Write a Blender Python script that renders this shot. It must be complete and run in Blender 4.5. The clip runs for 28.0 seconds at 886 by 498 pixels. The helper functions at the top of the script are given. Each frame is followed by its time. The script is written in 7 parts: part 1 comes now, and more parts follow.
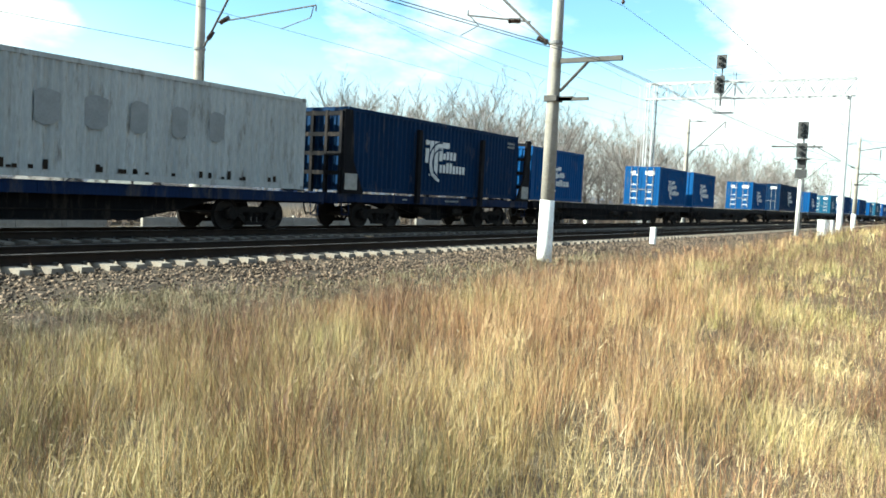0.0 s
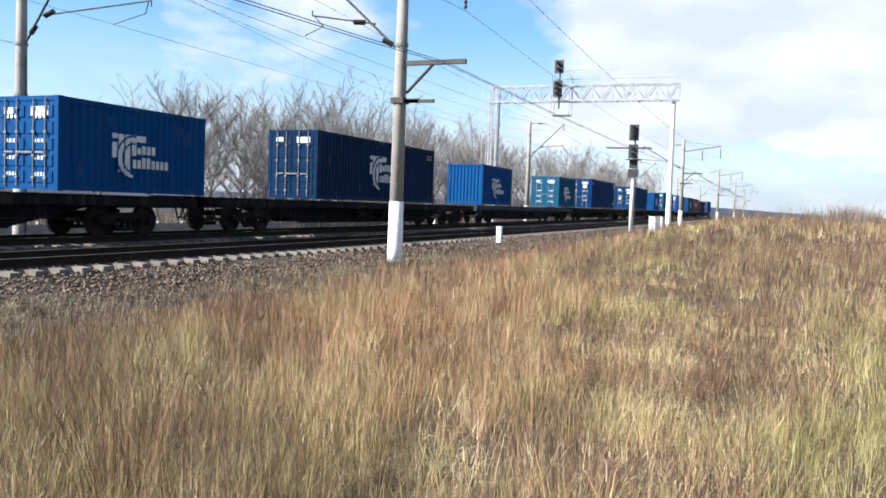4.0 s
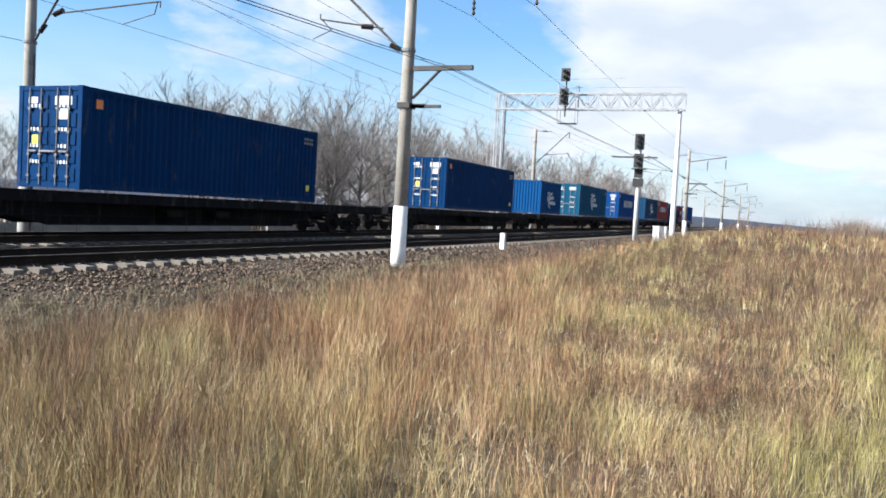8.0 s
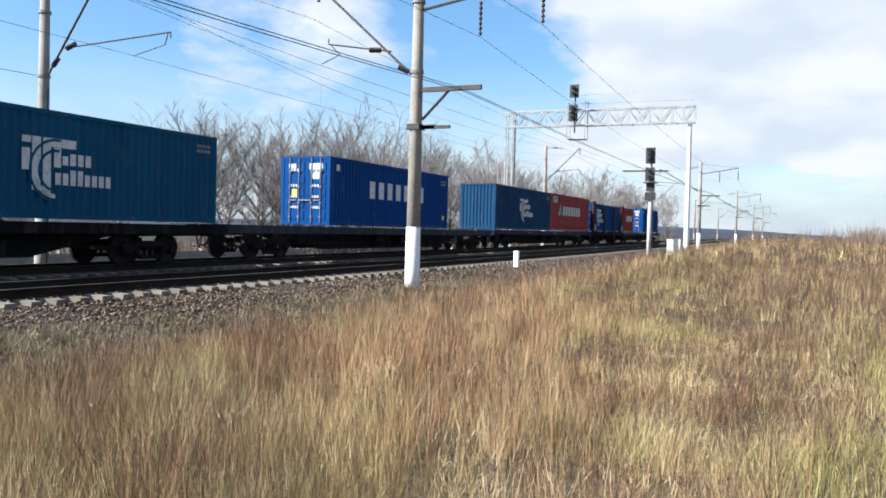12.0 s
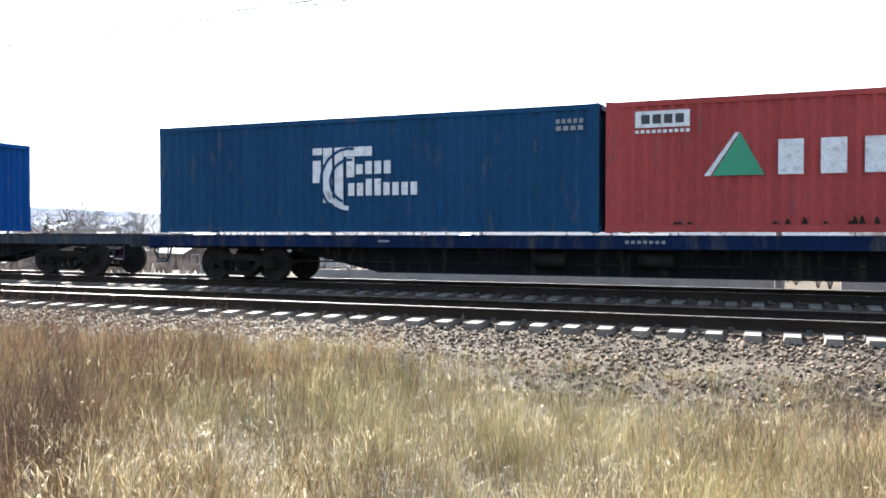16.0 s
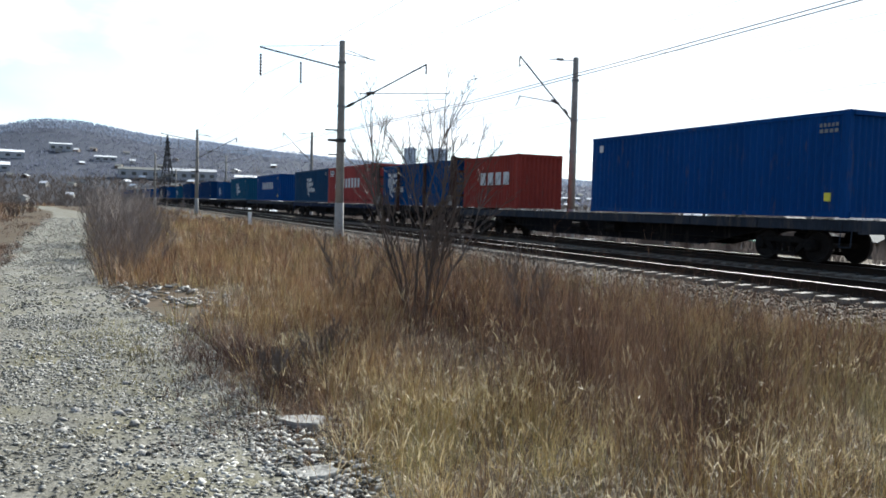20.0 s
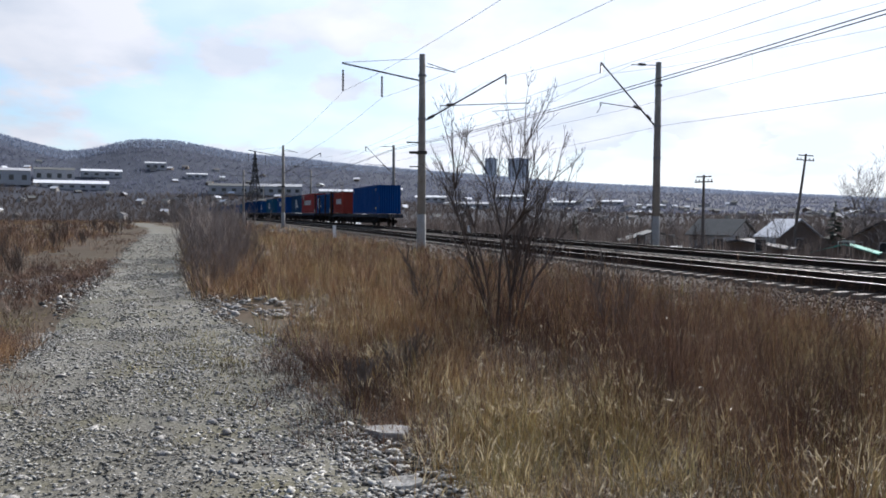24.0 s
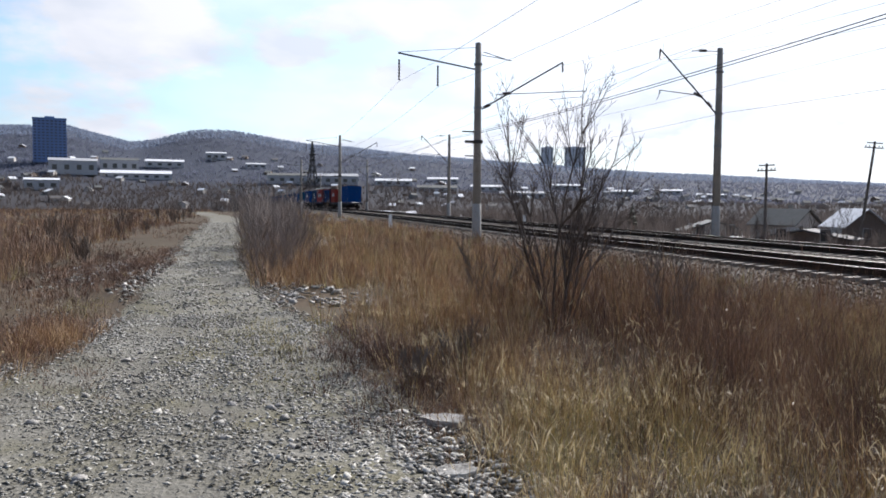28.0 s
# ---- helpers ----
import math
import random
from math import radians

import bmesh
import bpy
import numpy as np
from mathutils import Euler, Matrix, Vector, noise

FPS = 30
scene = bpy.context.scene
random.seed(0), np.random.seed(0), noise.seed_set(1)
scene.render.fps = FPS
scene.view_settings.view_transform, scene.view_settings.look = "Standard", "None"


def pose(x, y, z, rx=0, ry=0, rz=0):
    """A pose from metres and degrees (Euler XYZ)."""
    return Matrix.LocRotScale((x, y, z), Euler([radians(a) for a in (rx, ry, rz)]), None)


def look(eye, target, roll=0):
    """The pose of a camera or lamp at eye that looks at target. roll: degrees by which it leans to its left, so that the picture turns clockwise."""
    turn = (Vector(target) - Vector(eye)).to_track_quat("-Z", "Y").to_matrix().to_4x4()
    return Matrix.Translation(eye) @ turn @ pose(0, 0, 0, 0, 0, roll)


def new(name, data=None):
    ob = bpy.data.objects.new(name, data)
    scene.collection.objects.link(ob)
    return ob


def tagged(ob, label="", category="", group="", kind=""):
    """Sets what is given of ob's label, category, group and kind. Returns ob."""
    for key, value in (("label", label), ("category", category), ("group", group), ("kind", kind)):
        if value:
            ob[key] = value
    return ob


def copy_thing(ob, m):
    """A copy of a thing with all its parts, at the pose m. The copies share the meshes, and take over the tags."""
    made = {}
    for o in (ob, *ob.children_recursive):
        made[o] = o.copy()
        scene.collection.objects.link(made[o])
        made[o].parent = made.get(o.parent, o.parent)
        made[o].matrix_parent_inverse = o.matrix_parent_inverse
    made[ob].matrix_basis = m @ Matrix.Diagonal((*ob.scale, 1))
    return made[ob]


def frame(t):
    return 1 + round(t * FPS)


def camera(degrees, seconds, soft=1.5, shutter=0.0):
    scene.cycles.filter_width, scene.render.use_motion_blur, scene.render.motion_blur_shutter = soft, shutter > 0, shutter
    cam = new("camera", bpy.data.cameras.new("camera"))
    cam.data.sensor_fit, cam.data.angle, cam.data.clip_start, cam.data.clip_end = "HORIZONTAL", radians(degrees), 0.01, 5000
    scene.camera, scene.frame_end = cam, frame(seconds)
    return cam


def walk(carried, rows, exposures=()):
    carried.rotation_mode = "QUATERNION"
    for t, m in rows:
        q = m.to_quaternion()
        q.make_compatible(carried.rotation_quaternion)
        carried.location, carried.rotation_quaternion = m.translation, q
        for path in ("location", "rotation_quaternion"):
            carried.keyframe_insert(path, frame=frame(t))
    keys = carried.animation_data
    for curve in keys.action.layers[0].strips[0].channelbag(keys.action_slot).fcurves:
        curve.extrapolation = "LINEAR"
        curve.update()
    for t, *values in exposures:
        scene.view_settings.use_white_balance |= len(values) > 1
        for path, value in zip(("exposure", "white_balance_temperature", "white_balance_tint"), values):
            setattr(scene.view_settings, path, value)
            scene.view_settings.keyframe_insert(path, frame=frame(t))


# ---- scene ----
EXPOSURES = [(0, 2.05, 6320, -6), (0.6, 1.8, 6320, 5), (1.5, 1.62, 6280, 10), (3, 1.55, 5950, 10), (6, 1.5, 5900, 10), (8, 1.45, 5950, 9), (11, 1.38, 5960, 9), (13.5, 1.62, 5950, 9), (14.5, 2.0, 6020, 8), (15.0, 2.4, 6080, 6), (15.5, 2.7, 6150, 7), (16.1, 2.8, 6150, 8), (17, 1.4, 6100, 3), (18, 1.68, 5920, 2), (19, 1.45, 6020, 5), (20, 1.38, 6050, 6), (23, 0.98, 6000, 12), (25, 0.83, 6000, 14), (26.5, 1.0, 6100, 14), (28, 1.0, 6120, 14)]

# One place: x runs along the railway, y across it away from the viewer, z is up with 0 at the rail heads.
EYE = (0.0, 0.0, 1.32)
cam = camera(56.45, 28.0, soft=1.75)


def aim(yaw, pitch, roll):
    """Camera pose at the viewer's stand: yaw clockwise from +y, pitch up, roll of the held phone."""
    d = (math.sin(radians(yaw)) * math.cos(radians(pitch)), math.cos(radians(yaw)) * math.cos(radians(pitch)), math.sin(radians(pitch)))
    return look(EYE, tuple(EYE[i] + d[i] for i in range(3)), roll)


# rows: seconds, and yaw, pitch, roll in degrees
walk(cam, [(t, aim(a, p, r)) for t, a, p, r in [
    (0, 56.71, -3.66, 2.82), (0.5, 60.09, -3.67, 1.27), (1, 60.98, -3.41, 0.92), (1.5, 61.85, -2.64, 0.65),
    (2, 63.53, -2.19, 1.40), (2.5, 64.70, -2.66, 1.98), (3, 65.71, -3.21, 1.79), (3.5, 66.87, -3.46, 2.00),
    (5.5, 66.96, -2.24, 2.00), (6, 67.00, -2.58, 2.30), (6.5, 65.75, -2.53, 2.12), (7, 65.64, -2.30, 2.63),
    (7.5, 66.71, -2.83, 3.13), (8, 66.82, -2.73, 3.18), (8.5, 66.77, -1.93, 2.82), (9, 66.19, -1.38, 2.47),
    (9.5, 67.32, -1.13, 2.42), (10, 67.64, -1.22, 2.34), (10.5, 67.04, -1.62, 1.20), (11, 67.01, -1.64, 1.05),
    (11.5, 66.35, -1.49, 1.30), (13.5, 59.71, -1.41, 0.09), (14, 51.42, -1.11, -0.89), (14.5, 41.40, -0.98, -1.58),
    (15, 27.25, -1.03, -1.38), (15.5, 7.21, -0.13, -1.18), (15.8, -9.07, -0.79, -0.48), (16, -21.70, -1.21, -0.01),
    (16.2, -34.59, -1.92, 0.31), (16.5, -51.73, -2.06, 0.31), (17, -62.97, -3.04, 0.57), (17.5, -65.78, -3.17, 1.10),
    (18, -65.17, -3.49, 0.55), (18.5, -66.02, -3.20, 0.39), (19, -66.03, -3.04, 1.25), (19.5, -66.06, -3.14, 1.73),
    (20, -66.95, -2.91, 1.53), (20.5, -69.23, -3.02, 1.40), (22.5, -71.05, -2.83, 0.19), (23, -72.44, -3.11, 0.59),
    (23.5, -72.73, -2.51, 0.46), (24, -72.66, -2.29, 0.46), (24.5, -73.11, -2.24, -0.01), (25, -73.30, -2.21, -0.03),
    (25.5, -73.39, -2.51, 0.21), (26, -72.97, -2.57, 0.19), (26.5, -73.21, -3.45, 0.35), (27, -74.18, -3.69, 0.25),
    (27.5, -75.65, -3.40, 0.48), (28, -76.49, -3.06, 0.50),
]], EXPOSURES)

# ---- light: sun beyond the railway to the left, broken bright cloud ----
SUN_AZ, SUN_EL = -42.0, 34.0
world = bpy.data.worlds.new("sky")
scene.world = world
world.use_nodes = True
wn, wl = world.node_tree.nodes, world.node_tree.links
wn.clear()
w_out = wn.new("ShaderNodeOutputWorld")
w_bg = wn.new("ShaderNodeBackground")
w_sky = wn.new("ShaderNodeTexSky")
w_sky.sky_type, w_sky.sun_disc = "NISHITA", False
w_sky.sun_elevation, w_sky.sun_rotation = radians(SUN_EL), radians(SUN_AZ)
w_sky.dust_density, w_sky.air_density = 1.2, 1.1
w_co = wn.new("ShaderNodeTexCoord")
w_sep = wn.new("ShaderNodeSeparateXYZ")
w_up = wn.new("ShaderNodeMath"); w_up.operation = "ADD"; w_up.inputs[1].default_value = 0.28
w_div = wn.new("ShaderNodeVectorMath"); w_div.operation = "DIVIDE"
w_cmb = wn.new("ShaderNodeCombineXYZ")
w_n = wn.new("ShaderNodeTexNoise"); w_n.inputs["Scale"].default_value = 1.25; w_n.inputs["Detail"].default_value = 9; w_n.inputs["Roughness"].default_value = 0.57
w_r = wn.new("ShaderNodeValToRGB"); w_r.color_ramp.elements[0].position, w_r.color_ramp.elements[1].position = 0.46, 0.575
w_n2 = wn.new("ShaderNodeTexNoise"); w_n2.inputs["Scale"].default_value = 3.0; w_n2.inputs["Detail"].default_value = 8
w_cc = wn.new("ShaderNodeValToRGB")
w_cc.color_ramp.elements[0].position, w_cc.color_ramp.elements[0].color = 0.38, (5.75, 6.12, 6.55, 1)
w_cc.color_ramp.elements[1].position, w_cc.color_ramp.elements[1].color = 0.6, (7.3, 7.33, 7.4, 1)
w_tint = wn.new("ShaderNodeMix"); w_tint.data_type = "RGBA"; w_tint.blend_type = "MULTIPLY"; w_tint.inputs["Factor"].default_value = 1.0; w_tint.inputs["B"].default_value = (0.98, 1.28, 1.52, 1)
w_mix = wn.new("ShaderNodeMix"); w_mix.data_type = "RGBA"
# thin haze thickens towards the horizon
w_hz = wn.new("ShaderNodeMapRange"); w_hz.inputs["From Min"].default_value = 0.0; w_hz.inputs["From Max"].default_value = 0.20
w_hz.inputs["To Min"].default_value = 0.8; w_hz.inputs["To Max"].default_value = 0.0
w_mx = wn.new("ShaderNodeMath"); w_mx.operation = "MAXIMUM"
wl.new(w_co.outputs["Generated"], w_sep.inputs[0])
wl.new(w_sep.outputs["Z"], w_up.inputs[0])
for k in "XYZ":
    wl.new(w_up.outputs[0], w_cmb.inputs[k])
wl.new(w_co.outputs["Generated"], w_div.inputs[0]); wl.new(w_cmb.outputs[0], w_div.inputs[1])
wl.new(w_div.outputs[0], w_n.inputs["Vector"]); wl.new(w_div.outputs[0], w_n2.inputs["Vector"])
# large cloud masses and blue gaps: bearing, height and reach in degrees, and how much denser the cloud is there
w_sum = w_n.outputs["Fac"]
for az_, el_, reach_, more_ in ((88, 16, 12.5, 0.17), (91, 7.5, 4.5, 0.12), (80, 11, 6, 0.06), (66, 9, 9, -0.07), (40, 12, 9, -0.09), (14, 14, 17, 0.15), (58, 13, 5, 0.05), (-86, 12.5, 7, -0.10), (-93, 9, 5, -0.08), (-66, 13.5, 5, -0.07), (-48, 8, 7, -0.04), (-78, 7, 12, 0.05), (-100, 9, 6, 0.05)):
    q_ = wn.new("ShaderNodeVectorMath"); q_.operation = "DOT_PRODUCT"
    q_.inputs[1].default_value = (math.sin(radians(az_)) * math.cos(radians(el_)), math.cos(radians(az_)) * math.cos(radians(el_)), math.sin(radians(el_)))
    wl.new(w_co.outputs["Generated"], q_.inputs[0])
    m_ = wn.new("ShaderNodeMapRange"); m_.interpolation_type = "SMOOTHSTEP"
    m_.inputs["From Min"].default_value, m_.inputs["From Max"].default_value = math.cos(radians(reach_)), math.cos(radians(reach_ * 0.45))
    m_.inputs["To Min"].default_value, m_.inputs["To Max"].default_value = 0.0, more_
    wl.new(q_.outputs["Value"], m_.inputs["Value"])
    a_ = wn.new("ShaderNodeMath"); a_.operation = "ADD"
    wl.new(w_sum, a_.inputs[0]); wl.new(m_.outputs[0], a_.inputs[1])
    w_sum = a_.outputs[0]
wl.new(w_sum, w_r.inputs[0]); wl.new(w_n2.outputs["Fac"], w_cc.inputs[0])
wl.new(w_sep.outputs["Z"], w_hz.inputs["Value"])
wl.new(w_r.outputs["Color"], w_mx.inputs[0]); wl.new(w_hz.outputs[0], w_mx.inputs[1])
w_top = wn.new("ShaderNodeMapRange"); w_top.inputs["From Min"].default_value = 0.3; w_top.inputs["From Max"].default_value = 0.6
w_top.inputs["To Min"].default_value = 1.0; w_top.inputs["To Max"].default_value = 0.25
w_cl = wn.new("ShaderNodeMath"); w_cl.operation = "MULTIPLY"
w_sh = wn.new("ShaderNodeMapRange"); w_sh.inputs["From Min"].default_value = 0.38; w_sh.inputs["From Max"].default_value = 0.85
w_sh.inputs["To Max"].default_value = 0.92
w_mx2 = wn.new("ShaderNodeMath"); w_mx2.operation = "MAXIMUM"
wl.new(w_sep.outputs["Z"], w_top.inputs["Value"])
wl.new(w_mx.outputs[0], w_cl.inputs[0]); wl.new(w_top.outputs[0], w_cl.inputs[1])
wl.new(w_cl.outputs[0], w_mx2.inputs[0]); wl.new(w_sh.outputs[0], w_mx2.inputs[1])
wl.new(w_mx2.outputs[0], w_mix.inputs["Factor"])
wl.new(w_sky.outputs[0], w_tint.inputs["A"]); wl.new(w_tint.outputs["Result"], w_mix.inputs["A"]); wl.new(w_cc.outputs["Color"], w_mix.inputs["B"])
# thin cloud glows towards the sun
w_dot = wn.new("ShaderNodeVectorMath"); w_dot.operation = "DOT_PRODUCT"
w_dot.inputs[1].default_value = (math.sin(radians(SUN_AZ)) * math.cos(radians(SUN_EL)), math.cos(radians(SUN_AZ)) * math.cos(radians(SUN_EL)), math.sin(radians(SUN_EL)))
w_gl = wn.new("ShaderNodeMapRange"); w_gl.inputs["From Min"].default_value = 0.25; w_gl.inputs["From Max"].default_value = 1.0
w_gl.inputs["To Min"].default_value = 1.0; w_gl.inputs["To Max"].default_value = 1.75
w_sc = wn.new("ShaderNodeVectorMath"); w_sc.operation = "SCALE"
wl.new(w_co.outputs["Generated"], w_dot.inputs[0]); wl.new(w_dot.outputs["Value"], w_gl.inputs["Value"]); wl.new(w_dot.outputs["Value"], w_sh.inputs["Value"])
wl.new(w_mix.outputs["Result"], w_sc.inputs[0]); wl.new(w_gl.outputs[0], w_sc.inputs["Scale"])
wl.new(w_sc.outputs[0], w_bg.inputs["Color"])
w_bg.inputs["Strength"].default_value = 0.05
wl.new(w_bg.outputs[0], w_out.inputs["Surface"])

sun_data = bpy.data.lights.new("sun", "SUN")
sun_data.energy, sun_data.angle, sun_data.color = 5.0, radians(0.6), (1.0, 0.95, 0.87)
sun_to = Vector((math.sin(radians(SUN_AZ)) * math.cos(radians(SUN_EL)), math.cos(radians(SUN_AZ)) * math.cos(radians(SUN_EL)), math.sin(radians(SUN_EL))))
sun = new("sun", sun_data)
sun.matrix_world = look(tuple(sun_to * 100), (0, 0, 0))

# ---- materials ----
def mat(name, c1, c2=None, rough=0.8, metal=0.0, big=1.5, fine=30.0, bump=0.15, dirt=None, dirt_amt=0.0, dirt_scale=3.0, rnd=0.0, island=0.0, stretch=(1, 1, 1), spec=0.5, trans=0.0):
    """Painted, stony or earthy surface: two tones mixed at a large and a fine scale, dirt patches and fine relief."""
    m = bpy.data.materials.new(name)
    m.use_nodes = True
    n, l = m.node_tree.nodes, m.node_tree.links
    b = n["Principled BSDF"]
    c2 = c2 or tuple(v * 0.7 for v in c1)
    tc = n.new("ShaderNodeTexCoord")
    mp = n.new("ShaderNodeMapping"); mp.inputs["Scale"].default_value = stretch
    l.new(tc.outputs["Object"], mp.inputs["Vector"])
    n1 = n.new("ShaderNodeTexNoise"); n1.inputs["Scale"].default_value = big; n1.inputs["Detail"].default_value = 5
    n2 = n.new("ShaderNodeTexNoise"); n2.inputs["Scale"].default_value = fine; n2.inputs["Detail"].default_value = 4
    l.new(mp.outputs[0], n1.inputs["Vector"]); l.new(mp.outputs[0], n2.inputs["Vector"])
    add = n.new("ShaderNodeMath"); add.operation = "ADD"
    l.new(n1.outputs["Fac"], add.inputs[0]); l.new(n2.outputs["Fac"], add.inputs[1])
    last = add
    if rnd or island:
        src = n.new("ShaderNodeObjectInfo") if rnd else n.new("ShaderNodeNewGeometry")
        mr = n.new("ShaderNodeMath"); mr.operation = "MULTIPLY_ADD"
        l.new(src.outputs["Random" if rnd else "Random Per Island"], mr.inputs[0])
        mr.inputs[1].default_value = rnd or island
        l.new(add.outputs[0], mr.inputs[2])
        sb = n.new("ShaderNodeMath"); sb.operation = "SUBTRACT"; sb.inputs[1].default_value = (rnd or island) / 2
        l.new(mr.outputs[0], sb.inputs[0])
        last = sb
    rp = n.new("ShaderNodeMapRange"); rp.inputs["From Min"].default_value = 0.75; rp.inputs["From Max"].default_value = 1.25
    l.new(last.outputs[0], rp.inputs["Value"])
    mx = n.new("ShaderNodeMix"); mx.data_type = "RGBA"
    mx.inputs["A"].default_value, mx.inputs["B"].default_value = (*c2, 1), (*c1, 1)
    l.new(rp.outputs[0], mx.inputs["Factor"])
    col = mx.outputs["Result"]
    if dirt:
        n3 = n.new("ShaderNodeTexNoise"); n3.inputs["Scale"].default_value = dirt_scale; n3.inputs["Detail"].default_value = 8
        n3.inputs["Roughness"].default_value = 0.7
        l.new(mp.outputs[0], n3.inputs["Vector"])
        r3 = n.new("ShaderNodeMapRange"); r3.inputs["From Min"].default_value = 0.62 - 0.3 * dirt_amt; r3.inputs["From Max"].default_value = 0.8 - 0.25 * dirt_amt
        l.new(n3.outputs["Fac"], r3.inputs["Value"])
        m2 = n.new("ShaderNodeMix"); m2.data_type = "RGBA"; m2.inputs["B"].default_value = (*dirt, 1)
        l.new(r3.outputs[0], m2.inputs["Factor"]); l.new(col, m2.inputs["A"])
        col = m2.outputs["Result"]
    l.new(col, b.inputs["Base Color"])
    rr = n.new("ShaderNodeMapRange"); rr.inputs["To Min"].default_value = max(rough - 0.12, 0.03); rr.inputs["To Max"].default_value = min(rough + 0.12, 1)
    l.new(n2.outputs["Fac"], rr.inputs["Value"]); l.new(rr.outputs[0], b.inputs["Roughness"])
    b.inputs["Metallic"].default_value = metal
    b.inputs["Specular IOR Level"].default_value = spec
    if bump:
        bp = n.new("ShaderNodeBump"); bp.inputs["Strength"].default_value = bump; bp.inputs["Distance"].default_value = 0.02
        l.new(n2.outputs["Fac"], bp.inputs["Height"]); l.new(bp.outputs[0], b.inputs["Normal"])
    if trans:
        tr = n.new("ShaderNodeBsdfTranslucent"); l.new(col, tr.inputs["Color"])
        ms = n.new("ShaderNodeMixShader"); ms.inputs[0].default_value = trans
        l.new(b.outputs[0], ms.inputs[1]); l.new(tr.outputs[0], ms.inputs[2])
        l.new(ms.outputs[0], n["Material Output"].inputs["Surface"])
    return m


def blades(name, tones, rough=0.6, trans=0.3, patch=0.12):
    """Dry grass: a tone for each blade, drifting in patches over the field."""
    m = bpy.data.materials.new(name)
    m.use_nodes = True
    n, l = m.node_tree.nodes, m.node_tree.links
    b = n["Principled BSDF"]
    ge = n.new("ShaderNodeNewGeometry")
    tx = n.new("ShaderNodeTexNoise"); tx.inputs["Scale"].default_value = patch; tx.inputs["Detail"].default_value = 4
    l.new(ge.outputs["Position"], tx.inputs["Vector"])
    a = n.new("ShaderNodeMath"); a.operation = "MULTIPLY_ADD"; a.inputs[1].default_value = 0.75
    s = n.new("ShaderNodeMath"); s.operation = "MULTIPLY_ADD"; s.inputs[1].default_value = 2.4; s.inputs[2].default_value = -1.06
    l.new(tx.outputs["Fac"], s.inputs[0])
    l.new(ge.outputs["Random Per Island"], a.inputs[0]); l.new(s.outputs[0], a.inputs[2])
    r = n.new("ShaderNodeValToRGB")
    els = r.color_ramp.elements
    while len(els) < len(tones):
        els.new(0.5)
    for i, c in enumerate(tones):
        els[i].position = i / (len(tones) - 1)
        els[i].color = (c[0], c[1], c[2] * 0.88, 1)
    l.new(a.outputs[0], r.inputs[0])
    l.new(r.outputs["Color"], b.inputs["Base Color"])
    b.inputs["Roughness"].default_value = rough
    b.inputs["Specular IOR Level"].default_value = 0.25
    t = n.new("ShaderNodeBsdfTranslucent"); l.new(r.outputs["Color"], t.inputs["Color"])
    x = n.new("ShaderNodeMixShader"); x.inputs[0].default_value = trans
    l.new(b.outputs[0], x.inputs[1]); l.new(t.outputs[0], x.inputs[2])
    l.new(x.outputs[0], n["Material Output"].inputs["Surface"])
    return m


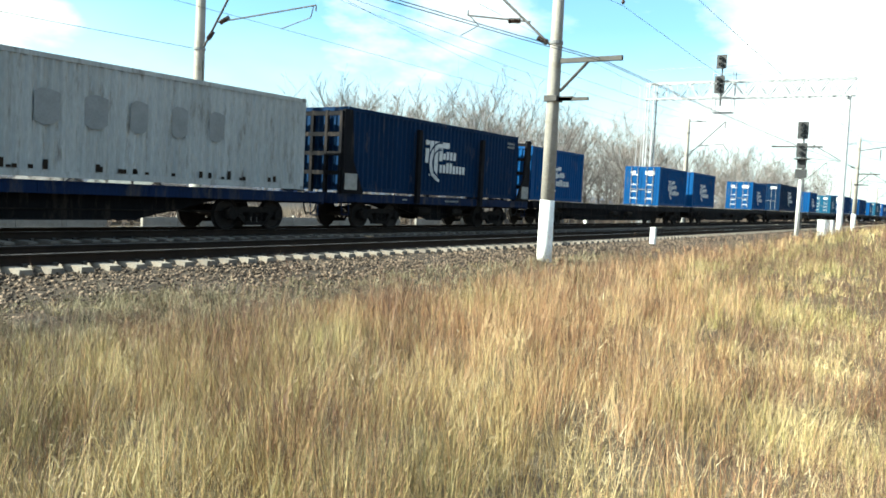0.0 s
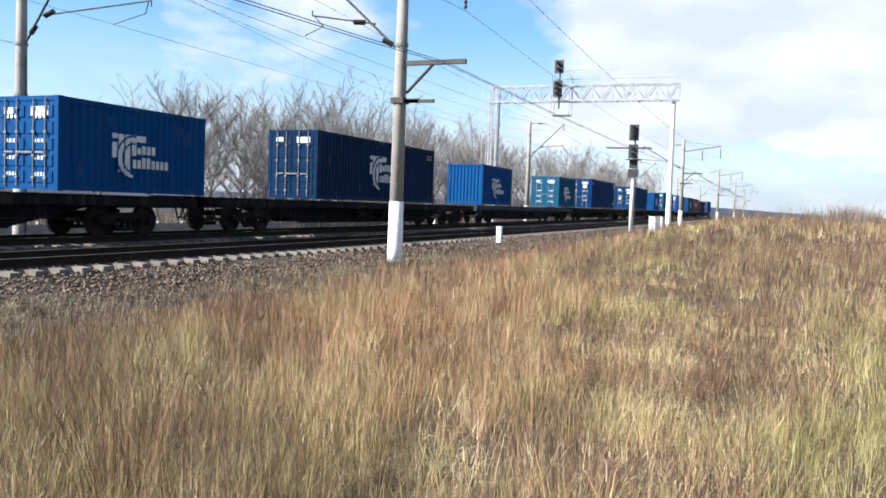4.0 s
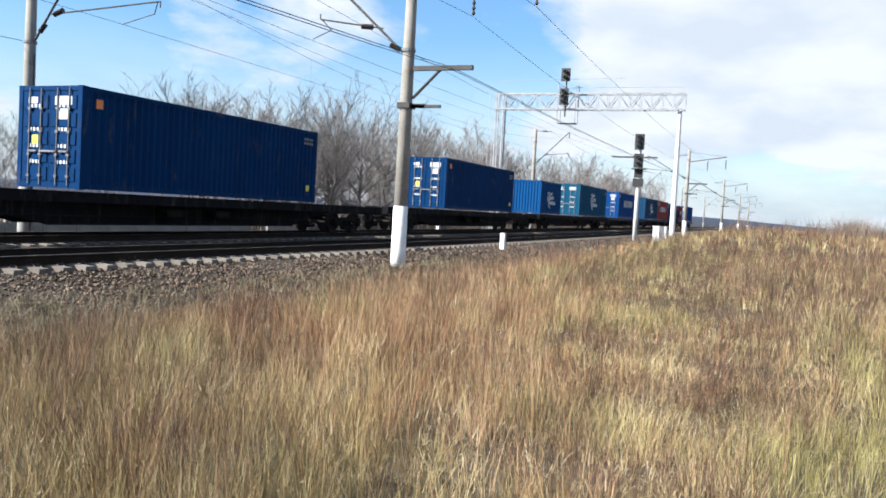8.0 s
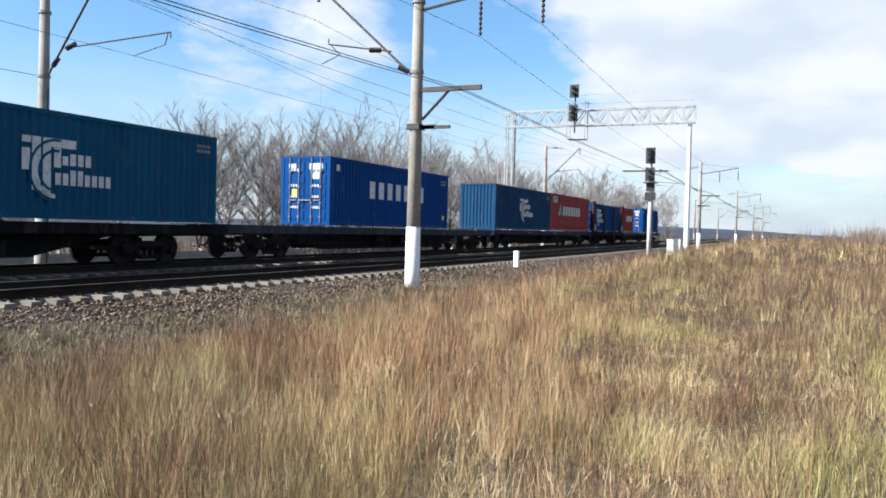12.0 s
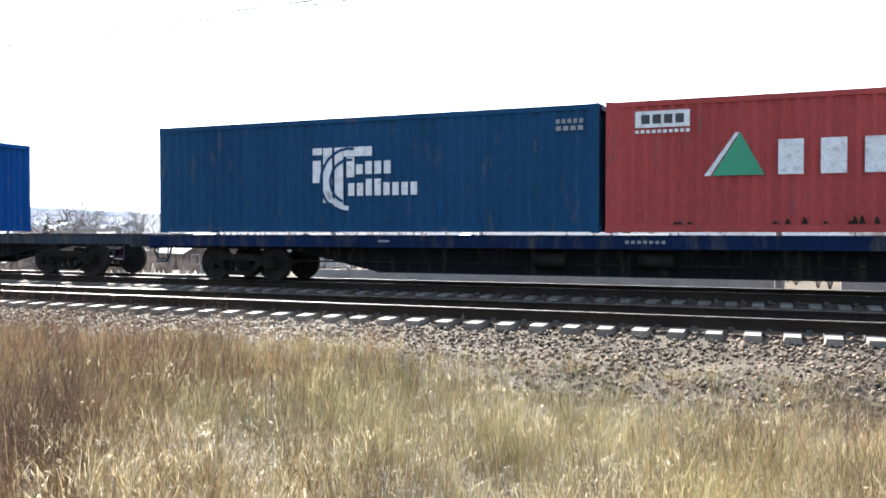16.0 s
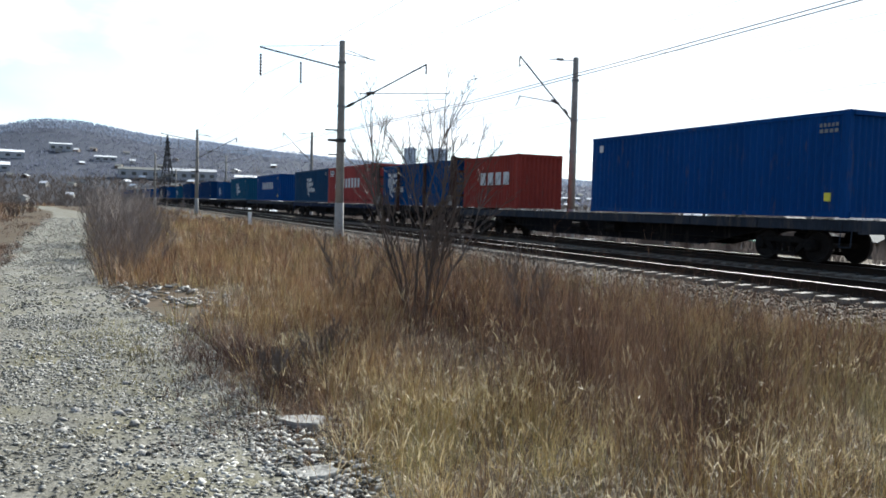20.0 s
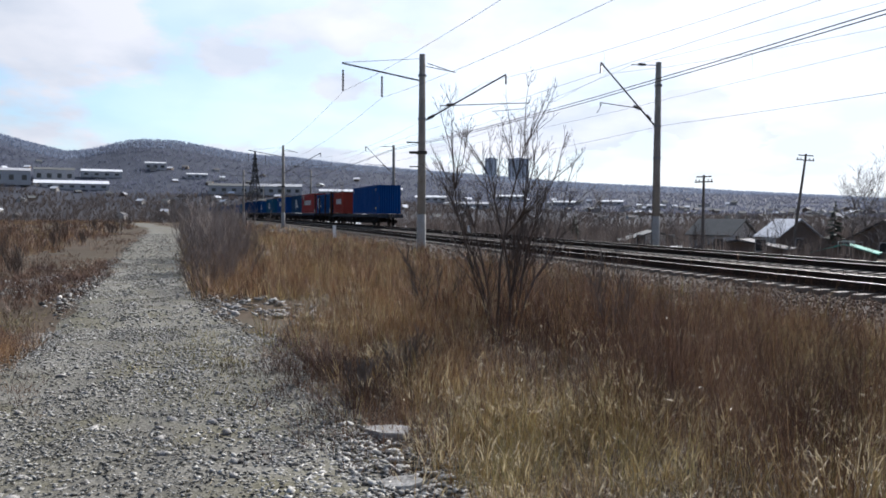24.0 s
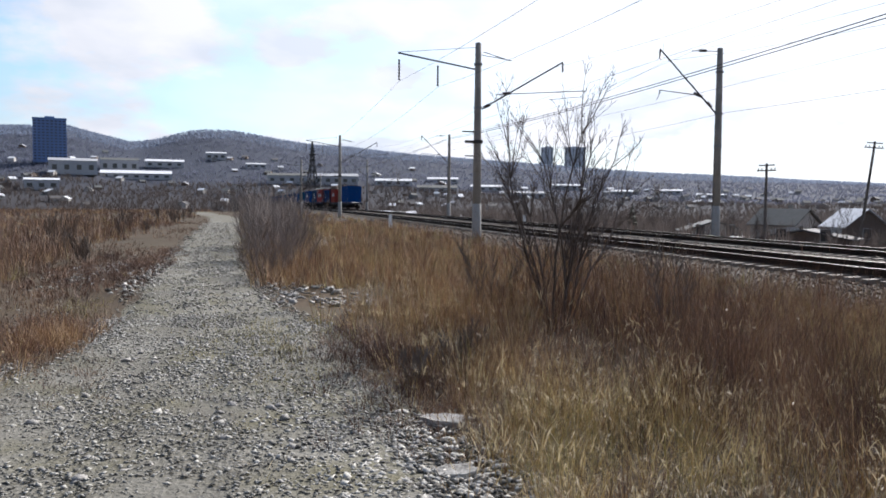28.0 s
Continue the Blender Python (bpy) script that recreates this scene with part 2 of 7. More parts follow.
RUST = (0.12, 0.055, 0.03)
M = {
    "ballast": mat("ballast_bed", (0.07, 0.055, 0.041), (0.028, 0.022, 0.017), 0.95, big=1.2, fine=22, bump=1.0, spec=0.1),
    "stone": mat("ballast_stone", (0.178, 0.13, 0.094), (0.027, 0.02, 0.0145), 0.9, big=3, fine=40, bump=0.3, island=1.1, spec=0.15),
    "gravel": mat("gravel", (0.185, 0.176, 0.15), (0.09, 0.084, 0.069), 0.95, big=0.9, fine=28, bump=1.0, dirt=(0.105, 0.096, 0.062), dirt_amt=0.55, dirt_scale=1.3, spec=0.1),
    "pebble": mat("pebble", (0.37, 0.355, 0.32), (0.06, 0.056, 0.049), 0.9, big=3, fine=40, bump=0.3, island=1.1, spec=0.15),
    "gravel_stone": mat("gravel_stone", (0.29, 0.281, 0.252), (0.115, 0.109, 0.095), 0.9, big=3, fine=40, bump=0.3, island=1.2, spec=0.15),
    "slab": mat("broken_slab", (0.29, 0.275, 0.25), (0.16, 0.15, 0.135), 0.9, big=6, fine=60, bump=0.5),
    "concrete": mat("concrete", (0.281, 0.255, 0.221), (0.170, 0.157, 0.136), 0.9, big=1.2, fine=25, bump=0.3, dirt=(0.170, 0.145, 0.111), dirt_amt=0.35),
    "sleeper": mat("sleeper_concrete", (0.165, 0.142, 0.115), (0.10, 0.085, 0.07), 0.9, big=4, fine=45, bump=0.3, rnd=0.7, dirt=(0.128, 0.088, 0.060), dirt_amt=0.3),
    "limewash": mat("limewash", (0.78, 0.77, 0.74), (0.62, 0.61, 0.58), 0.85, big=3, fine=30, bump=0.2, dirt=(0.34, 0.31, 0.27), dirt_amt=0.3),
    "foot_grey": mat("grey_foot_paint", (0.336, 0.328, 0.312), (0.216, 0.208, 0.192), 0.9, big=3, fine=30, bump=0.2, dirt=(0.176, 0.160, 0.136), dirt_amt=0.4),
    "rail": mat("rail_steel", (0.026, 0.018, 0.013), (0.013, 0.01, 0.008), 0.85, 0.0, big=2, fine=40, bump=0.2, spec=0.08),
    "railhead": mat("rail_running_face", (0.20, 0.19, 0.18), (0.12, 0.11, 0.105), 0.58, 0.8, big=2, fine=60, bump=0.03),
    "steel": mat("galvanised_steel", (0.20, 0.20, 0.20), (0.11, 0.11, 0.11), 0.7, 0.15, big=2, fine=30, bump=0.1),
    "gantry": mat("grey_painted_steel", (0.33, 0.34, 0.35), (0.2, 0.21, 0.22), 0.6, 0.1, big=2, fine=30, bump=0.1, dirt=RUST, dirt_amt=0.15),
    "dark_steel": mat("dark_steel", (0.06, 0.055, 0.05), (0.035, 0.032, 0.03), 0.7, 0.4, big=3, fine=30, bump=0.15),
    "wire": mat("bronze_wire", (0.075, 0.065, 0.055), (0.045, 0.04, 0.035), 0.5, 0.6, bump=0),
    "insulator": mat("insulator_glaze", (0.05, 0.03, 0.022), (0.03, 0.018, 0.013), 0.3, big=4, fine=30, bump=0.02),
    "black": mat("signal_black", (0.018, 0.018, 0.02), (0.012, 0.012, 0.012), 0.55, big=4, fine=30, bump=0.05),
    "lens": mat("signal_lens", (0.05, 0.05, 0.055), (0.03, 0.03, 0.035), 0.15, big=4, fine=30, bump=0),
    "wheel": mat("wheel_steel", (0.024, 0.02, 0.018), (0.012, 0.01, 0.0095), 0.75, 0.1, big=5, fine=30, bump=0.15, spec=0.12),
    "bogie": mat("bogie_grime", (0.018, 0.015, 0.013), (0.008, 0.007, 0.0065), 0.9, 0.0, big=3, fine=25, bump=0.25, dirt=(0.036, 0.025, 0.018), dirt_amt=0.2, spec=0.06),
    "hose": mat("rubber_hose", (0.02, 0.02, 0.02), (0.012, 0.012, 0.012), 0.7, bump=0.05),
    "white": mat("white_lettering", (0.58, 0.58, 0.57), (0.42, 0.42, 0.41), 0.6, big=4, fine=25, bump=0.05, dirt=(0.22, 0.22, 0.23), dirt_amt=0.3, dirt_scale=5),
    "yellow": mat("yellow_label", (0.75, 0.65, 0.05), (0.6, 0.5, 0.04), 0.6, bump=0),
    "orange": mat("orange_label", (0.8, 0.25, 0.06), (0.65, 0.2, 0.05), 0.6, bump=0),
    "green": mat("green_mark", (0.02, 0.22, 0.11), (0.015, 0.16, 0.08), 0.6, bump=0),
    "ghost": mat("overpainted_grey", (0.20, 0.205, 0.205), (0.15, 0.155, 0.155), 0.7, big=3, fine=25, bump=0.05),
    "bark": mat("bark", (0.135, 0.113, 0.098), (0.07, 0.058, 0.05), 0.9, big=3, fine=30, bump=0.3, rnd=0.5),
    "bark_pale": mat("pale_bark", (0.25, 0.22, 0.208), (0.15, 0.132, 0.124), 0.9, big=3, fine=30, bump=0.2, rnd=0.5),
    "twig": mat("grey_twigs", (0.15, 0.125, 0.105), (0.085, 0.07, 0.06), 0.9, big=5, fine=30, bump=0.1),
    "shrub": mat("shrub_bark", (0.10, 0.078, 0.066), (0.05, 0.039, 0.033), 0.85, big=5, fine=30, bump=0.1),
    "bush_twig": mat("bush_twigs", (0.26, 0.215, 0.185), (0.14, 0.115, 0.10), 0.9, big=5, fine=30, bump=0.1),
    # hillside and ridge woods: distance haze is put into the colour as bluish tint
    "hazed_wood": mat("hazed_woods", (0.185, 0.197, 0.25), (0.14, 0.15, 0.195), 1.0, island=0.2, big=0.02, fine=0.05, bump=0, spec=0.0, trans=0.5),
    "hazed_ridge_wood": mat("hazed_ridge_woods", (0.235, 0.27, 0.34), (0.19, 0.222, 0.29), 1.0, island=0.15, big=0.02, fine=0.05, bump=0, spec=0.0, trans=0.5),
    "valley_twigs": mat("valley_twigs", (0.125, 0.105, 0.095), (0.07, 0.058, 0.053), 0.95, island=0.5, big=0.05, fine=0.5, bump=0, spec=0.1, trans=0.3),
    "undergrowth": mat("undergrowth", (0.20, 0.15, 0.115), (0.09, 0.068, 0.053), 0.95, island=0.6, big=0.1, fine=0.5, bump=0),
}


def paint(name, c, dark=0.72, rough=0.5, dirt=(0.10, 0.08, 0.065), amt=0.22):
    """Weathered container paint, streaked downwards."""
    return mat(name, c, tuple(v * dark for v in c), rough, 0.0, big=0.7, fine=12, bump=0.06, dirt=dirt, dirt_amt=amt, dirt_scale=2.2, stretch=(1.6, 1.6, 0.35), spec=0.04)

# ---- mesh building ----
class Shape:
    """Collects boxes, tubes, prisms and sheets into one mesh."""

    def __init__(self):
        self.v, self.f = [], []

    def add(self, verts, faces):
        k = len(self.v)
        self.v.extend(verts)
        self.f.extend([tuple(k + i for i in q) for q in faces])
        return self

    def box(self, x0, x1, y0, y1, z0, z1):
        v = [(x, y, z) for x in (x0, x1) for y in (y0, y1) for z in (z0, z1)]
        return self.add(v, [(0, 1, 3, 2), (4, 6, 7, 5), (0, 4, 5, 1), (2, 3, 7, 6), (0, 2, 6, 4), (1, 5, 7, 3)])

    def prism(self, pts, axis, a, b):
        """A polygon in the two other axes, drawn out along axis from a to b."""
        put = {"x": lambda p, t: (t, p[0], p[1]), "y": lambda p, t: (p[0], t, p[1]), "z": lambda p, t: (p[0], p[1], t)}[axis]
        n = len(pts)
        v = [put(p, a) for p in pts] + [put(p, b) for p in pts]
        f = [tuple(range(n))[::-1], tuple(range(n, 2 * n))] + [(i, (i + 1) % n, n + (i + 1) % n, n + i) for i in range(n)]
        return self.add(v, f)

    def tube(self, a, b, r, r2=None, n=8, caps=True):
        a, b = Vector(a), Vector(b)
        r2 = r if r2 is None else r2
        d = (b - a).normalized()
        s = d.orthogonal().normalized()
        t = d.cross(s)
        v = [tuple(p + (s * math.cos(2 * math.pi * i / n) + t * math.sin(2 * math.pi * i / n)) * q) for p, q in ((a, r), (b, r2)) for i in range(n)]
        f = [(i, (i + 1) % n, n + (i + 1) % n, n + i) for i in range(n)]
        if caps:
            f += [tuple(range(n))[::-1], tuple(range(n, 2 * n))]
        return self.add(v, f)

    def line(self, pts, r, n=5):
        for p, q in zip(pts, pts[1:]):
            self.tube(p, q, r, n=n, caps=False)
        return self

    def sweep(self, pts, r, n=5):
        """One unbroken tube through all the points."""
        k0 = len(self.v)
        for i, p in enumerate(pts):
            d = (Vector(pts[min(i + 1, len(pts) - 1)]) - Vector(pts[max(i - 1, 0)])).normalized()
            s = d.cross(Vector((0, 0, 1))).normalized()
            t = s.cross(d)
            self.v += [tuple(Vector(p) + (s * math.cos(2 * math.pi * k / n) + t * math.sin(2 * math.pi * k / n)) * r) for k in range(n)]
        for i in range(len(pts) - 1):
            for k in range(n):
                self.f.append((k0 + i * n + k, k0 + i * n + (k + 1) % n, k0 + (i + 1) * n + (k + 1) % n, k0 + (i + 1) * n + k))
        return self

    def lathe(self, prof, a, d, n=16):
        """Rings of (distance along d, radius) round the axis d from a."""
        a, d = Vector(a), Vector(d).normalized()
        s = d.orthogonal().normalized()
        t = d.cross(s)
        v = [tuple(a + d * h + (s * math.cos(2 * math.pi * i / n) + t * math.sin(2 * math.pi * i / n)) * r) for h, r in prof for i in range(n)]
        f = [(k * n + i, k * n + (i + 1) % n, (k + 1) * n + (i + 1) % n, (k + 1) * n + i) for k in range(len(prof) - 1) for i in range(n)]
        f += [tuple(range(n))[::-1], tuple(range((len(prof) - 1) * n, len(prof) * n))]
        return self.add(v, f)

    def mesh(self, name, material, smooth=False):
        me = bpy.data.meshes.new(name)
        me.from_pydata([tuple(p) for p in self.v], [], self.f)
        me.materials.append(M[material] if isinstance(material, str) else material)
        bm = bmesh.new()
        bm.from_mesh(me)
        bmesh.ops.recalc_face_normals(bm, faces=bm.faces)
        bm.to_mesh(me)
        bm.free()
        if smooth:
            me.polygons.foreach_set("use_smooth", [True] * len(me.polygons))
        return me


def part(name, shape, material, parent, label="", m=None, smooth=False):
    """One mesh object under a thing or under a part."""
    me = shape if isinstance(shape, bpy.types.Mesh) else shape.mesh(name, material, smooth)
    ob = new(name, me)
    ob.parent = parent
    if m is not None:
        ob.matrix_basis = m
    if label:
        tagged(ob, label)
    return ob


def thing(name, label, category, m=None, group="", kind=""):
    ob = new(name)
    ob.empty_display_size = 0.3
    if m is not None:
        ob.matrix_basis = m
    return tagged(ob, label, category, group, kind)


def raw_mesh(name, verts, faces, material, smooth=False):
    """A large mesh from arrays; all faces have the same number of corners."""
    me = bpy.data.meshes.new(name)
    verts, faces = np.asarray(verts, np.float32), np.asarray(faces, np.int32)
    nf, k = faces.shape
    me.vertices.add(len(verts)); me.vertices.foreach_set("co", verts.ravel())
    me.loops.add(nf * k); me.loops.foreach_set("vertex_index", faces.ravel())
    me.polygons.add(nf); me.polygons.foreach_set("loop_start", np.arange(0, nf * k, k, dtype=np.int32))
    me.update(calc_edges=True)
    me.materials.append(M[material] if isinstance(material, str) else material)
    if smooth:
        me.polygons.foreach_set("use_smooth", np.ones(nf, bool))
    return me


# ---- the line of the railway ----
FAR_Y, NEAR_Y = 19.63, 14.2


def bend(s):
    """Sideways drift of the line at s metres to the left of the viewer."""
    if s < 0:
        q = max(s, -100.0)
        return 1.6e-5 * q * q - 5.06e-7 * q ** 3 - 0.0184 * (s - q)
    q = min(s, 150.0)
    return 1.6e-5 * q * q - 3.5e-7 * q ** 3 - 0.0188 * (s - q)


def grade(s):
    return 0.55 * s * s / (s * s + 110.0 ** 2)


def on_line(s, y):
    return Vector((-s, y + bend(s), grade(s)))


def heading(s):
    return math.atan2((bend(s + 0.5) - bend(s - 0.5)), -1.0)


def ss(a, b, x):
    t = min(max((x - a) / (b - a), 0.0), 1.0)
    return t * t * (3 - 2 * t)


# skyline: bearing and height of the far ridge in degrees
RIDGE = [(-180, 3.2), (-130, 4.0), (-106, 4.2), (-101, 4.5), (-97.2, 3.6), (-93, 3.65), (-87, 3.7), (-83, 3.65), (-80, 3.35), (-76.3, 3.1), (-64.6, 2.22), (-59.7, 2.0), (-53.6, 1.7), (-44.8, 1.2), (-20, 0.8), (20, 0.35), (60, 0.3), (78, 0.55), (86, 0.4), (92, 0.1), (110, 0.1), (150, 2.0), (180, 3.2)]


def ridge(az):
    for (a, h), (b, k) in zip(RIDGE, RIDGE[1:]):
        if a <= az <= b:
            return h + (k - h) * (az - a) / (b - a)
    return 2.0


def ground_z(x, y):
    """Height of the ground under the viewer's field, the railway bed and the valley."""
    r = math.hypot(x, y)
    c = y - bend(-x) if abs(x) < 320 else y
    z = -0.28
    z += 1.05 * ss(9, 48, x) * (1 - ss(2.5, 9.5, c))                  # bank beside the field
    z -= 0.34 * ss(4, 10, c) * (1 - ss(9, 48, x) * 0.3)
    z -= 0.25 * ss(22, 26, c)
    z -= 1.5 * ss(25, 39, c)
    z -= 1.0 * ss(45, 95, c)
    z += grade(min(max(-x, -300), 300)) * ss(5, 12, c) * (1 - ss(24, 40, c))
    z += 0.06 * noise.noise((x * 0.35, y * 0.35, 3.1)) + 0.16 * noise.noise((x * 0.06, y * 0.06, 7.7)) * ss(6, 30, r)
    az = math.degrees(math.atan2(x, y))
    top = 1.32 + 1700 * math.tan(radians(ridge(az)))
    low = -14.0 if x < 60 else -6.0
    if r > 120:
        z += (low - z) * ss(150, 420, r)
        z += (top - low + (16 * noise.noise((x * 0.004, y * 0.004, 1.3)) + 5 * noise.noise((x * 0.02, y * 0.02, 2.3))) * (1 - 0.85 * ss(900, 1500, r))) * ss(480, 1700, r)
        # round wooded hill in front of the ridge
        k = az + 92.3
        k = k / (5.0 if k > 0 else 3.2)
        if abs(k) < 3 and 600 < r < 2300:
            z += 26 * math.exp(-abs(k) ** 2.4) * math.exp(-((r - 1400) / 260) ** 2)
    return z

# ---- ground, railway bed and cart track ----
def build_ground():
    rings = [0.0] + [0.8 * 1.075 ** i for i in range(108)]
    rings = [r for r in rings if r < 2600] + [2600.0]
    n = 240
    verts, faces = [(0, 0, ground_z(0, 0))], []
    for r in rings[1:]:
        for k in range(n):
            a = 2 * math.pi * k / n
            x, y = r * math.sin(a), r * math.cos(a)
            verts.append((x, y, ground_z(x, y)))
    for j in range(len(rings) - 2):
        o = 1 + j * n
        for k in range(n):
            faces.append((o + k, o + n + k, o + n + (k + 1) % n, o + (k + 1) % n))
    core = [(0, 1 + k, 1 + (k + 1) % n) for k in range(n)]
    me = bpy.data.meshes.new("ground")
    me.from_pydata(verts, [], faces + core)
    me.polygons.foreach_set("use_smooth", [True] * len(me.polygons))
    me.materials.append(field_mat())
    me.flip_normals() if me.polygons[0].normal.z < 0 else None
    return tagged(new("ground", me), "dry autumn field of bleached grass and bare earth running to wooded hills", "ground", kind="structure")


def field_mat():
    """Bare earth and thatch near by, brown gardens, then slopes tinted bluish for haze."""
    m = mat("field", (0.085, 0.064, 0.044), (0.045, 0.034, 0.024), 0.95, big=0.35, fine=7, bump=0.5, dirt=(0.072, 0.06, 0.042), dirt_amt=0.5, dirt_scale=0.5, spec=0.05)
    n, l = m.node_tree.nodes, m.node_tree.links
    b = n["Principled BSDF"]
    src = b.inputs["Base Color"].links[0].from_socket
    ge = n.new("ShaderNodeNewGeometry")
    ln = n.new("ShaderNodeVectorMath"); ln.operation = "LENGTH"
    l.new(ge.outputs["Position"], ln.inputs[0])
    tx = n.new("ShaderNodeTexNoise"); tx.inputs["Scale"].default_value = 0.035; tx.inputs["Detail"].default_value = 10; tx.inputs["Roughness"].default_value = 0.7
    l.new(ge.outputs["Position"], tx.inputs["Vector"])
    def ground_tones(lo, mid, hi):
        rp = n.new("ShaderNodeValToRGB")
        e = rp.color_ramp.elements
        e[0].position, e[0].color = 0.36, (*lo, 1)
        e[1].position, e[1].color = 0.66, (*hi, 1)
        k = e.new(0.5); k.color = (*mid, 1)
        l.new(tx.outputs["Fac"], rp.inputs[0])
        return rp.outputs["Color"]

    # brown gardens, then wooded slopes and the ridge, distance haze painted in as blue-grey
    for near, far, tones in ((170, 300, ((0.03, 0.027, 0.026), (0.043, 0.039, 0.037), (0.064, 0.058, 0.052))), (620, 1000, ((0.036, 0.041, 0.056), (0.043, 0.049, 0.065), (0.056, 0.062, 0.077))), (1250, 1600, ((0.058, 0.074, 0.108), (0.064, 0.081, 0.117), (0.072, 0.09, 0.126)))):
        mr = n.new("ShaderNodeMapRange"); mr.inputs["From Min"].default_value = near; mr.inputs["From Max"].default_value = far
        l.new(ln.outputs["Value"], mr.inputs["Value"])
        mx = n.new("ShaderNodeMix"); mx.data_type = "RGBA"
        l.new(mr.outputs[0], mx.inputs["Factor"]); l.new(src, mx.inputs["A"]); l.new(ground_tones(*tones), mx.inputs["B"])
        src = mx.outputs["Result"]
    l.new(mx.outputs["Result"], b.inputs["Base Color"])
    return m


def strip(xs, section, z_of):
    """A long sheet: section(x) gives (y, z) across, for each x."""
    v, f = [], []
    for x in xs:
        v += [(x, y, z) for y, z in section(x)]
    n = len(section(xs[0]))
    for i in range(len(xs) - 1):
        for j in range(n - 1):
            f.append((i * n + j, i * n + j + 1, (i + 1) * n + j + 1, (i + 1) * n + j))
    return v, f


def build_bed():
    """Crushed-stone bed under both tracks, its shoulder spilling towards the field."""
    xs = [-300 + 2.0 * i for i in range(331)]

    def sec(x):
        s = -x
        g, b = grade(s), bend(s)
        ys = [8.9, 10.0, 11.2, 12.1, 12.6, 12.95, 14.2, 15.45, 16.2, 17.1, 17.8, 18.4, 19.63, 20.9, 21.2, 21.6, 23.4, 24.6]
        zs = [-0.72, -0.56, -0.44, -0.37, -0.33, -0.29, -0.225, -0.23, -0.3, -0.36, -0.3, -0.23, -0.225, -0.23, -0.235, -0.3, -0.75, -1.1]
        return [(y + b, z + g + 0.045 * noise.noise((x * 0.9, y * 0.9, 0.3)) * (1 if z < -0.24 else 0.25)) for y, z in zip(ys, zs)]

    v, f = strip(xs, sec, None)
    me = raw_mesh("railway_bed", v, f, "ballast", True)
    me.flip_normals()
    return tagged(new("railway_bed", me), "crushed stone bed of the railway with a loose shoulder", "ballast", kind="structure")


def stone_mesh(name, pts, sizes, material, rng, flat=0.7):
    """Many small broken stones as one mesh: squashed, turned octahedra."""
    base = np.array([(1, 0, 0), (-1, 0, 0), (0, 1, 0), (0, -1, 0), (0, 0, 1), (0, 0, -1)], float)
    tri = np.array([(0, 2, 4), (2, 1, 4), (1, 3, 4), (3, 0, 4), (2, 0, 5), (1, 2, 5), (3, 1, 5), (0, 3, 5)])
    n = len(pts)
    b = base[None] * (0.55 + 0.6 * rng.random((n, 6, 1))) * sizes[:, None, None] * (0.6 + 0.7 * rng.random((n, 1, 3))) * np.array([1, 1, flat])
    a = rng.random(n) * 6.283
    t = (rng.random(n) - 0.5) * 1.2
    ca, sa, ct, st = np.cos(a), np.sin(a), np.cos(t), np.sin(t)
    x, y, z = b[..., 0], b[..., 1], b[..., 2]
    y, z = y * ct[:, None] - z * st[:, None], y * st[:, None] + z * ct[:, None]
    x, y = x * ca[:, None] - y * sa[:, None], x * sa[:, None] + y * ca[:, None]
    v = np.stack([x, y, z], -1) + pts[:, None, :]
    f = (tri[None] + (np.arange(n) * 6)[:, None, None]).reshape(-1, 3)
    return raw_mesh(name, v.reshape(-1, 3), f, material)


def bed_top(y):
    return float(np.interp(y, [8.9, 10.0, 11.2, 12.1, 12.6, 12.95, 14.2, 16.2, 17.1, 17.8, 18.4, 20.9, 21.6, 23.4], [-0.72, -0.56, -0.44, -0.37, -0.33, -0.29, -0.25, -0.3, -0.36, -0.3, -0.25, -0.25, -0.3, -0.75]))


def build_ballast():
    rng = np.random.default_rng(5)
    for lo, hi, per, size in ((-18, 22, 115, 0.042), (22, 40, 60, 0.047), (-32, -18, 60, 0.047), (40, 75, 22, 0.06), (-80, -32, 22, 0.06)):
        n = int((hi - lo) * 3.9 * per * 0.9)
        x = rng.uniform(lo, hi, n)
        y = 9.0 + 4.0 * rng.random(n) ** 0.75
        k = int(n * 0.3)
        x2, y2 = rng.uniform(lo, hi, k), rng.uniform(13.0, 18.2, k)
        x, y = np.r_[x, x2], np.r_[y, y2]
        z = np.array([bed_top(b) + grade(a) for a, b in zip(-x, y)])
        y = y + np.array([bend(-a) for a in x])
        sz = size * (0.6 + 0.8 * rng.random(len(x)))
        me = stone_mesh("ballast_stones", np.c_[x, y, z + 0.012], sz, "stone", rng)
        tagged(new("ballast_stones", me), "loose grey and rust-brown crushed stones on the railway shoulder", "ballast", kind="stuff")


# centre line of the cart track and its half width
CART = [(9, -6.5, 1.5), (5, -3.8, 1.7), (1, -1.6, 1.9), (-3, -0.75, 2.0), (-7, -0.5, 1.75), (-9.5, -0.25, 1.45), (-12.5, -0.55, 1.1), (-16, -0.85, 1.0), (-20, -1.0, 1.0), (-30, -1.2, 1.05), (-45, -1.35, 1.15), (-65, -1.6, 1.25), (-85, -2.0, 1.35), (-105, -3.2, 1.4), (-130, -6.5, 1.4), (-160, -13, 1.4)]


def cart_at(x):
    """Centre and half width of the cart track at x."""
    xs = [p[0] for p in CART][::-1]
    return float(np.interp(x, xs, [p[1] for p in CART][::-1])), float(np.interp(x, xs, [p[2] for p in CART][::-1]))


def cart_lift(k):
    """Height of the worn surface over the soil at k half widths from the middle."""
    return (0.055 if abs(k) < 1 else -0.03) - 0.02 * math.exp(-((abs(k) - 0.5) / 0.2) ** 2)


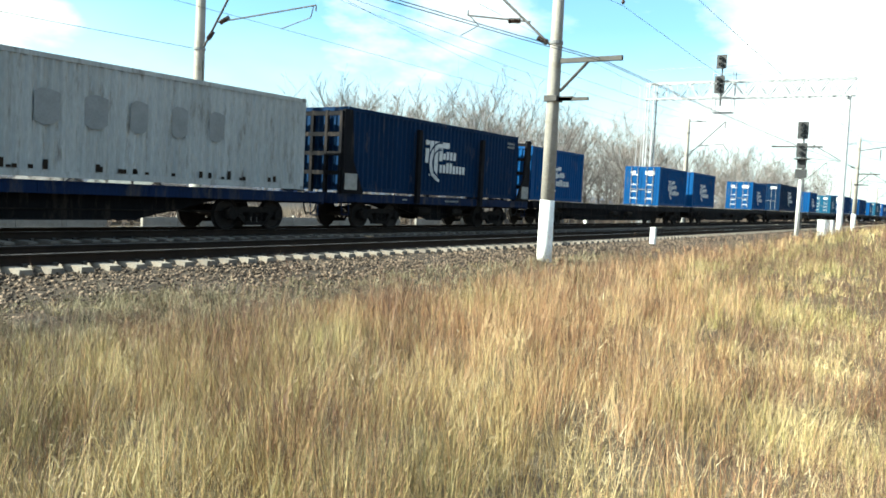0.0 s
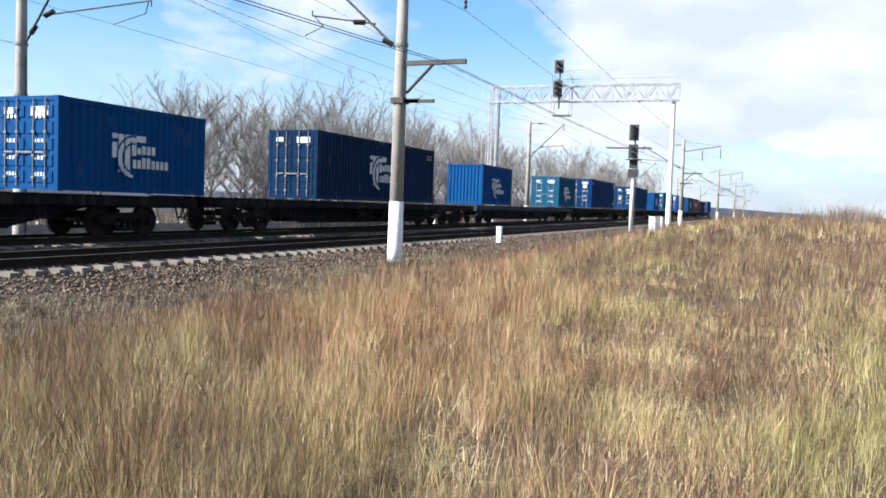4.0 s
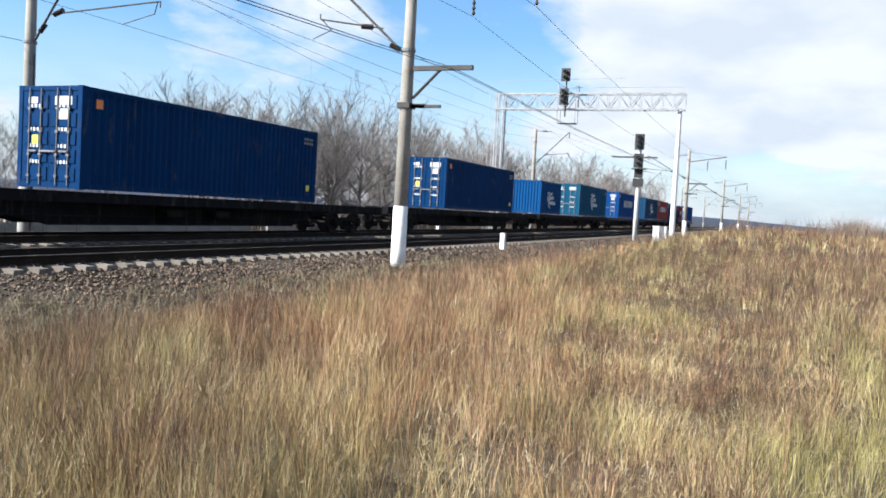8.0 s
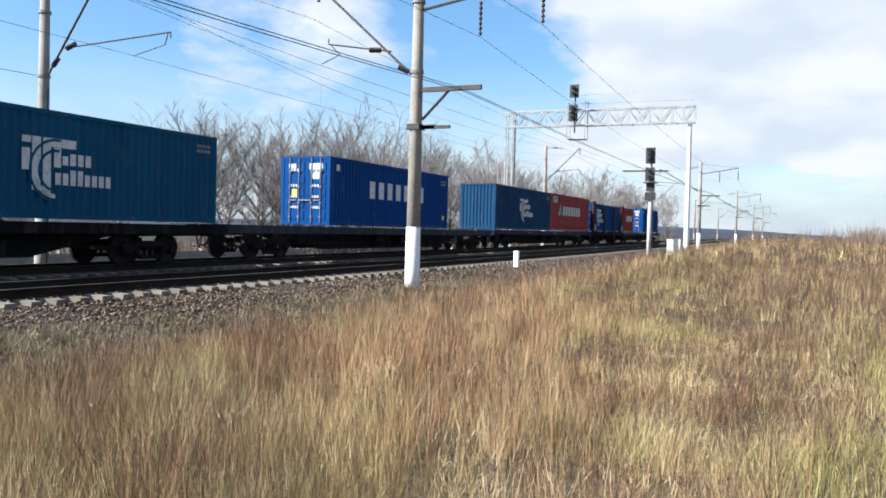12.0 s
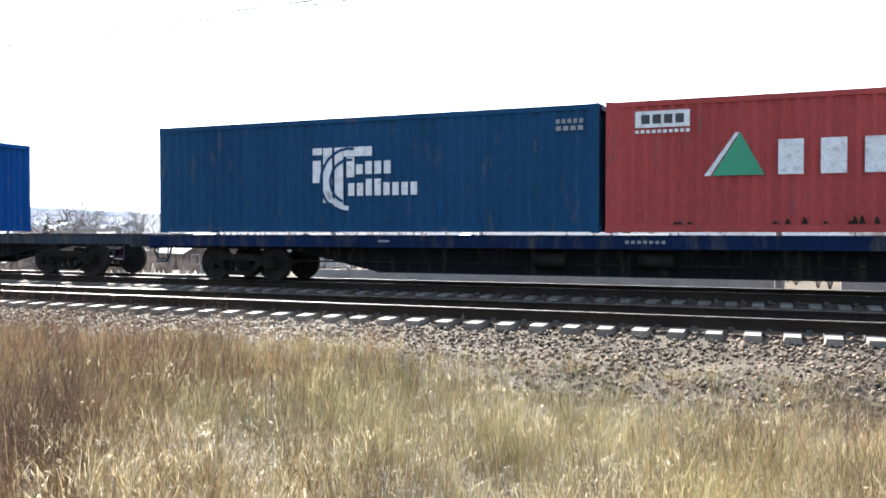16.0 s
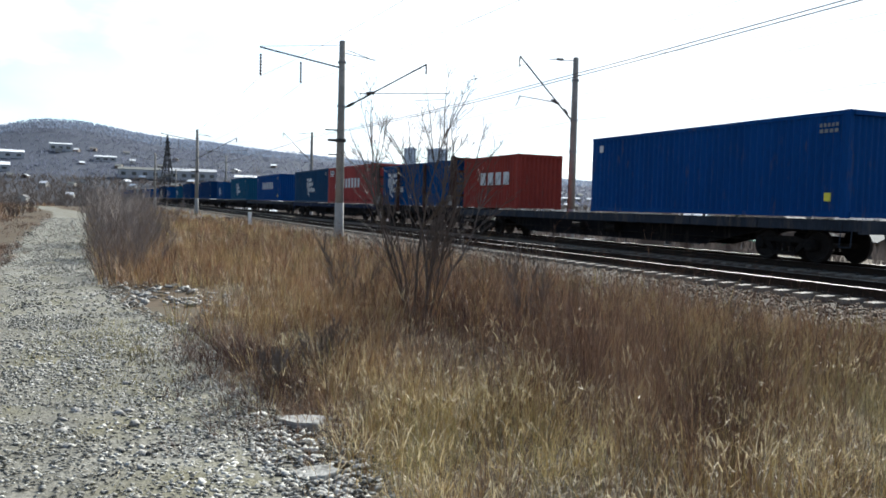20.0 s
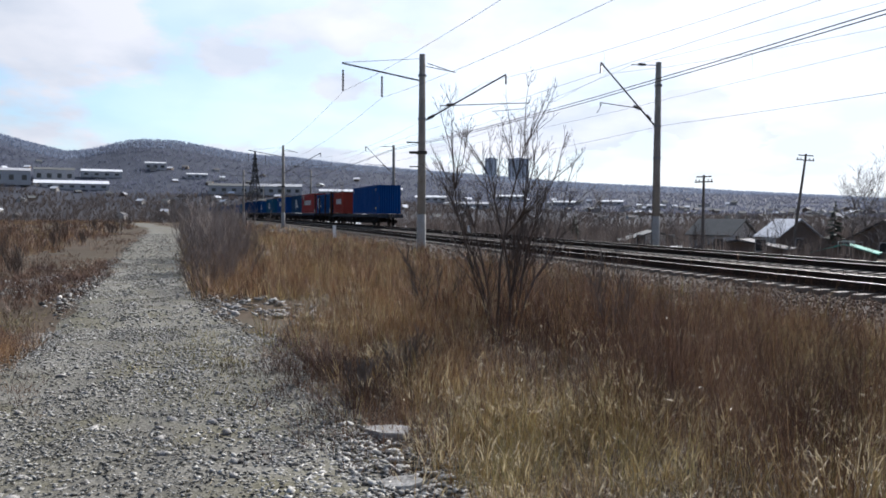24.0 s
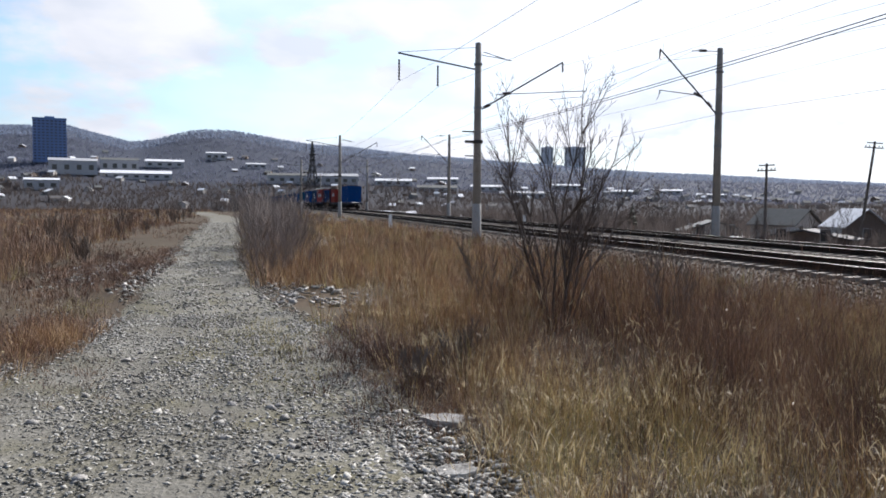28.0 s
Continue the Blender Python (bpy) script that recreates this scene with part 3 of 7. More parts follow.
def build_cart_track():
    xs = [9 - 0.5 * i for i in range(338)]

    def sec(x):
        c, w = cart_at(x)
        e = 0.25 * noise.noise((x * 0.5, 0.0, 1.0))
        e2 = 0.25 * noise.noise((x * 0.5, 5.0, 1.0))
        out = []
        for k in (-1.15, -0.8, -0.5, 0.0, 0.5, 0.8, 1.15):
            y = c + k * (w + (e if k < 0 else e2))
            out.append((y, ground_z(x, y) + cart_lift(k)))
        return out

    v, f = strip(xs, sec, None)
    me = raw_mesh("cart_track", v, f, "gravel", True)
    me.flip_normals() if me.polygons[0].normal.z < 0 else None
    tagged(new("cart_track", me), "grey gravel cart track worn through the dry grass", "track", kind="structure")
    rng = np.random.default_rng(8)
    for lo, hi, n, size in ((-3, 9, 4000, 0.024), (-7.5, -3, 15000, 0.018), (-12, -7.5, 11000, 0.023), (-30, -12, 7000, 0.034), (-70, -30, 3500, 0.05)):
        x = rng.uniform(lo, hi, n)
        pts = []
        for a in x:
            c, w = cart_at(a)
            k = rng.uniform(-1.25, 1.25)
            while noise.noise((a * 0.9, (c + w * k) * 0.9, 6.0)) < -0.12 and rng.random() < 0.8:
                k = rng.uniform(-1.25, 1.25)
            b = c + w * k
            pts.append((a, b, ground_z(a, b) + (cart_lift(k) + 0.003 if abs(k) < 0.95 else 0.015)))
        me = stone_mesh("gravel_stones", np.array(pts), size * (0.5 + 1.1 * rng.random(n) ** 2), "gravel_stone", rng, 0.3)
        tagged(new("gravel_stones", me), "small pale broken stones strewn over the cart track", "gravel", kind="stuff")
    # rubble: coarse dark chippings at the edge of the grass, pale rubbish further on
    def heap(n, x0, y0, rx, ry, size, label, material="pebble"):
        a, q = rng.uniform(0, 6.283, n), np.sqrt(rng.random(n))
        q *= np.array([0.75 + 0.9 * noise.noise((2 * math.cos(e), 2 * math.sin(e), x0)) for e in a]) + rng.normal(0, 0.12, n)
        px, py = x0 + rx * q * np.cos(a), y0 + ry * q * np.sin(a)
        pz = np.array([ground_z(i, j) + 0.045 for i, j in zip(px, py)])
        me = stone_mesh("rubble", np.c_[px, py, pz], size * (0.4 + 1.2 * rng.random(n)), material, rng, 0.4)
        tagged(new("rubble", me), label, "rubble", kind="stuff")
    heap(1500, -4.5, 1.05, 2.0, 0.7, 0.03, "coarse grey stone chippings beside the grass")
    heap(1200, -5.6, 0.7, 2.4, 0.9, 0.02, "scattered dark stone chippings beside the cart track")
    heap(120, -14.4, 0.8, 1.9, 0.95, 0.07, "heap of pale broken stones beside the cart track", "slab")
    heap(160, -19.0, -2.1, 5.5, 0.45, 0.06, "broken stones along the bank beside the cart track")
    heap(700, -21.0, -3.3, 7.5, 1.0, 0.03, "dark stones strewn over the bare bank beside the cart track")
    heap(300, -11.0, -2.8, 3.5, 0.9, 0.022, "small dark stones at the edge of the cart track")
    heap(90, -7.0, -0.3, 3.6, 1.7, 0.045, "scattered pale flat stones on the cart track", "slab")
    heap(60, -13.2, 1.6, 1.2, 0.7, 0.07, "scattered pale rubble at the edge of the grass", "slab")


def build_slab(x, y, w, name, label, material, turn, seed):
    """One flat broken stone with chipped edges."""
    rnd_ = random.Random(seed)
    pts = []
    for k in range(6):
        a = 2 * math.pi * k / 6
        r = w * (0.75 + 0.4 * rnd_.random())
        pts.append((r * math.cos(a), 0.62 * r * math.sin(a)))
    s = Shape()
    n = len(pts)
    top = [(px * 0.96, py * 0.96, 0.035 + 0.022 * rnd_.random()) for px, py in pts]
    mid = [(px, py, 0.028) for px, py in pts]
    low = [(px * 0.96, py * 0.96, -0.03) for px, py in pts]
    v = low + mid + top
    f = [tuple(range(n))[::-1], tuple(range(2 * n, 3 * n))]
    for k in range(2):
        f += [(k * n + i, k * n + (i + 1) % n, (k + 1) * n + (i + 1) % n, (k + 1) * n + i) for i in range(n)]
    s.add(v, f)
    ob = tagged(new(name, s.mesh(name, material)), label, "stone")
    ob.matrix_basis = pose(x, y, ground_z(x, y) + 0.03, 3, -5, turn)
    return ob


def rail_profile():
    return [(-0.066, -0.18), (0.066, -0.18), (0.066, -0.168), (0.012, -0.145), (0.009, -0.052), (0.036, -0.036), (0.036, -0.004), (0.028, 0.0), (-0.028, 0.0), (-0.036, -0.004), (-0.036, -0.036), (-0.009, -0.052), (-0.012, -0.145), (-0.066, -0.168)]


def build_track(y0, label):
    """Two rails on concrete sleepers; near sleepers are single pieces."""
    t = thing("railway_track", label, "railway track", kind="structure")
    xs = [-300 + 3.0 * i for i in range(221)]
    for side in (-0.796, 0.796):
        s = Shape()
        prof = rail_profile()
        n = len(prof)
        for i, x in enumerate(xs):
            b, g = bend(-x), grade(-x)
            s.v += [(x, y0 + side + b + p, g + q) for p, q in prof]
        for i in range(len(xs) - 1):
            for j in range(n):
                s.f.append((i * n + j, i * n + (j + 1) % n, (i + 1) * n + (j + 1) % n, (i + 1) * n + j))
        rail = part("rail", s, "rail", t, "rust-brown steel rail")
        h = Shape()
        for x in xs:
            b, g = bend(-x), grade(-x)
            h.v += [(x, y0 + side + b + p, g + 0.003) for p in (-0.03, 0.03)]
        for i in range(len(xs) - 1):
            h.f.append((2 * i, 2 * i + 1, 2 * i + 3, 2 * i + 2))
        part("running_surface", h, "railhead", rail, "polished steel running surface")
    sl = Shape()
    half = [(-1.35, 0.11), (-0.95, 0.12), (-0.5, 0.1), (0, 0.085), (0.5, 0.1), (0.95, 0.12), (1.35, 0.11)]
    for i, (y, w) in enumerate(half):
        zt = -0.187 if 0.4 < abs(y) < 1.1 else (-0.2 if abs(y) > 1.2 else -0.205)
        sl.v += [(-w - 0.03, y, -0.40), (-w, y, zt), (w, y, zt), (w + 0.03, y, -0.40)]
    for i in range(len(half) - 1):
        for j in range(3):
            sl.f.append((4 * i + j, 4 * i + j + 1, 4 * i + 4 + j + 1, 4 * i + 4 + j))
    sl.f += [(0, 1, 2, 3), (27, 26, 25, 24)]
    me = sl.mesh("sleeper", "sleeper")
    near = [-88 + 0.545 * k for k in range(300)]
    for x in near:
        x = x + 12
        b, g = bend(-x), grade(-x)
        part("sleeper", me, None, t, m=pose(x, y0 + b, g))
    # the long run past those, as one piece
    base_v, base_f = np.array(sl.v), [f for f in sl.f if len(f) == 4]
    v, f = [], []
    k = 0
    for x in [-76.5 - 0.545 * i for i in range(1, 400)] + [87.3 + 0.545 * i for i in range(1, 400)]:
        b, g = bend(-x), grade(-x)
        v.append(base_v + np.array([x, y0 + b, g]))
        f += [tuple(k + q for q in ff) for ff in base_f]
        k += len(base_v)
    tagged(part("sleepers", raw_mesh("sleepers", np.concatenate(v), f, "sleeper"), None, t), kind="stuff")
    # rail clips on the near stretch
    c = Shape()
    for x in [-18 + 0.545 * k for k in range(72)]:
        for side in (-0.796, 0.796):
            for e in (-0.1, 0.1):
                c.box(x - 0.04, x + 0.04, y0 + side + e - 0.03, y0 + side + e + 0.03, -0.2, -0.145)
    tagged(part("rail_clips", c, "dark_steel", t), kind="stuff")
    return t


build_ground()
build_bed()
build_ballast()
build_cart_track()
build_slab(-5.8, 1.40, 0.24, "flat_stone", "pale flat broken stone lying on the gravel edge", "slab", 20, 3)
build_slab(-4.62, 1.2, 0.17, "rough_stone", "dark grey angular stone on the gravel edge", "pebble", 65, 7)
build_track(FAR_Y, "railway track on concrete sleepers carrying the freight train")
build_track(NEAR_Y, "empty railway track on concrete sleepers nearest the field")

# ---- the freight train ----
SPEED, START = 16.237, 7.668 - 16.237 * 15.5   # metres a second; s of the train's zero mark at 0 s
RIDERS = []                                     # (object, mark along the train, height, reversed)


def ride(ob, u, z=0.0):
    RIDERS.append((ob, u, z))
    return ob


def place_on_line(ob, s, z):
    p = on_line(s, FAR_Y)
    return pose(p.x, p.y, p.z + z, 0, 0, math.degrees(heading(s)))


def wheelset_mesh():
    s = Shape()
    s.tube((0, -1.0, 0), (0, 1.0, 0), 0.075, n=10)
    for e in (-1, 1):
        y = 0.74 * e
        s.lathe([(0, 0.12), (0, 0.40), (-0.015, 0.475), (0.0, 0.50), (0.03, 0.50), (0.045, 0.478), (0.135, 0.472), (0.14, 0.41), (0.09, 0.38), (0.08, 0.16), (0.12, 0.13)], (0, y - 0.03 * e, 0), (0, e, 0), 24)
        s.tube((0, 0.98 * e, 0), (0, 1.12 * e, 0), 0.11, n=12)
    return s.mesh("wheelset", "wheel", False)


def side_frame_mesh():
    """Cast bogie side frame with its spring nest opening."""
    s = Shape()
    prof = [(-1.12, 0.36), (-1.12, 0.62), (-0.98, 0.70), (-0.72, 0.66), (-0.42, 0.72), (0.42, 0.72), (0.72, 0.66), (0.98, 0.70), (1.12, 0.62), (1.12, 0.36), (0.95, 0.36), (0.80, 0.50), (0.46, 0.54), (-0.46, 0.54), (-0.80, 0.50), (-0.95, 0.36)]
    s.prism(prof, "y", -0.07, 0.07)
    s.prism([(-0.80, 0.50), (-0.40, 0.18), (-0.40, 0.30), (-0.52, 0.52)], "y", -0.06, 0.06)
    s.prism([(0.80, 0.50), (0.40, 0.18), (0.40, 0.30), (0.52, 0.52)], "y", -0.06, 0.06)
    s.box(-0.42, 0.42, -0.09, 0.09, 0.16, 0.27)
    for x in (-0.925, 0.925):
        s.lathe([(-0.09, 0.17), (0.1, 0.17), (0.13, 0.12)], (x, 0.0, 0.475), (0, 1, 0), 12)
    return s.mesh("side_frame", "bogie")


def springs_mesh():
    prof = []
    for k in range(5):
        prof += [(0.054 * k, 0.07), (0.054 * k + 0.027, 0.098)]
    return Shape().lathe(prof, (0, 0, 0.275), (0, 0, 1), 10).mesh("spring", "bogie")


BOGIE = {"wheel": wheelset_mesh(), "frame": side_frame_mesh(), "spring": springs_mesh(),
         "bolster": Shape().box(-0.2, 0.2, -1.05, 1.05, 0.42, 0.66).box(-0.35, 0.35, -0.35, 0.35, 0.6, 0.8).mesh("bolster", "bogie")}
WHEELS = []


def bogie(parent, x, mark):
    b = new("bogie")
    b.parent = parent
    b.matrix_basis = pose(x, 0, 0)
    for e in (-0.925, 0.925):
        w = part("wheelset", BOGIE["wheel"], None, b, m=pose(e, 0, 0.475))
        WHEELS.append((w, e, mark))
    for e in (-1.02, 1.02):
        part("side_frame", BOGIE["frame"], None, b, m=pose(0, e, 0, 0, 0, 0 if e > 0 else 180))
        for k in (-0.24, 0.0, 0.24):
            part("spring", BOGIE["spring"], None, b, m=pose(k, e, 0))
    part("bolster", BOGIE["bolster"], None, b)
    return b


WAGON_PAINT = {
    "blue": paint("wagon_blue", (0.006, 0.016, 0.05), 0.6, 0.6, (0.05, 0.045, 0.04), 0.35),
    "black": paint("wagon_black", (0.010, 0.010, 0.012), 0.6, 0.75, (0.045, 0.036, 0.03), 0.3),
    "grey": paint("wagon_grey", (0.035, 0.042, 0.055), 0.6, 0.65, (0.08, 0.065, 0.055), 0.35),
    "brown": paint("rack_brown", (0.060, 0.032, 0.026), 0.6, 0.7, (0.03, 0.025, 0.022), 0.4),
}


def flat_wagon(u, length, colour, label, racks=False):
    """Bogie flat wagon with fish-belly sills; u is the mark of its leading end."""
    L = length / 2 - 0.35
    p = WAGON_PAINT[colour]
    w = thing("flat_wagon", label, "railway wagon", group="wagons of the freight train")
    bx = L - 2.75
    # side sills: shallow over the bogies, deep between them
    for e in (-1, 1):
        prof = [(-L, 0.93), (-L, 1.22), (L, 1.22), (L, 0.93)]
        s = Shape().prism(prof, "y", 1.26 * e - 0.05, 1.26 * e + 0.05)
        for k in range(int(L * 2 / 3.05) + 1):
            x = -L + 0.6 + 3.05 * k
            if x < L - 0.3:
                s.box(x - 0.05, x + 0.05, 1.3 * e - 0.03, 1.3 * e + 0.03, 0.96, 1.2)
        s.box(-L, L, 1.31 * e - 0.02, 1.31 * e + 0.02, 1.19, 1.225)
        part("side_sill", s, p, w)
    d = min(2.6, L * 0.35)
    prof = [(-L + 0.3, 0.86), (-bx + 1.35, 0.84), (-bx + 1.35 + d, 0.29), (bx - 1.35 - d, 0.29), (bx - 1.35, 0.84), (L - 0.3, 0.86), (L - 0.3, 1.12), (-L + 0.3, 1.12)]
    s = Shape()
    for e in (-0.62, 0.62):
        s.prism(prof, "y", e - 0.05, e + 0.05)
        s.prism([(-bx + 1.35 + d, 0.28), (bx - 1.35 - d, 0.28), (bx - 1.35 - d, 0.31), (-bx + 1.35 + d, 0.31)], "y", e - 0.16, e + 0.16)
    part("centre_girder", s, WAGON_PAINT["black"], w, "black fish-belly girder")
    x = -L + 0.3
    beam = Shape().box(-0.06, 0.06, -1.22, 1.22, 0.98, 1.18).mesh("cross_beam", WAGON_PAINT["black"])
    while x < L:
        part("cross_beam", beam, None, w, m=pose(x, 0, 0))
        x += 1.52
    for e in (-1, 1):
        s = Shape().box(e * L - 0.06, e * L + 0.06, -1.3, 1.3, 0.86, 1.225)
        s.box(e * (L - 0.02), e * (L + 0.12), -0.28, 0.28, 0.9, 1.16)
        part("end_beam", s, p, w)
        c = Shape().box(min(e * L, e * (L + 0.28)), max(e * L, e * (L + 0.28)), -0.1, 0.1, 0.96, 1.14)
        c.prism([(e * (L + 0.2), -0.19), (e * (L + 0.2), 0.19), (e * (L + 0.4), 0.21), (e * (L + 0.33), 0.02), (e * (L + 0.42), -0.12)], "z", 0.88, 1.22)
        part("coupler", c, "dark_steel", w, "cast steel automatic coupler")
        h = Shape().line([(e * (L + 0.02), 0.42, 0.92), (e * (L + 0.1), 0.42, 0.62), (e * (L + 0.22), 0.38, 0.48), (e * (L + 0.34), 0.3, 0.52)], 0.03, 6)
        part("brake_hose", h, "hose", w, "black rubber brake hose")
        st = Shape().line([(e * (L - 0.25), 1.3, 0.95), (e * (L - 0.25), 1.34, 0.5), (e * (L - 0.6), 1.34, 0.5), (e * (L - 0.6), 1.3, 0.95)], 0.018, 5)
        part("step", st, p, w)
        bogie(w, e * bx, u - length / 2)
    s = Shape()
    for x in (-1.4, 1.0):
        s.tube((x, 0.95, 0.66), (x + 0.75, 0.95, 0.66), 0.17, n=12)
    s.line([(-bx + 1, 0.9, 0.55), (bx - 1, 0.9, 0.55)], 0.02)
    part("brake_gear", s, "bogie", w)
    # stencilled data on the sill, as plain bars
    s = Shape()
    rn = random.Random(int(u * 10) + 7)
    for k in range(rn.randint(6, 8)):
        s.box(-0.1 * L + 0.13 * k, -0.1 * L + 0.13 * k + 0.08, 1.332, 1.336, 1.05, 1.12)
    s.box(0.42 * L, 0.42 * L + 0.3, 1.332, 1.336, 1.06, 1.11)
    if colour == "blue":
        tagged(part("stencil", s, "ghost", w, "faded grey stencilled bars"), kind="stuff")
    if racks:
        for e in (-1, 1):
            x = e * (L - 0.12)
            rk, said = WAGON_PAINT["black" if colour == "blue" else "brown"], "near-black" if colour == "blue" else "rust-brown"
            for y in (-1.3, -0.65, 0, 0.65, 1.3):
                part("rack_post", Shape().box(x - 0.06, x + 0.06, y - 0.06, y + 0.06, 1.2, 4.0), rk, w, said + " end post")
            for z in (1.9, 2.55, 3.2, 3.9):
                part("rack_rail", Shape().box(x - 0.05, x + 0.05, -1.3, 1.3, z - 0.07, z + 0.07), rk, w, said + " cross rail")
            for y in (-1.38, 1.38):
                g = Shape().prism([(x, 1.22), (x - e * 1.15, 1.22), (x - e * 0.55, 2.3), (x - e * 0.42, 4.05), (x, 4.05)], "y", y - 0.05, y + 0.05)
                part("gusset", g, rk, w, said + " gusset plate")
                if y > 0:
                    part("patch", Shape().box(min(x - e * 0.75, x - e * 0.1), max(x - e * 0.75, x - e * 0.1), y + 0.052, y + 0.06, 1.35, 1.9), "slab", w, "pale worn patch")
        for k in (-0.34, 0.34):
            for y in (-1.4, 1.4):
                part("stake", Shape().box(k * L - 0.11, k * L + 0.11, y - 0.07, y + 0.07, 0.95, 3.75), rk, w, said + " side stake")
    return ride(w, u - length / 2)


PAINTS = {}


def container_paint(key):
    tones = {
        "blue": (0.006, 0.053, 0.162), "teal": (0.012, 0.076, 0.142), "navy": (0.003, 0.031, 0.104), "royal": (0.006, 0.052, 0.19),
        "dark": (0.004, 0.02, 0.056), "red": (0.30, 0.055, 0.05), "slate": (0.0125, 0.049, 0.108), "brick": (0.235, 0.041, 0.031), "grey": (0.355, 0.362, 0.352), "sky": (0.02, 0.12, 0.30),
    }
    if key not in PAINTS:
        PAINTS[key] = paint(key + "_container_paint", tones[key], 0.75, 0.6, amt=0.13 if key != "grey" else 0.25)
    return PAINTS[key]


SIDES = {}


def corrugated(length, height, pitch, depth):
    """Pressed steel wall, 0 to length along x and 0 to height up, waves along y."""
    key = (round(length, 2), round(height, 2), pitch)
    if key not in SIDES:
        xs = []
        x = 0.0
        while x + pitch <= length + 1e-6:
            xs += [(x, 0), (x + 0.26 * pitch, 0), (x + 0.5 * pitch, -depth), (x + 0.76 * pitch, -depth)]
            x += pitch
        xs += [(x, 0), (length, 0)] if length - x > 1e-3 else [(length, 0)]
        v, f = [], []
        for px, py in xs:
            v += [(px, py, 0), (px, py, height)]
        for i in range(len(xs) - 1):
            f.append((2 * i, 2 * i + 2, 2 * i + 3, 2 * i + 1))
        k = len(v)
        v += [(px, -depth - 0.012, z) for px in (0, length) for z in (0, height)]
        f.append((k, k + 1, k + 3, k + 2))
        SIDES[key] = Shape().add(v, f)
    return SIDES[key]


def bars(s, x, z, w, h, n, gap, y):
    """A line of n plain upright blocks, standing for a word."""
    p = (w + gap) / n
    for k in range(n):
        s.box(x + k * p, x + k * p + p - gap, y - 0.004, y + 0.004, z, z + h)


def carrier_mark(ob, x, z, k, y, paint_of):
    """Upright bars cut by two bows, a crossbar and two lines of blocks. Read from the side, x falls to the right."""

    def arc(to, r0, r1, cx, cz, a0, a1):
        n = 12
        pts = [(cx + r0 * math.cos(radians(a0 + (a1 - a0) * i / n)), cz + r0 * math.sin(radians(a0 + (a1 - a0) * i / n))) for i in range(n + 1)]
        pts += [(cx + r1 * math.cos(radians(a0 + (a1 - a0) * i / n)), cz + r1 * math.sin(radians(a0 + (a1 - a0) * i / n))) for i in range(n, -1, -1)]
        for i in range(n):
            q = [pts[i], pts[i + 1], pts[2 * n - i], pts[2 * n + 1 - i]]
            to.prism(q, "y", y - 0.004, y + 0.004)

    def bar(x_a, x_b, z_a, z_b, name="mark_stroke"):
        part(name, Shape().box(x - x_b * k, x - x_a * k, y - 0.004, y + 0.004, z + z_a * k, z + z_b * k), "white", ob, "white painted stroke of the carrier mark" if name == "mark_stroke" else "white painted block standing for a letter")

    # three upright bars with a rounded lower end, and a crossbar
    for x_a, x_b in ((0.0, 0.19), (0.25, 0.46), (0.52, 0.72)):
        foot = 0.5 - math.sqrt(max(0.78 ** 2 - (0.8 - (x_a + x_b) / 2) ** 2, 0.02)) * (0.8 if x_a else 0.3)
        bar(x_a, x_b, max(foot, -0.1), 0.86 if x_a == 0 else 1.12)
    bar(0.0, 0.22, 0.98, 1.12)
    bar(0.73, 1.38, 0.93, 1.12)
    bar(0.8, 0.98, 0.5, 0.92)
    for r0, r1, a0 in ((0.70, 0.64, -78), (0.47, 0.41, -70)):
        gap = Shape()
        arc(gap, r0 * k, r1 * k, x - 0.86 * k, z + 0.42 * k, a0, 100)
        gap.v = [(p[0], p[1] + 0.006, p[2]) for p in gap.v]
        part("mark_gap", gap, paint_of, ob, "blue gap cut in a bow through the mark")
    bow = Shape()
    arc(bow, 0.60 * k, 0.51 * k, x - 0.86 * k, z + 0.42 * k, -88, -20)
    part("mark_bow", bow, "white", ob, "white painted bow of the carrier mark")
    for i in range(4):
        bar(1.02 + 0.21 * i, 1.17 + 0.21 * i, 0.56, 0.82 if i else 0.76, "letter_block")
    for i in range(8):
        bar(0.84 + 0.2 * i, 0.98 + 0.2 * i, 0.12, 0.46 if i in (3, 2) else 0.38, "letter_block")


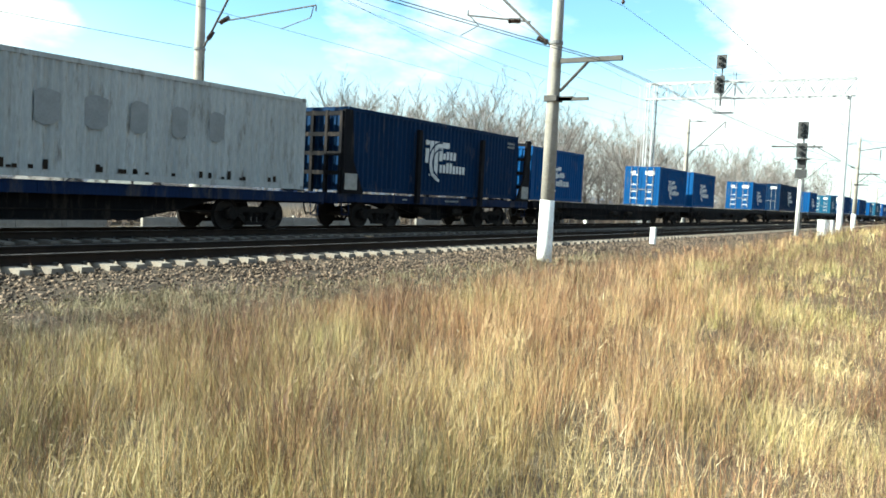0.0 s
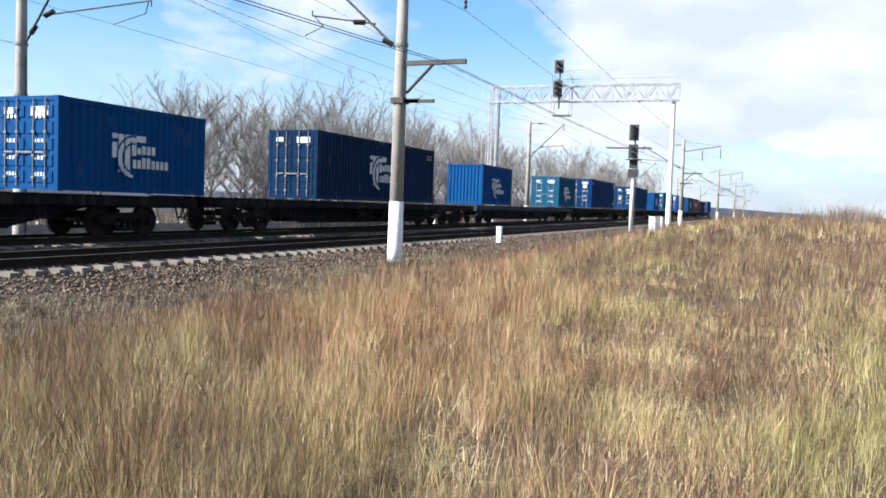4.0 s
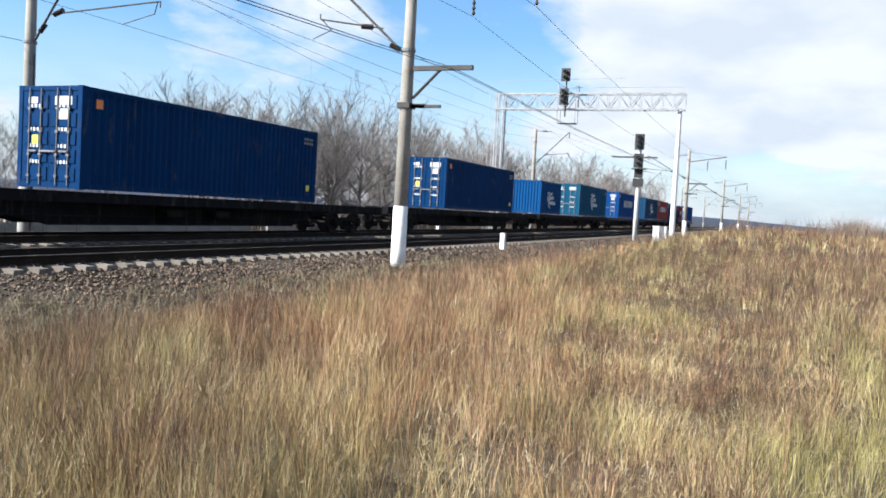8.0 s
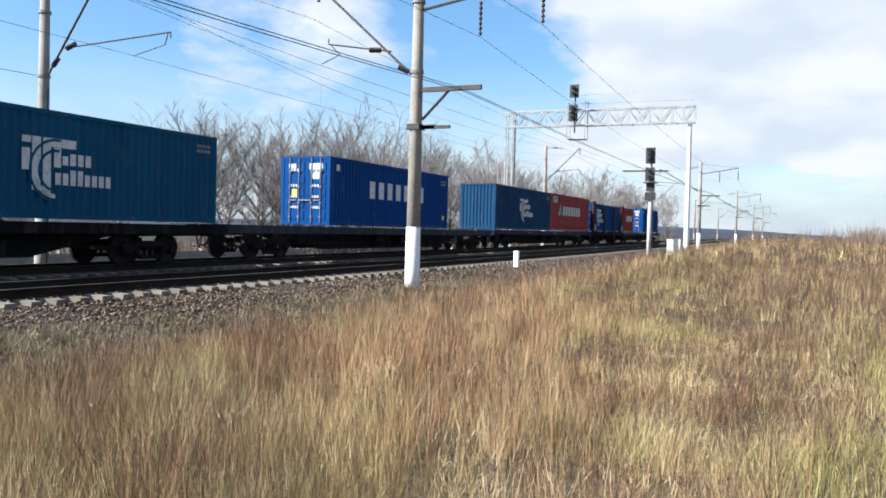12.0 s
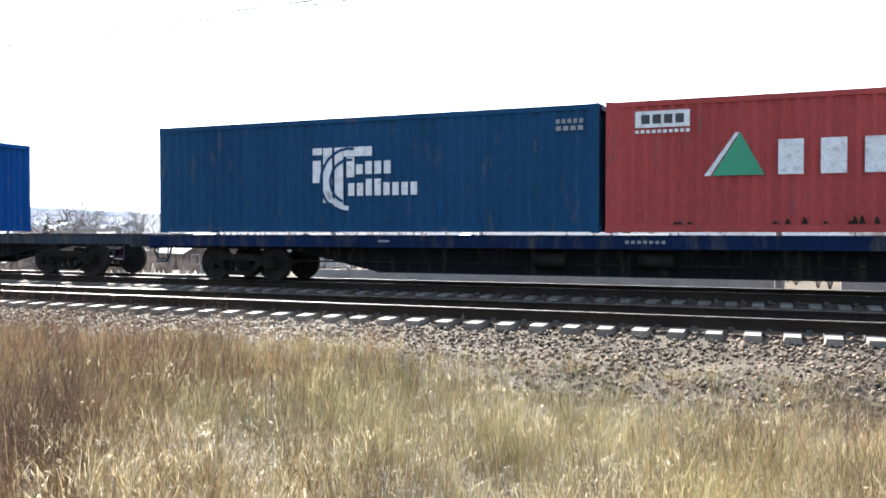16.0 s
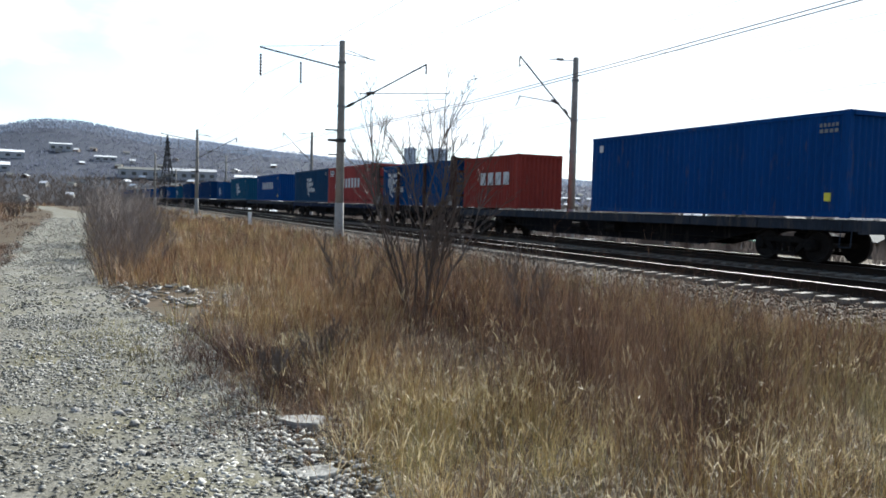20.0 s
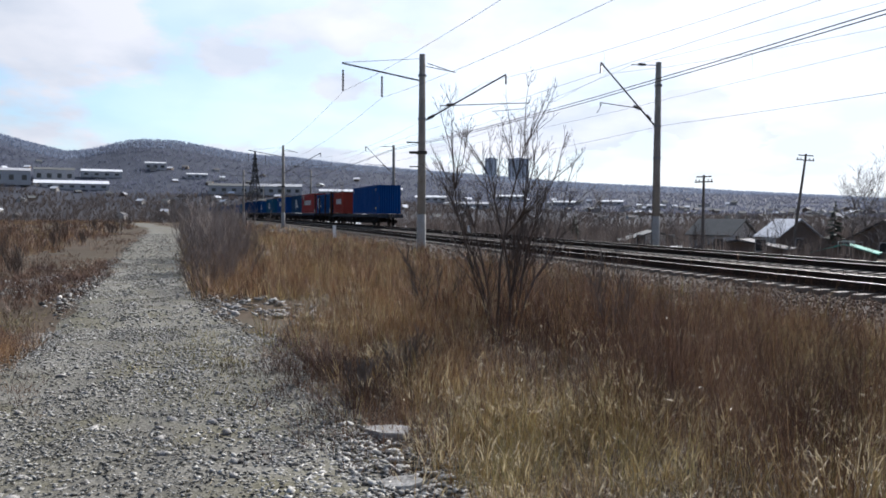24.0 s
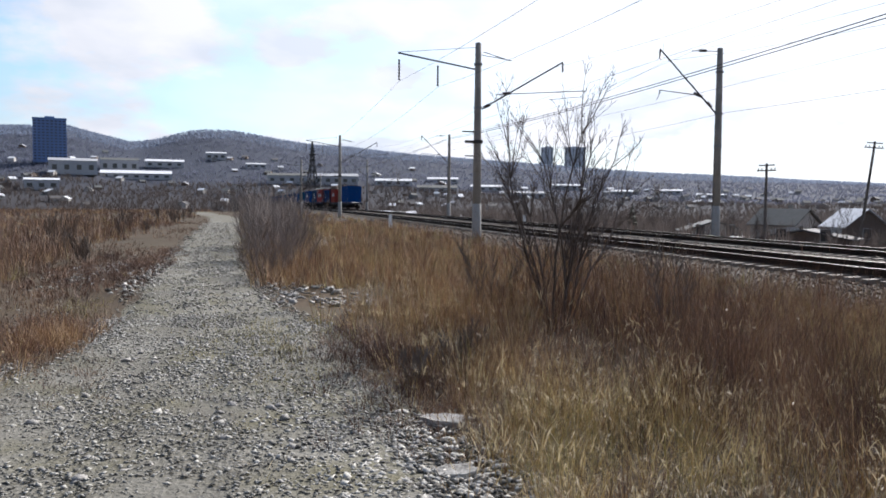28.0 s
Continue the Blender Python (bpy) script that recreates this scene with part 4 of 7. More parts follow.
def container(u, feet, key, label, high=True, doors="", mark="", mark_at=0.5):
    """A steel box container; u is the mark of its leading end; doors stand at its 'front' or 'rear'."""
    L, H, W = (12.19 if feet == 40 else 6.06), (2.896 if high else 2.591), 2.438
    p = container_paint(key)
    c = thing("shipping_container", label, "container", group="containers on the freight train")
    x0, x1, w = -L / 2, L / 2, W / 2
    post = 0.16
    for e in (-1, 1):
        wall = corrugated(L - 2 * post, H - 0.28, 0.278, 0.042)
        # waves face outwards on both sides
        sh = Shape().add([((x0 + post + vx), e * (w - 0.012 + vy), 0.16 + vz) for vx, vy, vz in wall.v], wall.f)
        part("side_wall", sh, p, c)
        part("bottom_rail", Shape().box(x0 + post, x1 - post, e * w - 0.05, e * w + 0.005, 0.02, 0.17) if e > 0 else Shape().box(x0 + post, x1 - post, -w - 0.005, -w + 0.05, 0.02, 0.17), p, c)
        part("top_rail", Shape().box(x0 + post, x1 - post, min(e * w, e * (w - 0.06)), max(e * w, e * (w - 0.06)), H - 0.13, H - 0.01), p, c)
    for ex in (-1, 1):
        for e in (-1, 1):
            xx, yy = ex * (L / 2 - post / 2), e * (w - 0.075)
            part("corner_post", Shape().box(xx - 0.08, xx + 0.08, yy - 0.075, yy + 0.075, 0.11, H - 0.11), p, c)
            for z in (0.0, H - 0.118):
                xc = ex * (L / 2 - 0.085)
                part("corner_casting", Shape().box(xc - 0.089, xc + 0.089, e * (w - 0.08) - 0.083, e * (w - 0.08) + 0.083, z, z + 0.118), p if key != "grey" else "steel", c)
        part("end_header", Shape().box(ex * L / 2 - 0.05, ex * L / 2 + 0.0 if ex > 0 else ex * L / 2 + 0.05, -w + 0.15, w - 0.15, H - 0.14, H - 0.01), p, c)
        part("end_sill", Shape().box(ex * L / 2 - 0.05, ex * L / 2 + 0.0 if ex > 0 else ex * L / 2 + 0.05, -w + 0.15, w - 0.15, 0.02, 0.17), p, c)
        is_door = (doors == "front" and ex > 0) or (doors == "rear" and ex < 0)
        if not is_door:
            wall = corrugated(W - 0.3, H - 0.3, 0.235, 0.04)
            sh = Shape().add([(ex * (L / 2 - 0.015 + vy), -w + 0.15 + vx, 0.165 + vz) for vx, vy, vz in wall.v], wall.f)
            part("end_wall", sh, p, c)
        else:
            for e in (-1, 1):
                xd = ex * (L / 2 - 0.04)
                s = Shape()
                y0, y1 = (0.006, w - 0.15) if e > 0 else (-w + 0.15, -0.006)
                s.box(xd - 0.02, xd + 0.02, y0, y1, 0.17, H - 0.14)
                nb = 5
                hh = (H - 0.36) / nb
                for k in range(nb):
                    z = 0.22 + k * hh
                    s.box(min(xd, xd + ex * 0.045), max(xd, xd + ex * 0.045), y0 + 0.06, y1 - 0.06, z, z + hh - 0.13)
                d = part("door", s, p, c)
                for k in (0.3, 0.72):
                    yb = y0 + (y1 - y0) * k
                    b = Shape().tube((ex * (L / 2 + 0.03), yb, 0.1), (ex * (L / 2 + 0.03), yb, H - 0.07), 0.02, n=6)
                    for z in (0.35, 0.95, 1.6, 2.25):
                        b.box(ex * L / 2 - 0.01, ex * L / 2 + 0.055 if ex > 0 else ex * L / 2 + 0.01, yb - 0.05, yb + 0.05, z - 0.03, z + 0.03) if ex > 0 else b.box(ex * L / 2 - 0.055, ex * L / 2 + 0.01, yb - 0.05, yb + 0.05, z - 0.03, z + 0.03)
                    part("locking_bar", b, "steel", d, "galvanised locking bar")
                    part("handle", Shape().box(min(ex * (L / 2 + 0.05), ex * (L / 2 + 0.075)), max(ex * (L / 2 + 0.05), ex * (L / 2 + 0.075)), min(yb, yb - e * 0.33), max(yb, yb - e * 0.33), 1.02, 1.07), "steel", d, "galvanised handle")
                lab = Shape()
                xs = sorted((ex * (L / 2 + 0.006), ex * (L / 2 + 0.012)))
                if e > 0:
                    lab.box(*xs, y0 + 0.2, y0 + 0.85, H - 0.55, H - 0.3)
                    if key in ("navy", "royal"):
                        lab.box(*xs, y0 + 0.3, y0 + 0.7, H - 0.95, H - 0.65)
                else:
                    lab.box(*xs, y0 + 0.25, y0 + 0.6, H - 0.5, H - 0.32)
                part("data_plate", lab, "white", d, "white data plate")
                if key in ("navy", "royal", "blue", "teal"):
                    rows_ = Shape()
                    for zz, n_, w_ in ((H - 0.62, 3, 0.5), (H - 1.28, 4, 0.55), (H - 1.75, 3, 0.4), (H - 2.2, 4, 0.5)):
                        for q in range(n_):
                            ya = y0 + 0.32 + q * w_ / n_
                            rows_.box(*xs, ya, ya + w_ / n_ * 0.6, zz, zz + 0.1)
                    tagged(part("stencil", rows_, "white", d, "rows of small white stencilled blocks"), kind="stuff")
                if key in ("navy", "royal") and e < 0:
                    part("sticker", Shape().box(*xs, y0 + 0.42, y0 + 0.66, 1.25, 1.5), "yellow", d, "yellow sticker")
    # roof with shallow ribs
    v, f = [], []
    n = int(L / 0.55)
    for i in range(n * 4 + 1):
        x = x0 + 0.05 + (L - 0.1) * i / (n * 4)
        z = H - 0.012 - (0.02 if i % 4 in (1, 2) else 0.0)
        v += [(x, -w + 0.03, z), (x, w - 0.03, z)]
    for i in range(n * 4):
        f.append((2 * i, 2 * i + 1, 2 * i + 3, 2 * i + 2))
    part("roof", Shape().add(v, f), p, c)
    part("floor_frame", Shape().box(x0 + 0.1, x1 - 0.1, -w + 0.06, w - 0.06, 0.03, 0.13), "dark_steel", c)
    y = w + 0.004
    if mark == "carrier":
        carrier_mark(c, x1 - L * mark_at + (1.4 if feet == 40 else 1.1), H * (0.27 if feet == 40 else 0.25), 1.22 if feet == 40 else 0.98, y, p)
    elif mark == "word_white":
        for k in range(7):
            part("letter_block", Shape().box(2.75 - 0.86 * k - 0.54, 2.75 - 0.86 * k - 0.06, y - 0.004, y + 0.004, H * 0.44, H * 0.44 + 0.78), "white", c, "white painted block standing for a letter")
    elif mark == "word_red":
        for k in range(7):
            part("letter_block", Shape().box(2.6 - 0.8 * k - 0.54, 2.6 - 0.8 * k - 0.06, y - 0.004, y + 0.004, H * 0.42, H * 0.42 + 0.72), "white", c, "white painted block standing for a letter")
        t = Shape().prism([(3.84, H * 0.42), (2.8, H * 0.42), (3.28, H * 0.42 + 0.9)], "y", y - 0.004, y + 0.004)
        part("painted_triangle", t, "green", c, "green painted triangle")
        t = Shape().prism([(4.0, H * 0.42), (3.88, H * 0.42), (3.3, H * 0.42 + 0.9), (3.38, H * 0.42 + 0.9)], "y", y - 0.004, y + 0.004)
        part("painted_edge", t, "white", c, "white painted stroke")
        t = Shape().box(4.3, 5.45, y - 0.004, y + 0.004, H - 0.6, H - 0.24)
        part("emblem_plate", t, "white", c, "white emblem plate")
        t = Shape()
        bars(t, 4.42, H - 0.52, 0.9, 0.2, 4, 0.06, y + 0.006)
        tagged(part("emblem", t, "black", c, "dark plain blocks on the plate"), kind="stuff")
        t = Shape()
        bars(t, 4.3, H - 0.72, 1.15, 0.07, 10, 0.04, y)
        tagged(part("caption", t, "white", c, "row of small white blocks"), kind="stuff")
        rn = random.Random(9)
        for i in range(30):
            x, hh = rn.uniform(-5.4, 5.6), rn.uniform(0.05, 0.2)
            st = Shape().prism([(x - 0.05, 0.19), (x + 0.07, 0.19), (x + 0.03, 0.19 + hh), (x - 0.01, 0.19 + 0.8 * hh)], "y", y - 0.003, y + 0.003)
            part("rust_stain", st, "rail", c, "brown rust stain along the foot of the wall")
    elif mark == "signs_red":
        for i in range(4):
            x = 0.95 - 0.85 * i
            s = Shape().box(x - 0.58, x, y - 0.004, y + 0.004, H * 0.44, H * 0.44 + 0.62)
            part("painted_sign", s, "white", c, "white painted block standing for a sign")
    elif mark == "patches":
        for i, ww in enumerate((0.62, 0.62, 0.5, 0.5, 0.52)):
            x = 2.9 - 1.28 * i
            edge = [(x - ww, 1.36), (x - ww * 0.72, 1.25), (x - ww * 0.3, 1.22), (x, 1.33), (x + 0.01, 1.98), (x - ww * 0.28, 2.08), (x - ww * 0.7, 2.06), (x - ww - 0.01, 2.0)]
            part("overpainted_patch", Shape().prism(edge, "y", y - 0.003, y + 0.003), "ghost", c, "dull grey square of overpaint")
        t = Shape()
        rn = random.Random(4)
        for i in range(26):
            x = rn.uniform(-5.3, 5.5)
            hh = rn.uniform(0.05, 0.26)
            t.box(x - 0.06, x + 0.06, y - 0.003, y + 0.003, 0.2, 0.2 + hh)
        part("rust_stain", t, "rail", c, "brown rust stains along the foot of the wall")
    if mark in ("", "word_white", "carrier") and feet == 40:
        s = Shape()
        for r in range(2):
            bars(s, x0 + 0.35, H - 0.42 - 0.16 * r, 0.62, 0.1, 5 - r, 0.05, y)
        tagged(part("stencil", s, "ghost", c, "small faded stencilled blocks"), kind="stuff")
        if key in ("navy", "royal"):
            part("sticker", Shape().box(x0 + 0.5, x0 + 0.72, y - 0.003, y + 0.003, 0.45, 0.68), "yellow", c, "small yellow sticker")
            e = Shape().box(x1 - 0.75, x1 - 0.5, y - 0.003, y + 0.003, H - 0.58, H - 0.32)
            part("emblem", e, "orange" if key == "navy" else "white", c, "small emblem as a plain block")
    return ride(c, u - L / 2, 1.285)


def build_train():
    W = "flat container wagon on two bogies, "
    flat_wagon(0.6, 26.0, "blue", W + "faded blue and grimy")
    flat_wagon(26.6, 26.0, "grey", W + "dusty grey, half empty")
    flat_wagon(52.6, 26.0, "black", W + "dark and grimy")
    for k, mk in enumerate((78.6, 104.6, 130.6, 156.6, 182.6, 208.6)):
        flat_wagon(mk, 26.0, ("black", "black", "grey", "black", "black", "black")[k], W + "dark and grimy")
    flat_wagon(223.1, 14.5, "blue", "short flat wagon with tall end racks and side stakes", True)
    flat_wagon(249.1, 26.0, "blue", W + "dark blue with white stencilling")
    flat_wagon(-25.4, 14.2, "black", "short dark flat wagon with brown end racks and stakes", True)
    flat_wagon(-39.6, 26.0, "grey", W + "grey, the last of the train")
    for mk in (275.1, 301.1, 327.1, 353.1):
        flat_wagon(mk, 26.0, "black", W + "dark and grimy")
    C = container
    C(0.0, 40, "slate", "dull blue corrugated high container with a white carrier mark", mark="carrier", mark_at=0.515)
    C(-12.35, 40, "red", "faded orange-red container with white block lettering and a green triangle", mark="word_red")
    C(-26.7, 40, "blue", "blue container held between brown side stakes", mark="carrier", mark_at=0.2, high=False)
    C(-40.1, 20, "brick", "brick-red short container with white painted signs", high=False, mark="signs_red")
    C(-52.5, 40, "royal", "royal blue high container at the tail of the train", doors="front")
    C(19.75, 40, "royal", "royal blue container with large white block lettering", mark="word_white", doors="front")
    C(39.1, 40, "teal", "greenish blue container with a white carrier mark and doors leading", mark="carrier", doors="front")
    C(51.9, 20, "blue", "short blue container with a corrugated end and carrier mark", high=False, mark="carrier")
    C(71.1, 40, "navy", "navy container with labelled doors", doors="front")
    C(97.0, 40, "navy", "plain navy container with labelled doors leading", doors="front")
    C(110.0, 20, "teal", "short greenish container with doors leading and carrier mark", high=False, mark="carrier", doors="front")
    C(129.2, 20, "blue", "short bright blue container with a corrugated end and carrier mark", high=False, mark="carrier")
    C(149.3, 40, "dark", "dark teal high container with pale doors and carrier mark", mark="carrier", doors="front")
    C(162.5, 20, "blue", "short blue container with doors leading and carrier mark", high=False, mark="carrier", doors="front")
    C(182.1, 20, "blue", "short blue container with carrier mark", high=False, mark="carrier")
    C(189.8, 20, "blue", "short blue container with doors leading and carrier mark", high=False, mark="carrier", doors="front")
    C(208.5, 20, "blue", "short dark blue container with carrier mark", high=False, mark="carrier")
    C(222.2, 40, "dark", "dark blue container held between racks and stakes", mark="carrier", mark_at=0.5)
    C(236.5, 40, "grey", "grey-white high container with dull overpainted squares and rust", mark="patches")
    for i, (mk, ft, ky) in enumerate(((248.9, 40, "dark"), (274.8, 20, "blue"), (262.0, 40, "navy"), (300.6, 40, "royal"), (287.0, 40, "teal"), (326.5, 40, "blue"), (346.0, 40, "dark"))):
        C(mk, ft, ky, "blue steel container far up the train")


build_train()

# ---- masts, wires, gantry and signals ----
def insulator(s, a, b, r=0.07):
    """A string of glazed sheds between two points."""
    a, b = Vector(a), Vector(b)
    d = b - a
    n = 7
    prof = []
    for i in range(n):
        h = d.length * i / n
        prof += [(h, 0.03), (h + d.length * 0.3 / n, r), (h + d.length * 0.5 / n, r), (h + d.length * 0.75 / n, 0.03)]
    s.lathe(prof, a, d, 8)


def mast_pole(t, top, foot="limewash", said="whitewashed foot of the pole"):
    g = -0.62
    p = Shape().lathe([(0, 0.215), (top * 0.5 - g, 0.18), (top - g, 0.145), (top - g + 0.02, 0.1)], (0, 0, g), (0, 0, 1), 14)
    part("pole", p, "concrete", t, "grey-brown spun concrete pole", smooth=True)
    w = Shape().lathe([(0, 0.225), (0.6, 0.222), (1.95, 0.212), (1.97, 0.19)], (0, 0, g - 0.01), (0, 0, 1), 14)
    part("painted_foot", w, foot, t, said, smooth=True)
    for z in (4.25, 5.85, 7.9):
        part("band", Shape().lathe([(0, 0.2), (0.09, 0.2)], (0, 0, z), (0, 0, 1), 14), "steel", t)


def near_mast(x, y, top=8.95, tip=(15.1, 8.25), arm=16.35):
    """Mast of the nearer track: bracket over the rails, feeder bracket over the field."""
    t = thing("catenary_mast", "concrete catenary mast with steel brackets and a painted foot", "mast", pose(x, y, grade(-x)), group="catenary masts")
    if x > 0:
        mast_pole(t, top)
    else:
        mast_pole(t, top, "foot_grey", "foot of the pole in dull grey")
    d = lambda yy: yy - 10.82
    b = Shape().tube((0, 0.2, 5.85), (0, d(tip[0]), tip[1]), 0.038, n=8)
    b.tube((0, 0.15, 8.4), (0, d(12.5), 8.2), 0.02, n=6)
    br = part("bracket", b, "dark_steel", t, "inclined tubular steel bracket")
    s = Shape()
    for a, b, r in (((0, 0.3, 5.92), (0, 0.62, 6.08), 0.085), ((0, d(12.05), 6.62), (0, d(12.45), 6.65), 0.085), ((0, d(tip[0]), tip[1] - 0.05), (0, d(tip[0]), tip[1] - 0.5), 0.06)):
        s = Shape()
        insulator(s, a, b, r)
        part("insulator", s, "insulator", br, "dark glazed insulator")
    a = Shape().tube((0, d(11.7), 6.56), (0, d(arm), 6.92), 0.024, n=6)
    a.line([(0, d(arm - 0.05), 6.92), (0.1, d(arm - 0.35), 6.6), (0.25, d(14.3), 6.38)], 0.016)
    a.tube((0, d(arm), 6.92), (0, d(arm), 7.08), 0.02)
    part("registration_arm", a, "dark_steel", t, "thin steel arm steadying the contact wire")
    f = Shape().tube((0, -0.1, 7.7), (0, d(6.95), 8.3), 0.042, n=6)
    f.tube((0, 0, 8.75), (0, d(6.95), 8.33), 0.012, n=5)
    part("feeder_bracket", f, "dark_steel", t, "steel feeder bracket over the field")
    for yy, zz in ((7.0, 8.0), (8.85, 7.8)):
        s = Shape()
        insulator(s, (0, d(yy), zz), (0, d(yy), zz - 1.0), 0.055)
        part("hanging_insulator", s, "insulator", t, "hanging insulator string")
    c = Shape().box(-0.05, 0.05, -0.62, 0.2, 4.22, 4.34).box(-0.22, 0.22, -0.2, 0.2, 4.2, 4.36)
    if x > 0:
        c.box(-0.06, 0.06, -2.05, -0.15, 5.3, 5.43).tube((0, -0.2, 4.5), (0, -1.05, 5.33), 0.045, n=6).box(-0.05, 0.05, -1.1, -0.2, 4.22, 4.31)
    else:
        c.box(-0.04, 0.04, -0.75, -0.15, 4.73, 4.79).box(-0.04, 0.04, -0.6, -0.15, 3.58, 3.63)
    part("side_arm", c, "dark_steel", t, "steel side arm with a strut")
    e = Shape().tube((0, 0.25, 8.55), (0, d(12.4), 8.2), 0.02)
    part("stay", e, "dark_steel", t)
    return t


def far_mast(x, y, top=9.1, tip=(19.6, 8.9), arm=19.6):
    t = thing("catenary_mast", "concrete catenary mast with a single bracket over the far track", "mast", pose(x, y, grade(-x)), group="catenary masts")
    mast_pole(t, top, "foot_grey", "foot of the pole in dull grey")
    d = lambda yy: yy - 22.85
    b = Shape().tube((0, -0.2, 5.95), (0, d(tip[0]), tip[1]), 0.038, n=8)
    br = part("bracket", b, "dark_steel", t, "inclined tubular steel bracket")
    s = Shape()
    for a, b, r in (((0, d(21.85), 6.72), (0, d(21.45), 6.85), 0.085), ((0, d(22.45), 6.2), (0, d(22.2), 6.45), 0.085), ((0, d(tip[0]), tip[1] - 0.05), (0, d(tip[0]), tip[1] - 0.55), 0.06)):
        s = Shape()
        insulator(s, a, b, r)
        part("insulator", s, "insulator", br, "dark glazed insulator")
    a = Shape().tube((0, d(21.95), 6.74), (0, d(arm), 6.93), 0.024, n=6).tube((0, d(arm), 6.93), (0, d(arm), 6.75), 0.02)
    a.line([(0, d(arm + 0.1), 6.92), (0.1, d(arm - 0.1 if arm > 19 else arm + 0.3), 6.6), (0.25, d(19.3), 6.38)], 0.016)
    part("registration_arm", a, "dark_steel", t, "thin steel arm steadying the contact wire")
    e = Shape().tube((0, -0.1, 8.95), (0, d(21.3), 8.9), 0.022)
    insulator(e, (0, d(22.1), 8.94), (0, d(21.7), 8.93), 0.07)
    part("top_arm", e, "dark_steel", t)
    k = Shape().line([(0.0, -0.19, 5.5), (0.02, -0.2, 2.0), (0.0, -0.24, -0.5)], 0.015)
    part("earth_lead", k, "dark_steel", t)
    return t


NEAR_X = [(-151.9, 0), (-95.5, 0), (-38.2, 0), (21.95, 0), (92.5, 0), (152, 0), (214, 0), (275, 0)]
FAR_X = [(-232, 0), (-152, 0), (-91.9, 0), (-36.9, 0), (19.1, 0), (74.5, 0), (136, 0), (198, 0), (260, 0)]


def wire(points, r, name, label, droppers=None):
    t = thing(name, label, "wire")
    part("strand", Shape().sweep(points, r, 5), "wire", t)
    for a, b in droppers or ():
        part("dropper", Shape().tube(a, b, 0.0035, n=4, caps=False), "wire", t)
    return t


def build_wires():
    for xs, y, zt in ((sorted(p[0] for p in NEAR_X), NEAR_Y, 7.75), (sorted(p[0] for p in FAR_X), FAR_Y, 8.35)):
        top, low, drop = [], [], []
        for k, (a, b) in enumerate(zip(xs, xs[1:])):
            n = 10
            for i in range(n):
                q = i / n
                x = a + (b - a) * q
                yy = y + bend(-x) + (0.3 if k % 2 else -0.3) * (1 - 2 * q)
                g = grade(-x)
                z = zt - (zt - 6.75) * (1 - (2 * q - 1) ** 2)
                top.append((x, yy, z + g))
                low.append((x, yy, 6.4 + g))
                if i % 3 == 2:
                    drop.append(((x, yy, z + g), (x, yy, 6.4 + g)))
        wire(top, 0.0065, "messenger_wire", "dark messenger wire sagging between the masts", drop)
        wire(low, 0.0065, "contact_wire", "level bronze contact wire over the track")
    xs = sorted(p[0] for p in NEAR_X)
    for dy, z0, sag in ((-3.85, 6.99, 0.75), (-2.0, 6.79, 0.85)):
        pts = []
        for a, b in zip(xs, xs[1:]):
            for i in range(10):
                q = i / 10
                x = a + (b - a) * q
                pts.append((x, 10.85 + dy + bend(-x), z0 + grade(-x) - sag * (1 - (2 * q - 1) ** 2)))
        wire(pts, 0.0065, "feeder_wire", "feeder wire slung along the field side of the masts")
    # twin cable slung low on the field side
    span = [(-151.9, 4.6, 0.35), (-95.5, 4.55, 0.35), (-38.2, 4.35, 0.62), (21.95, 5.3, 0.3), (92.5, 5.5, 0.5), (152, 5.6, 0.5), (214, 5.6, 0)]
    for dy, dz in ((0.0, 0.0), (0.06, 0.08)):
        pts = []
        for (a, za, sag), (b, zb, _) in zip(span, span[1:]):
            for i in range(12):
                q = i / 12
                x = a + (b - a) * q
                pts.append((x, 9.37 + dy + bend(-x), za + (zb - za) * q + dz + grade(-x) - sag * (1 - (2 * q - 1) ** 2)))
        wire(pts, 0.010, "twin_cable", "dark cable slung low along the field side of the masts")
    xs = sorted(p[0] for p in FAR_X)
    pts = []
    for a, b in zip(xs[:4], xs[1:5]):
        for i in range(11 if b > 0 else 10):
            q = i / 10
            x = a + (b - a) * q
            pts.append((x, 23.2 + bend(-x), 5.95 + grade(-x) - 0.35 * (1 - (2 * q - 1) ** 2)))
    wire(pts, 0.009, "signal_cable", "thin cable slung along the far masts")
    pts = []
    for a, b in zip(xs, xs[1:]):
        for i in range(10):
            q = i / 10
            x = a + (b - a) * q
            pts.append((x, 21.4 + bend(-x), 8.9 + grade(-x) - 0.8 * (1 - (2 * q - 1) ** 2)))
    wire(pts, 0.007, "feeder_wire", "feeder wire along the tops of the far masts")


def truss(s, y0, y1, z0, z1, x0, x1, n):
    """Box girder of four chords and zigzag bracing, along y."""
    for x in (x0, x1):
        for z in (z0, z1):
            s.box(x - 0.06, x + 0.06, y0, y1, z - 0.06, z + 0.06)
    p = (y1 - y0) / n
    for i in range(n):
        a, b = y0 + p * i, y0 + p * (i + 1)
        for x in (x0, x1):
            s.tube((x, a, z0 if i % 2 else z1), (x, b, z1 if i % 2 else z0), 0.045, n=4)
            s.tube((x, a, z0), (x, a, z1), 0.022, n=4)
        s.tube((x0, a, z1), (x1, b, z1), 0.022, n=4)
    return s


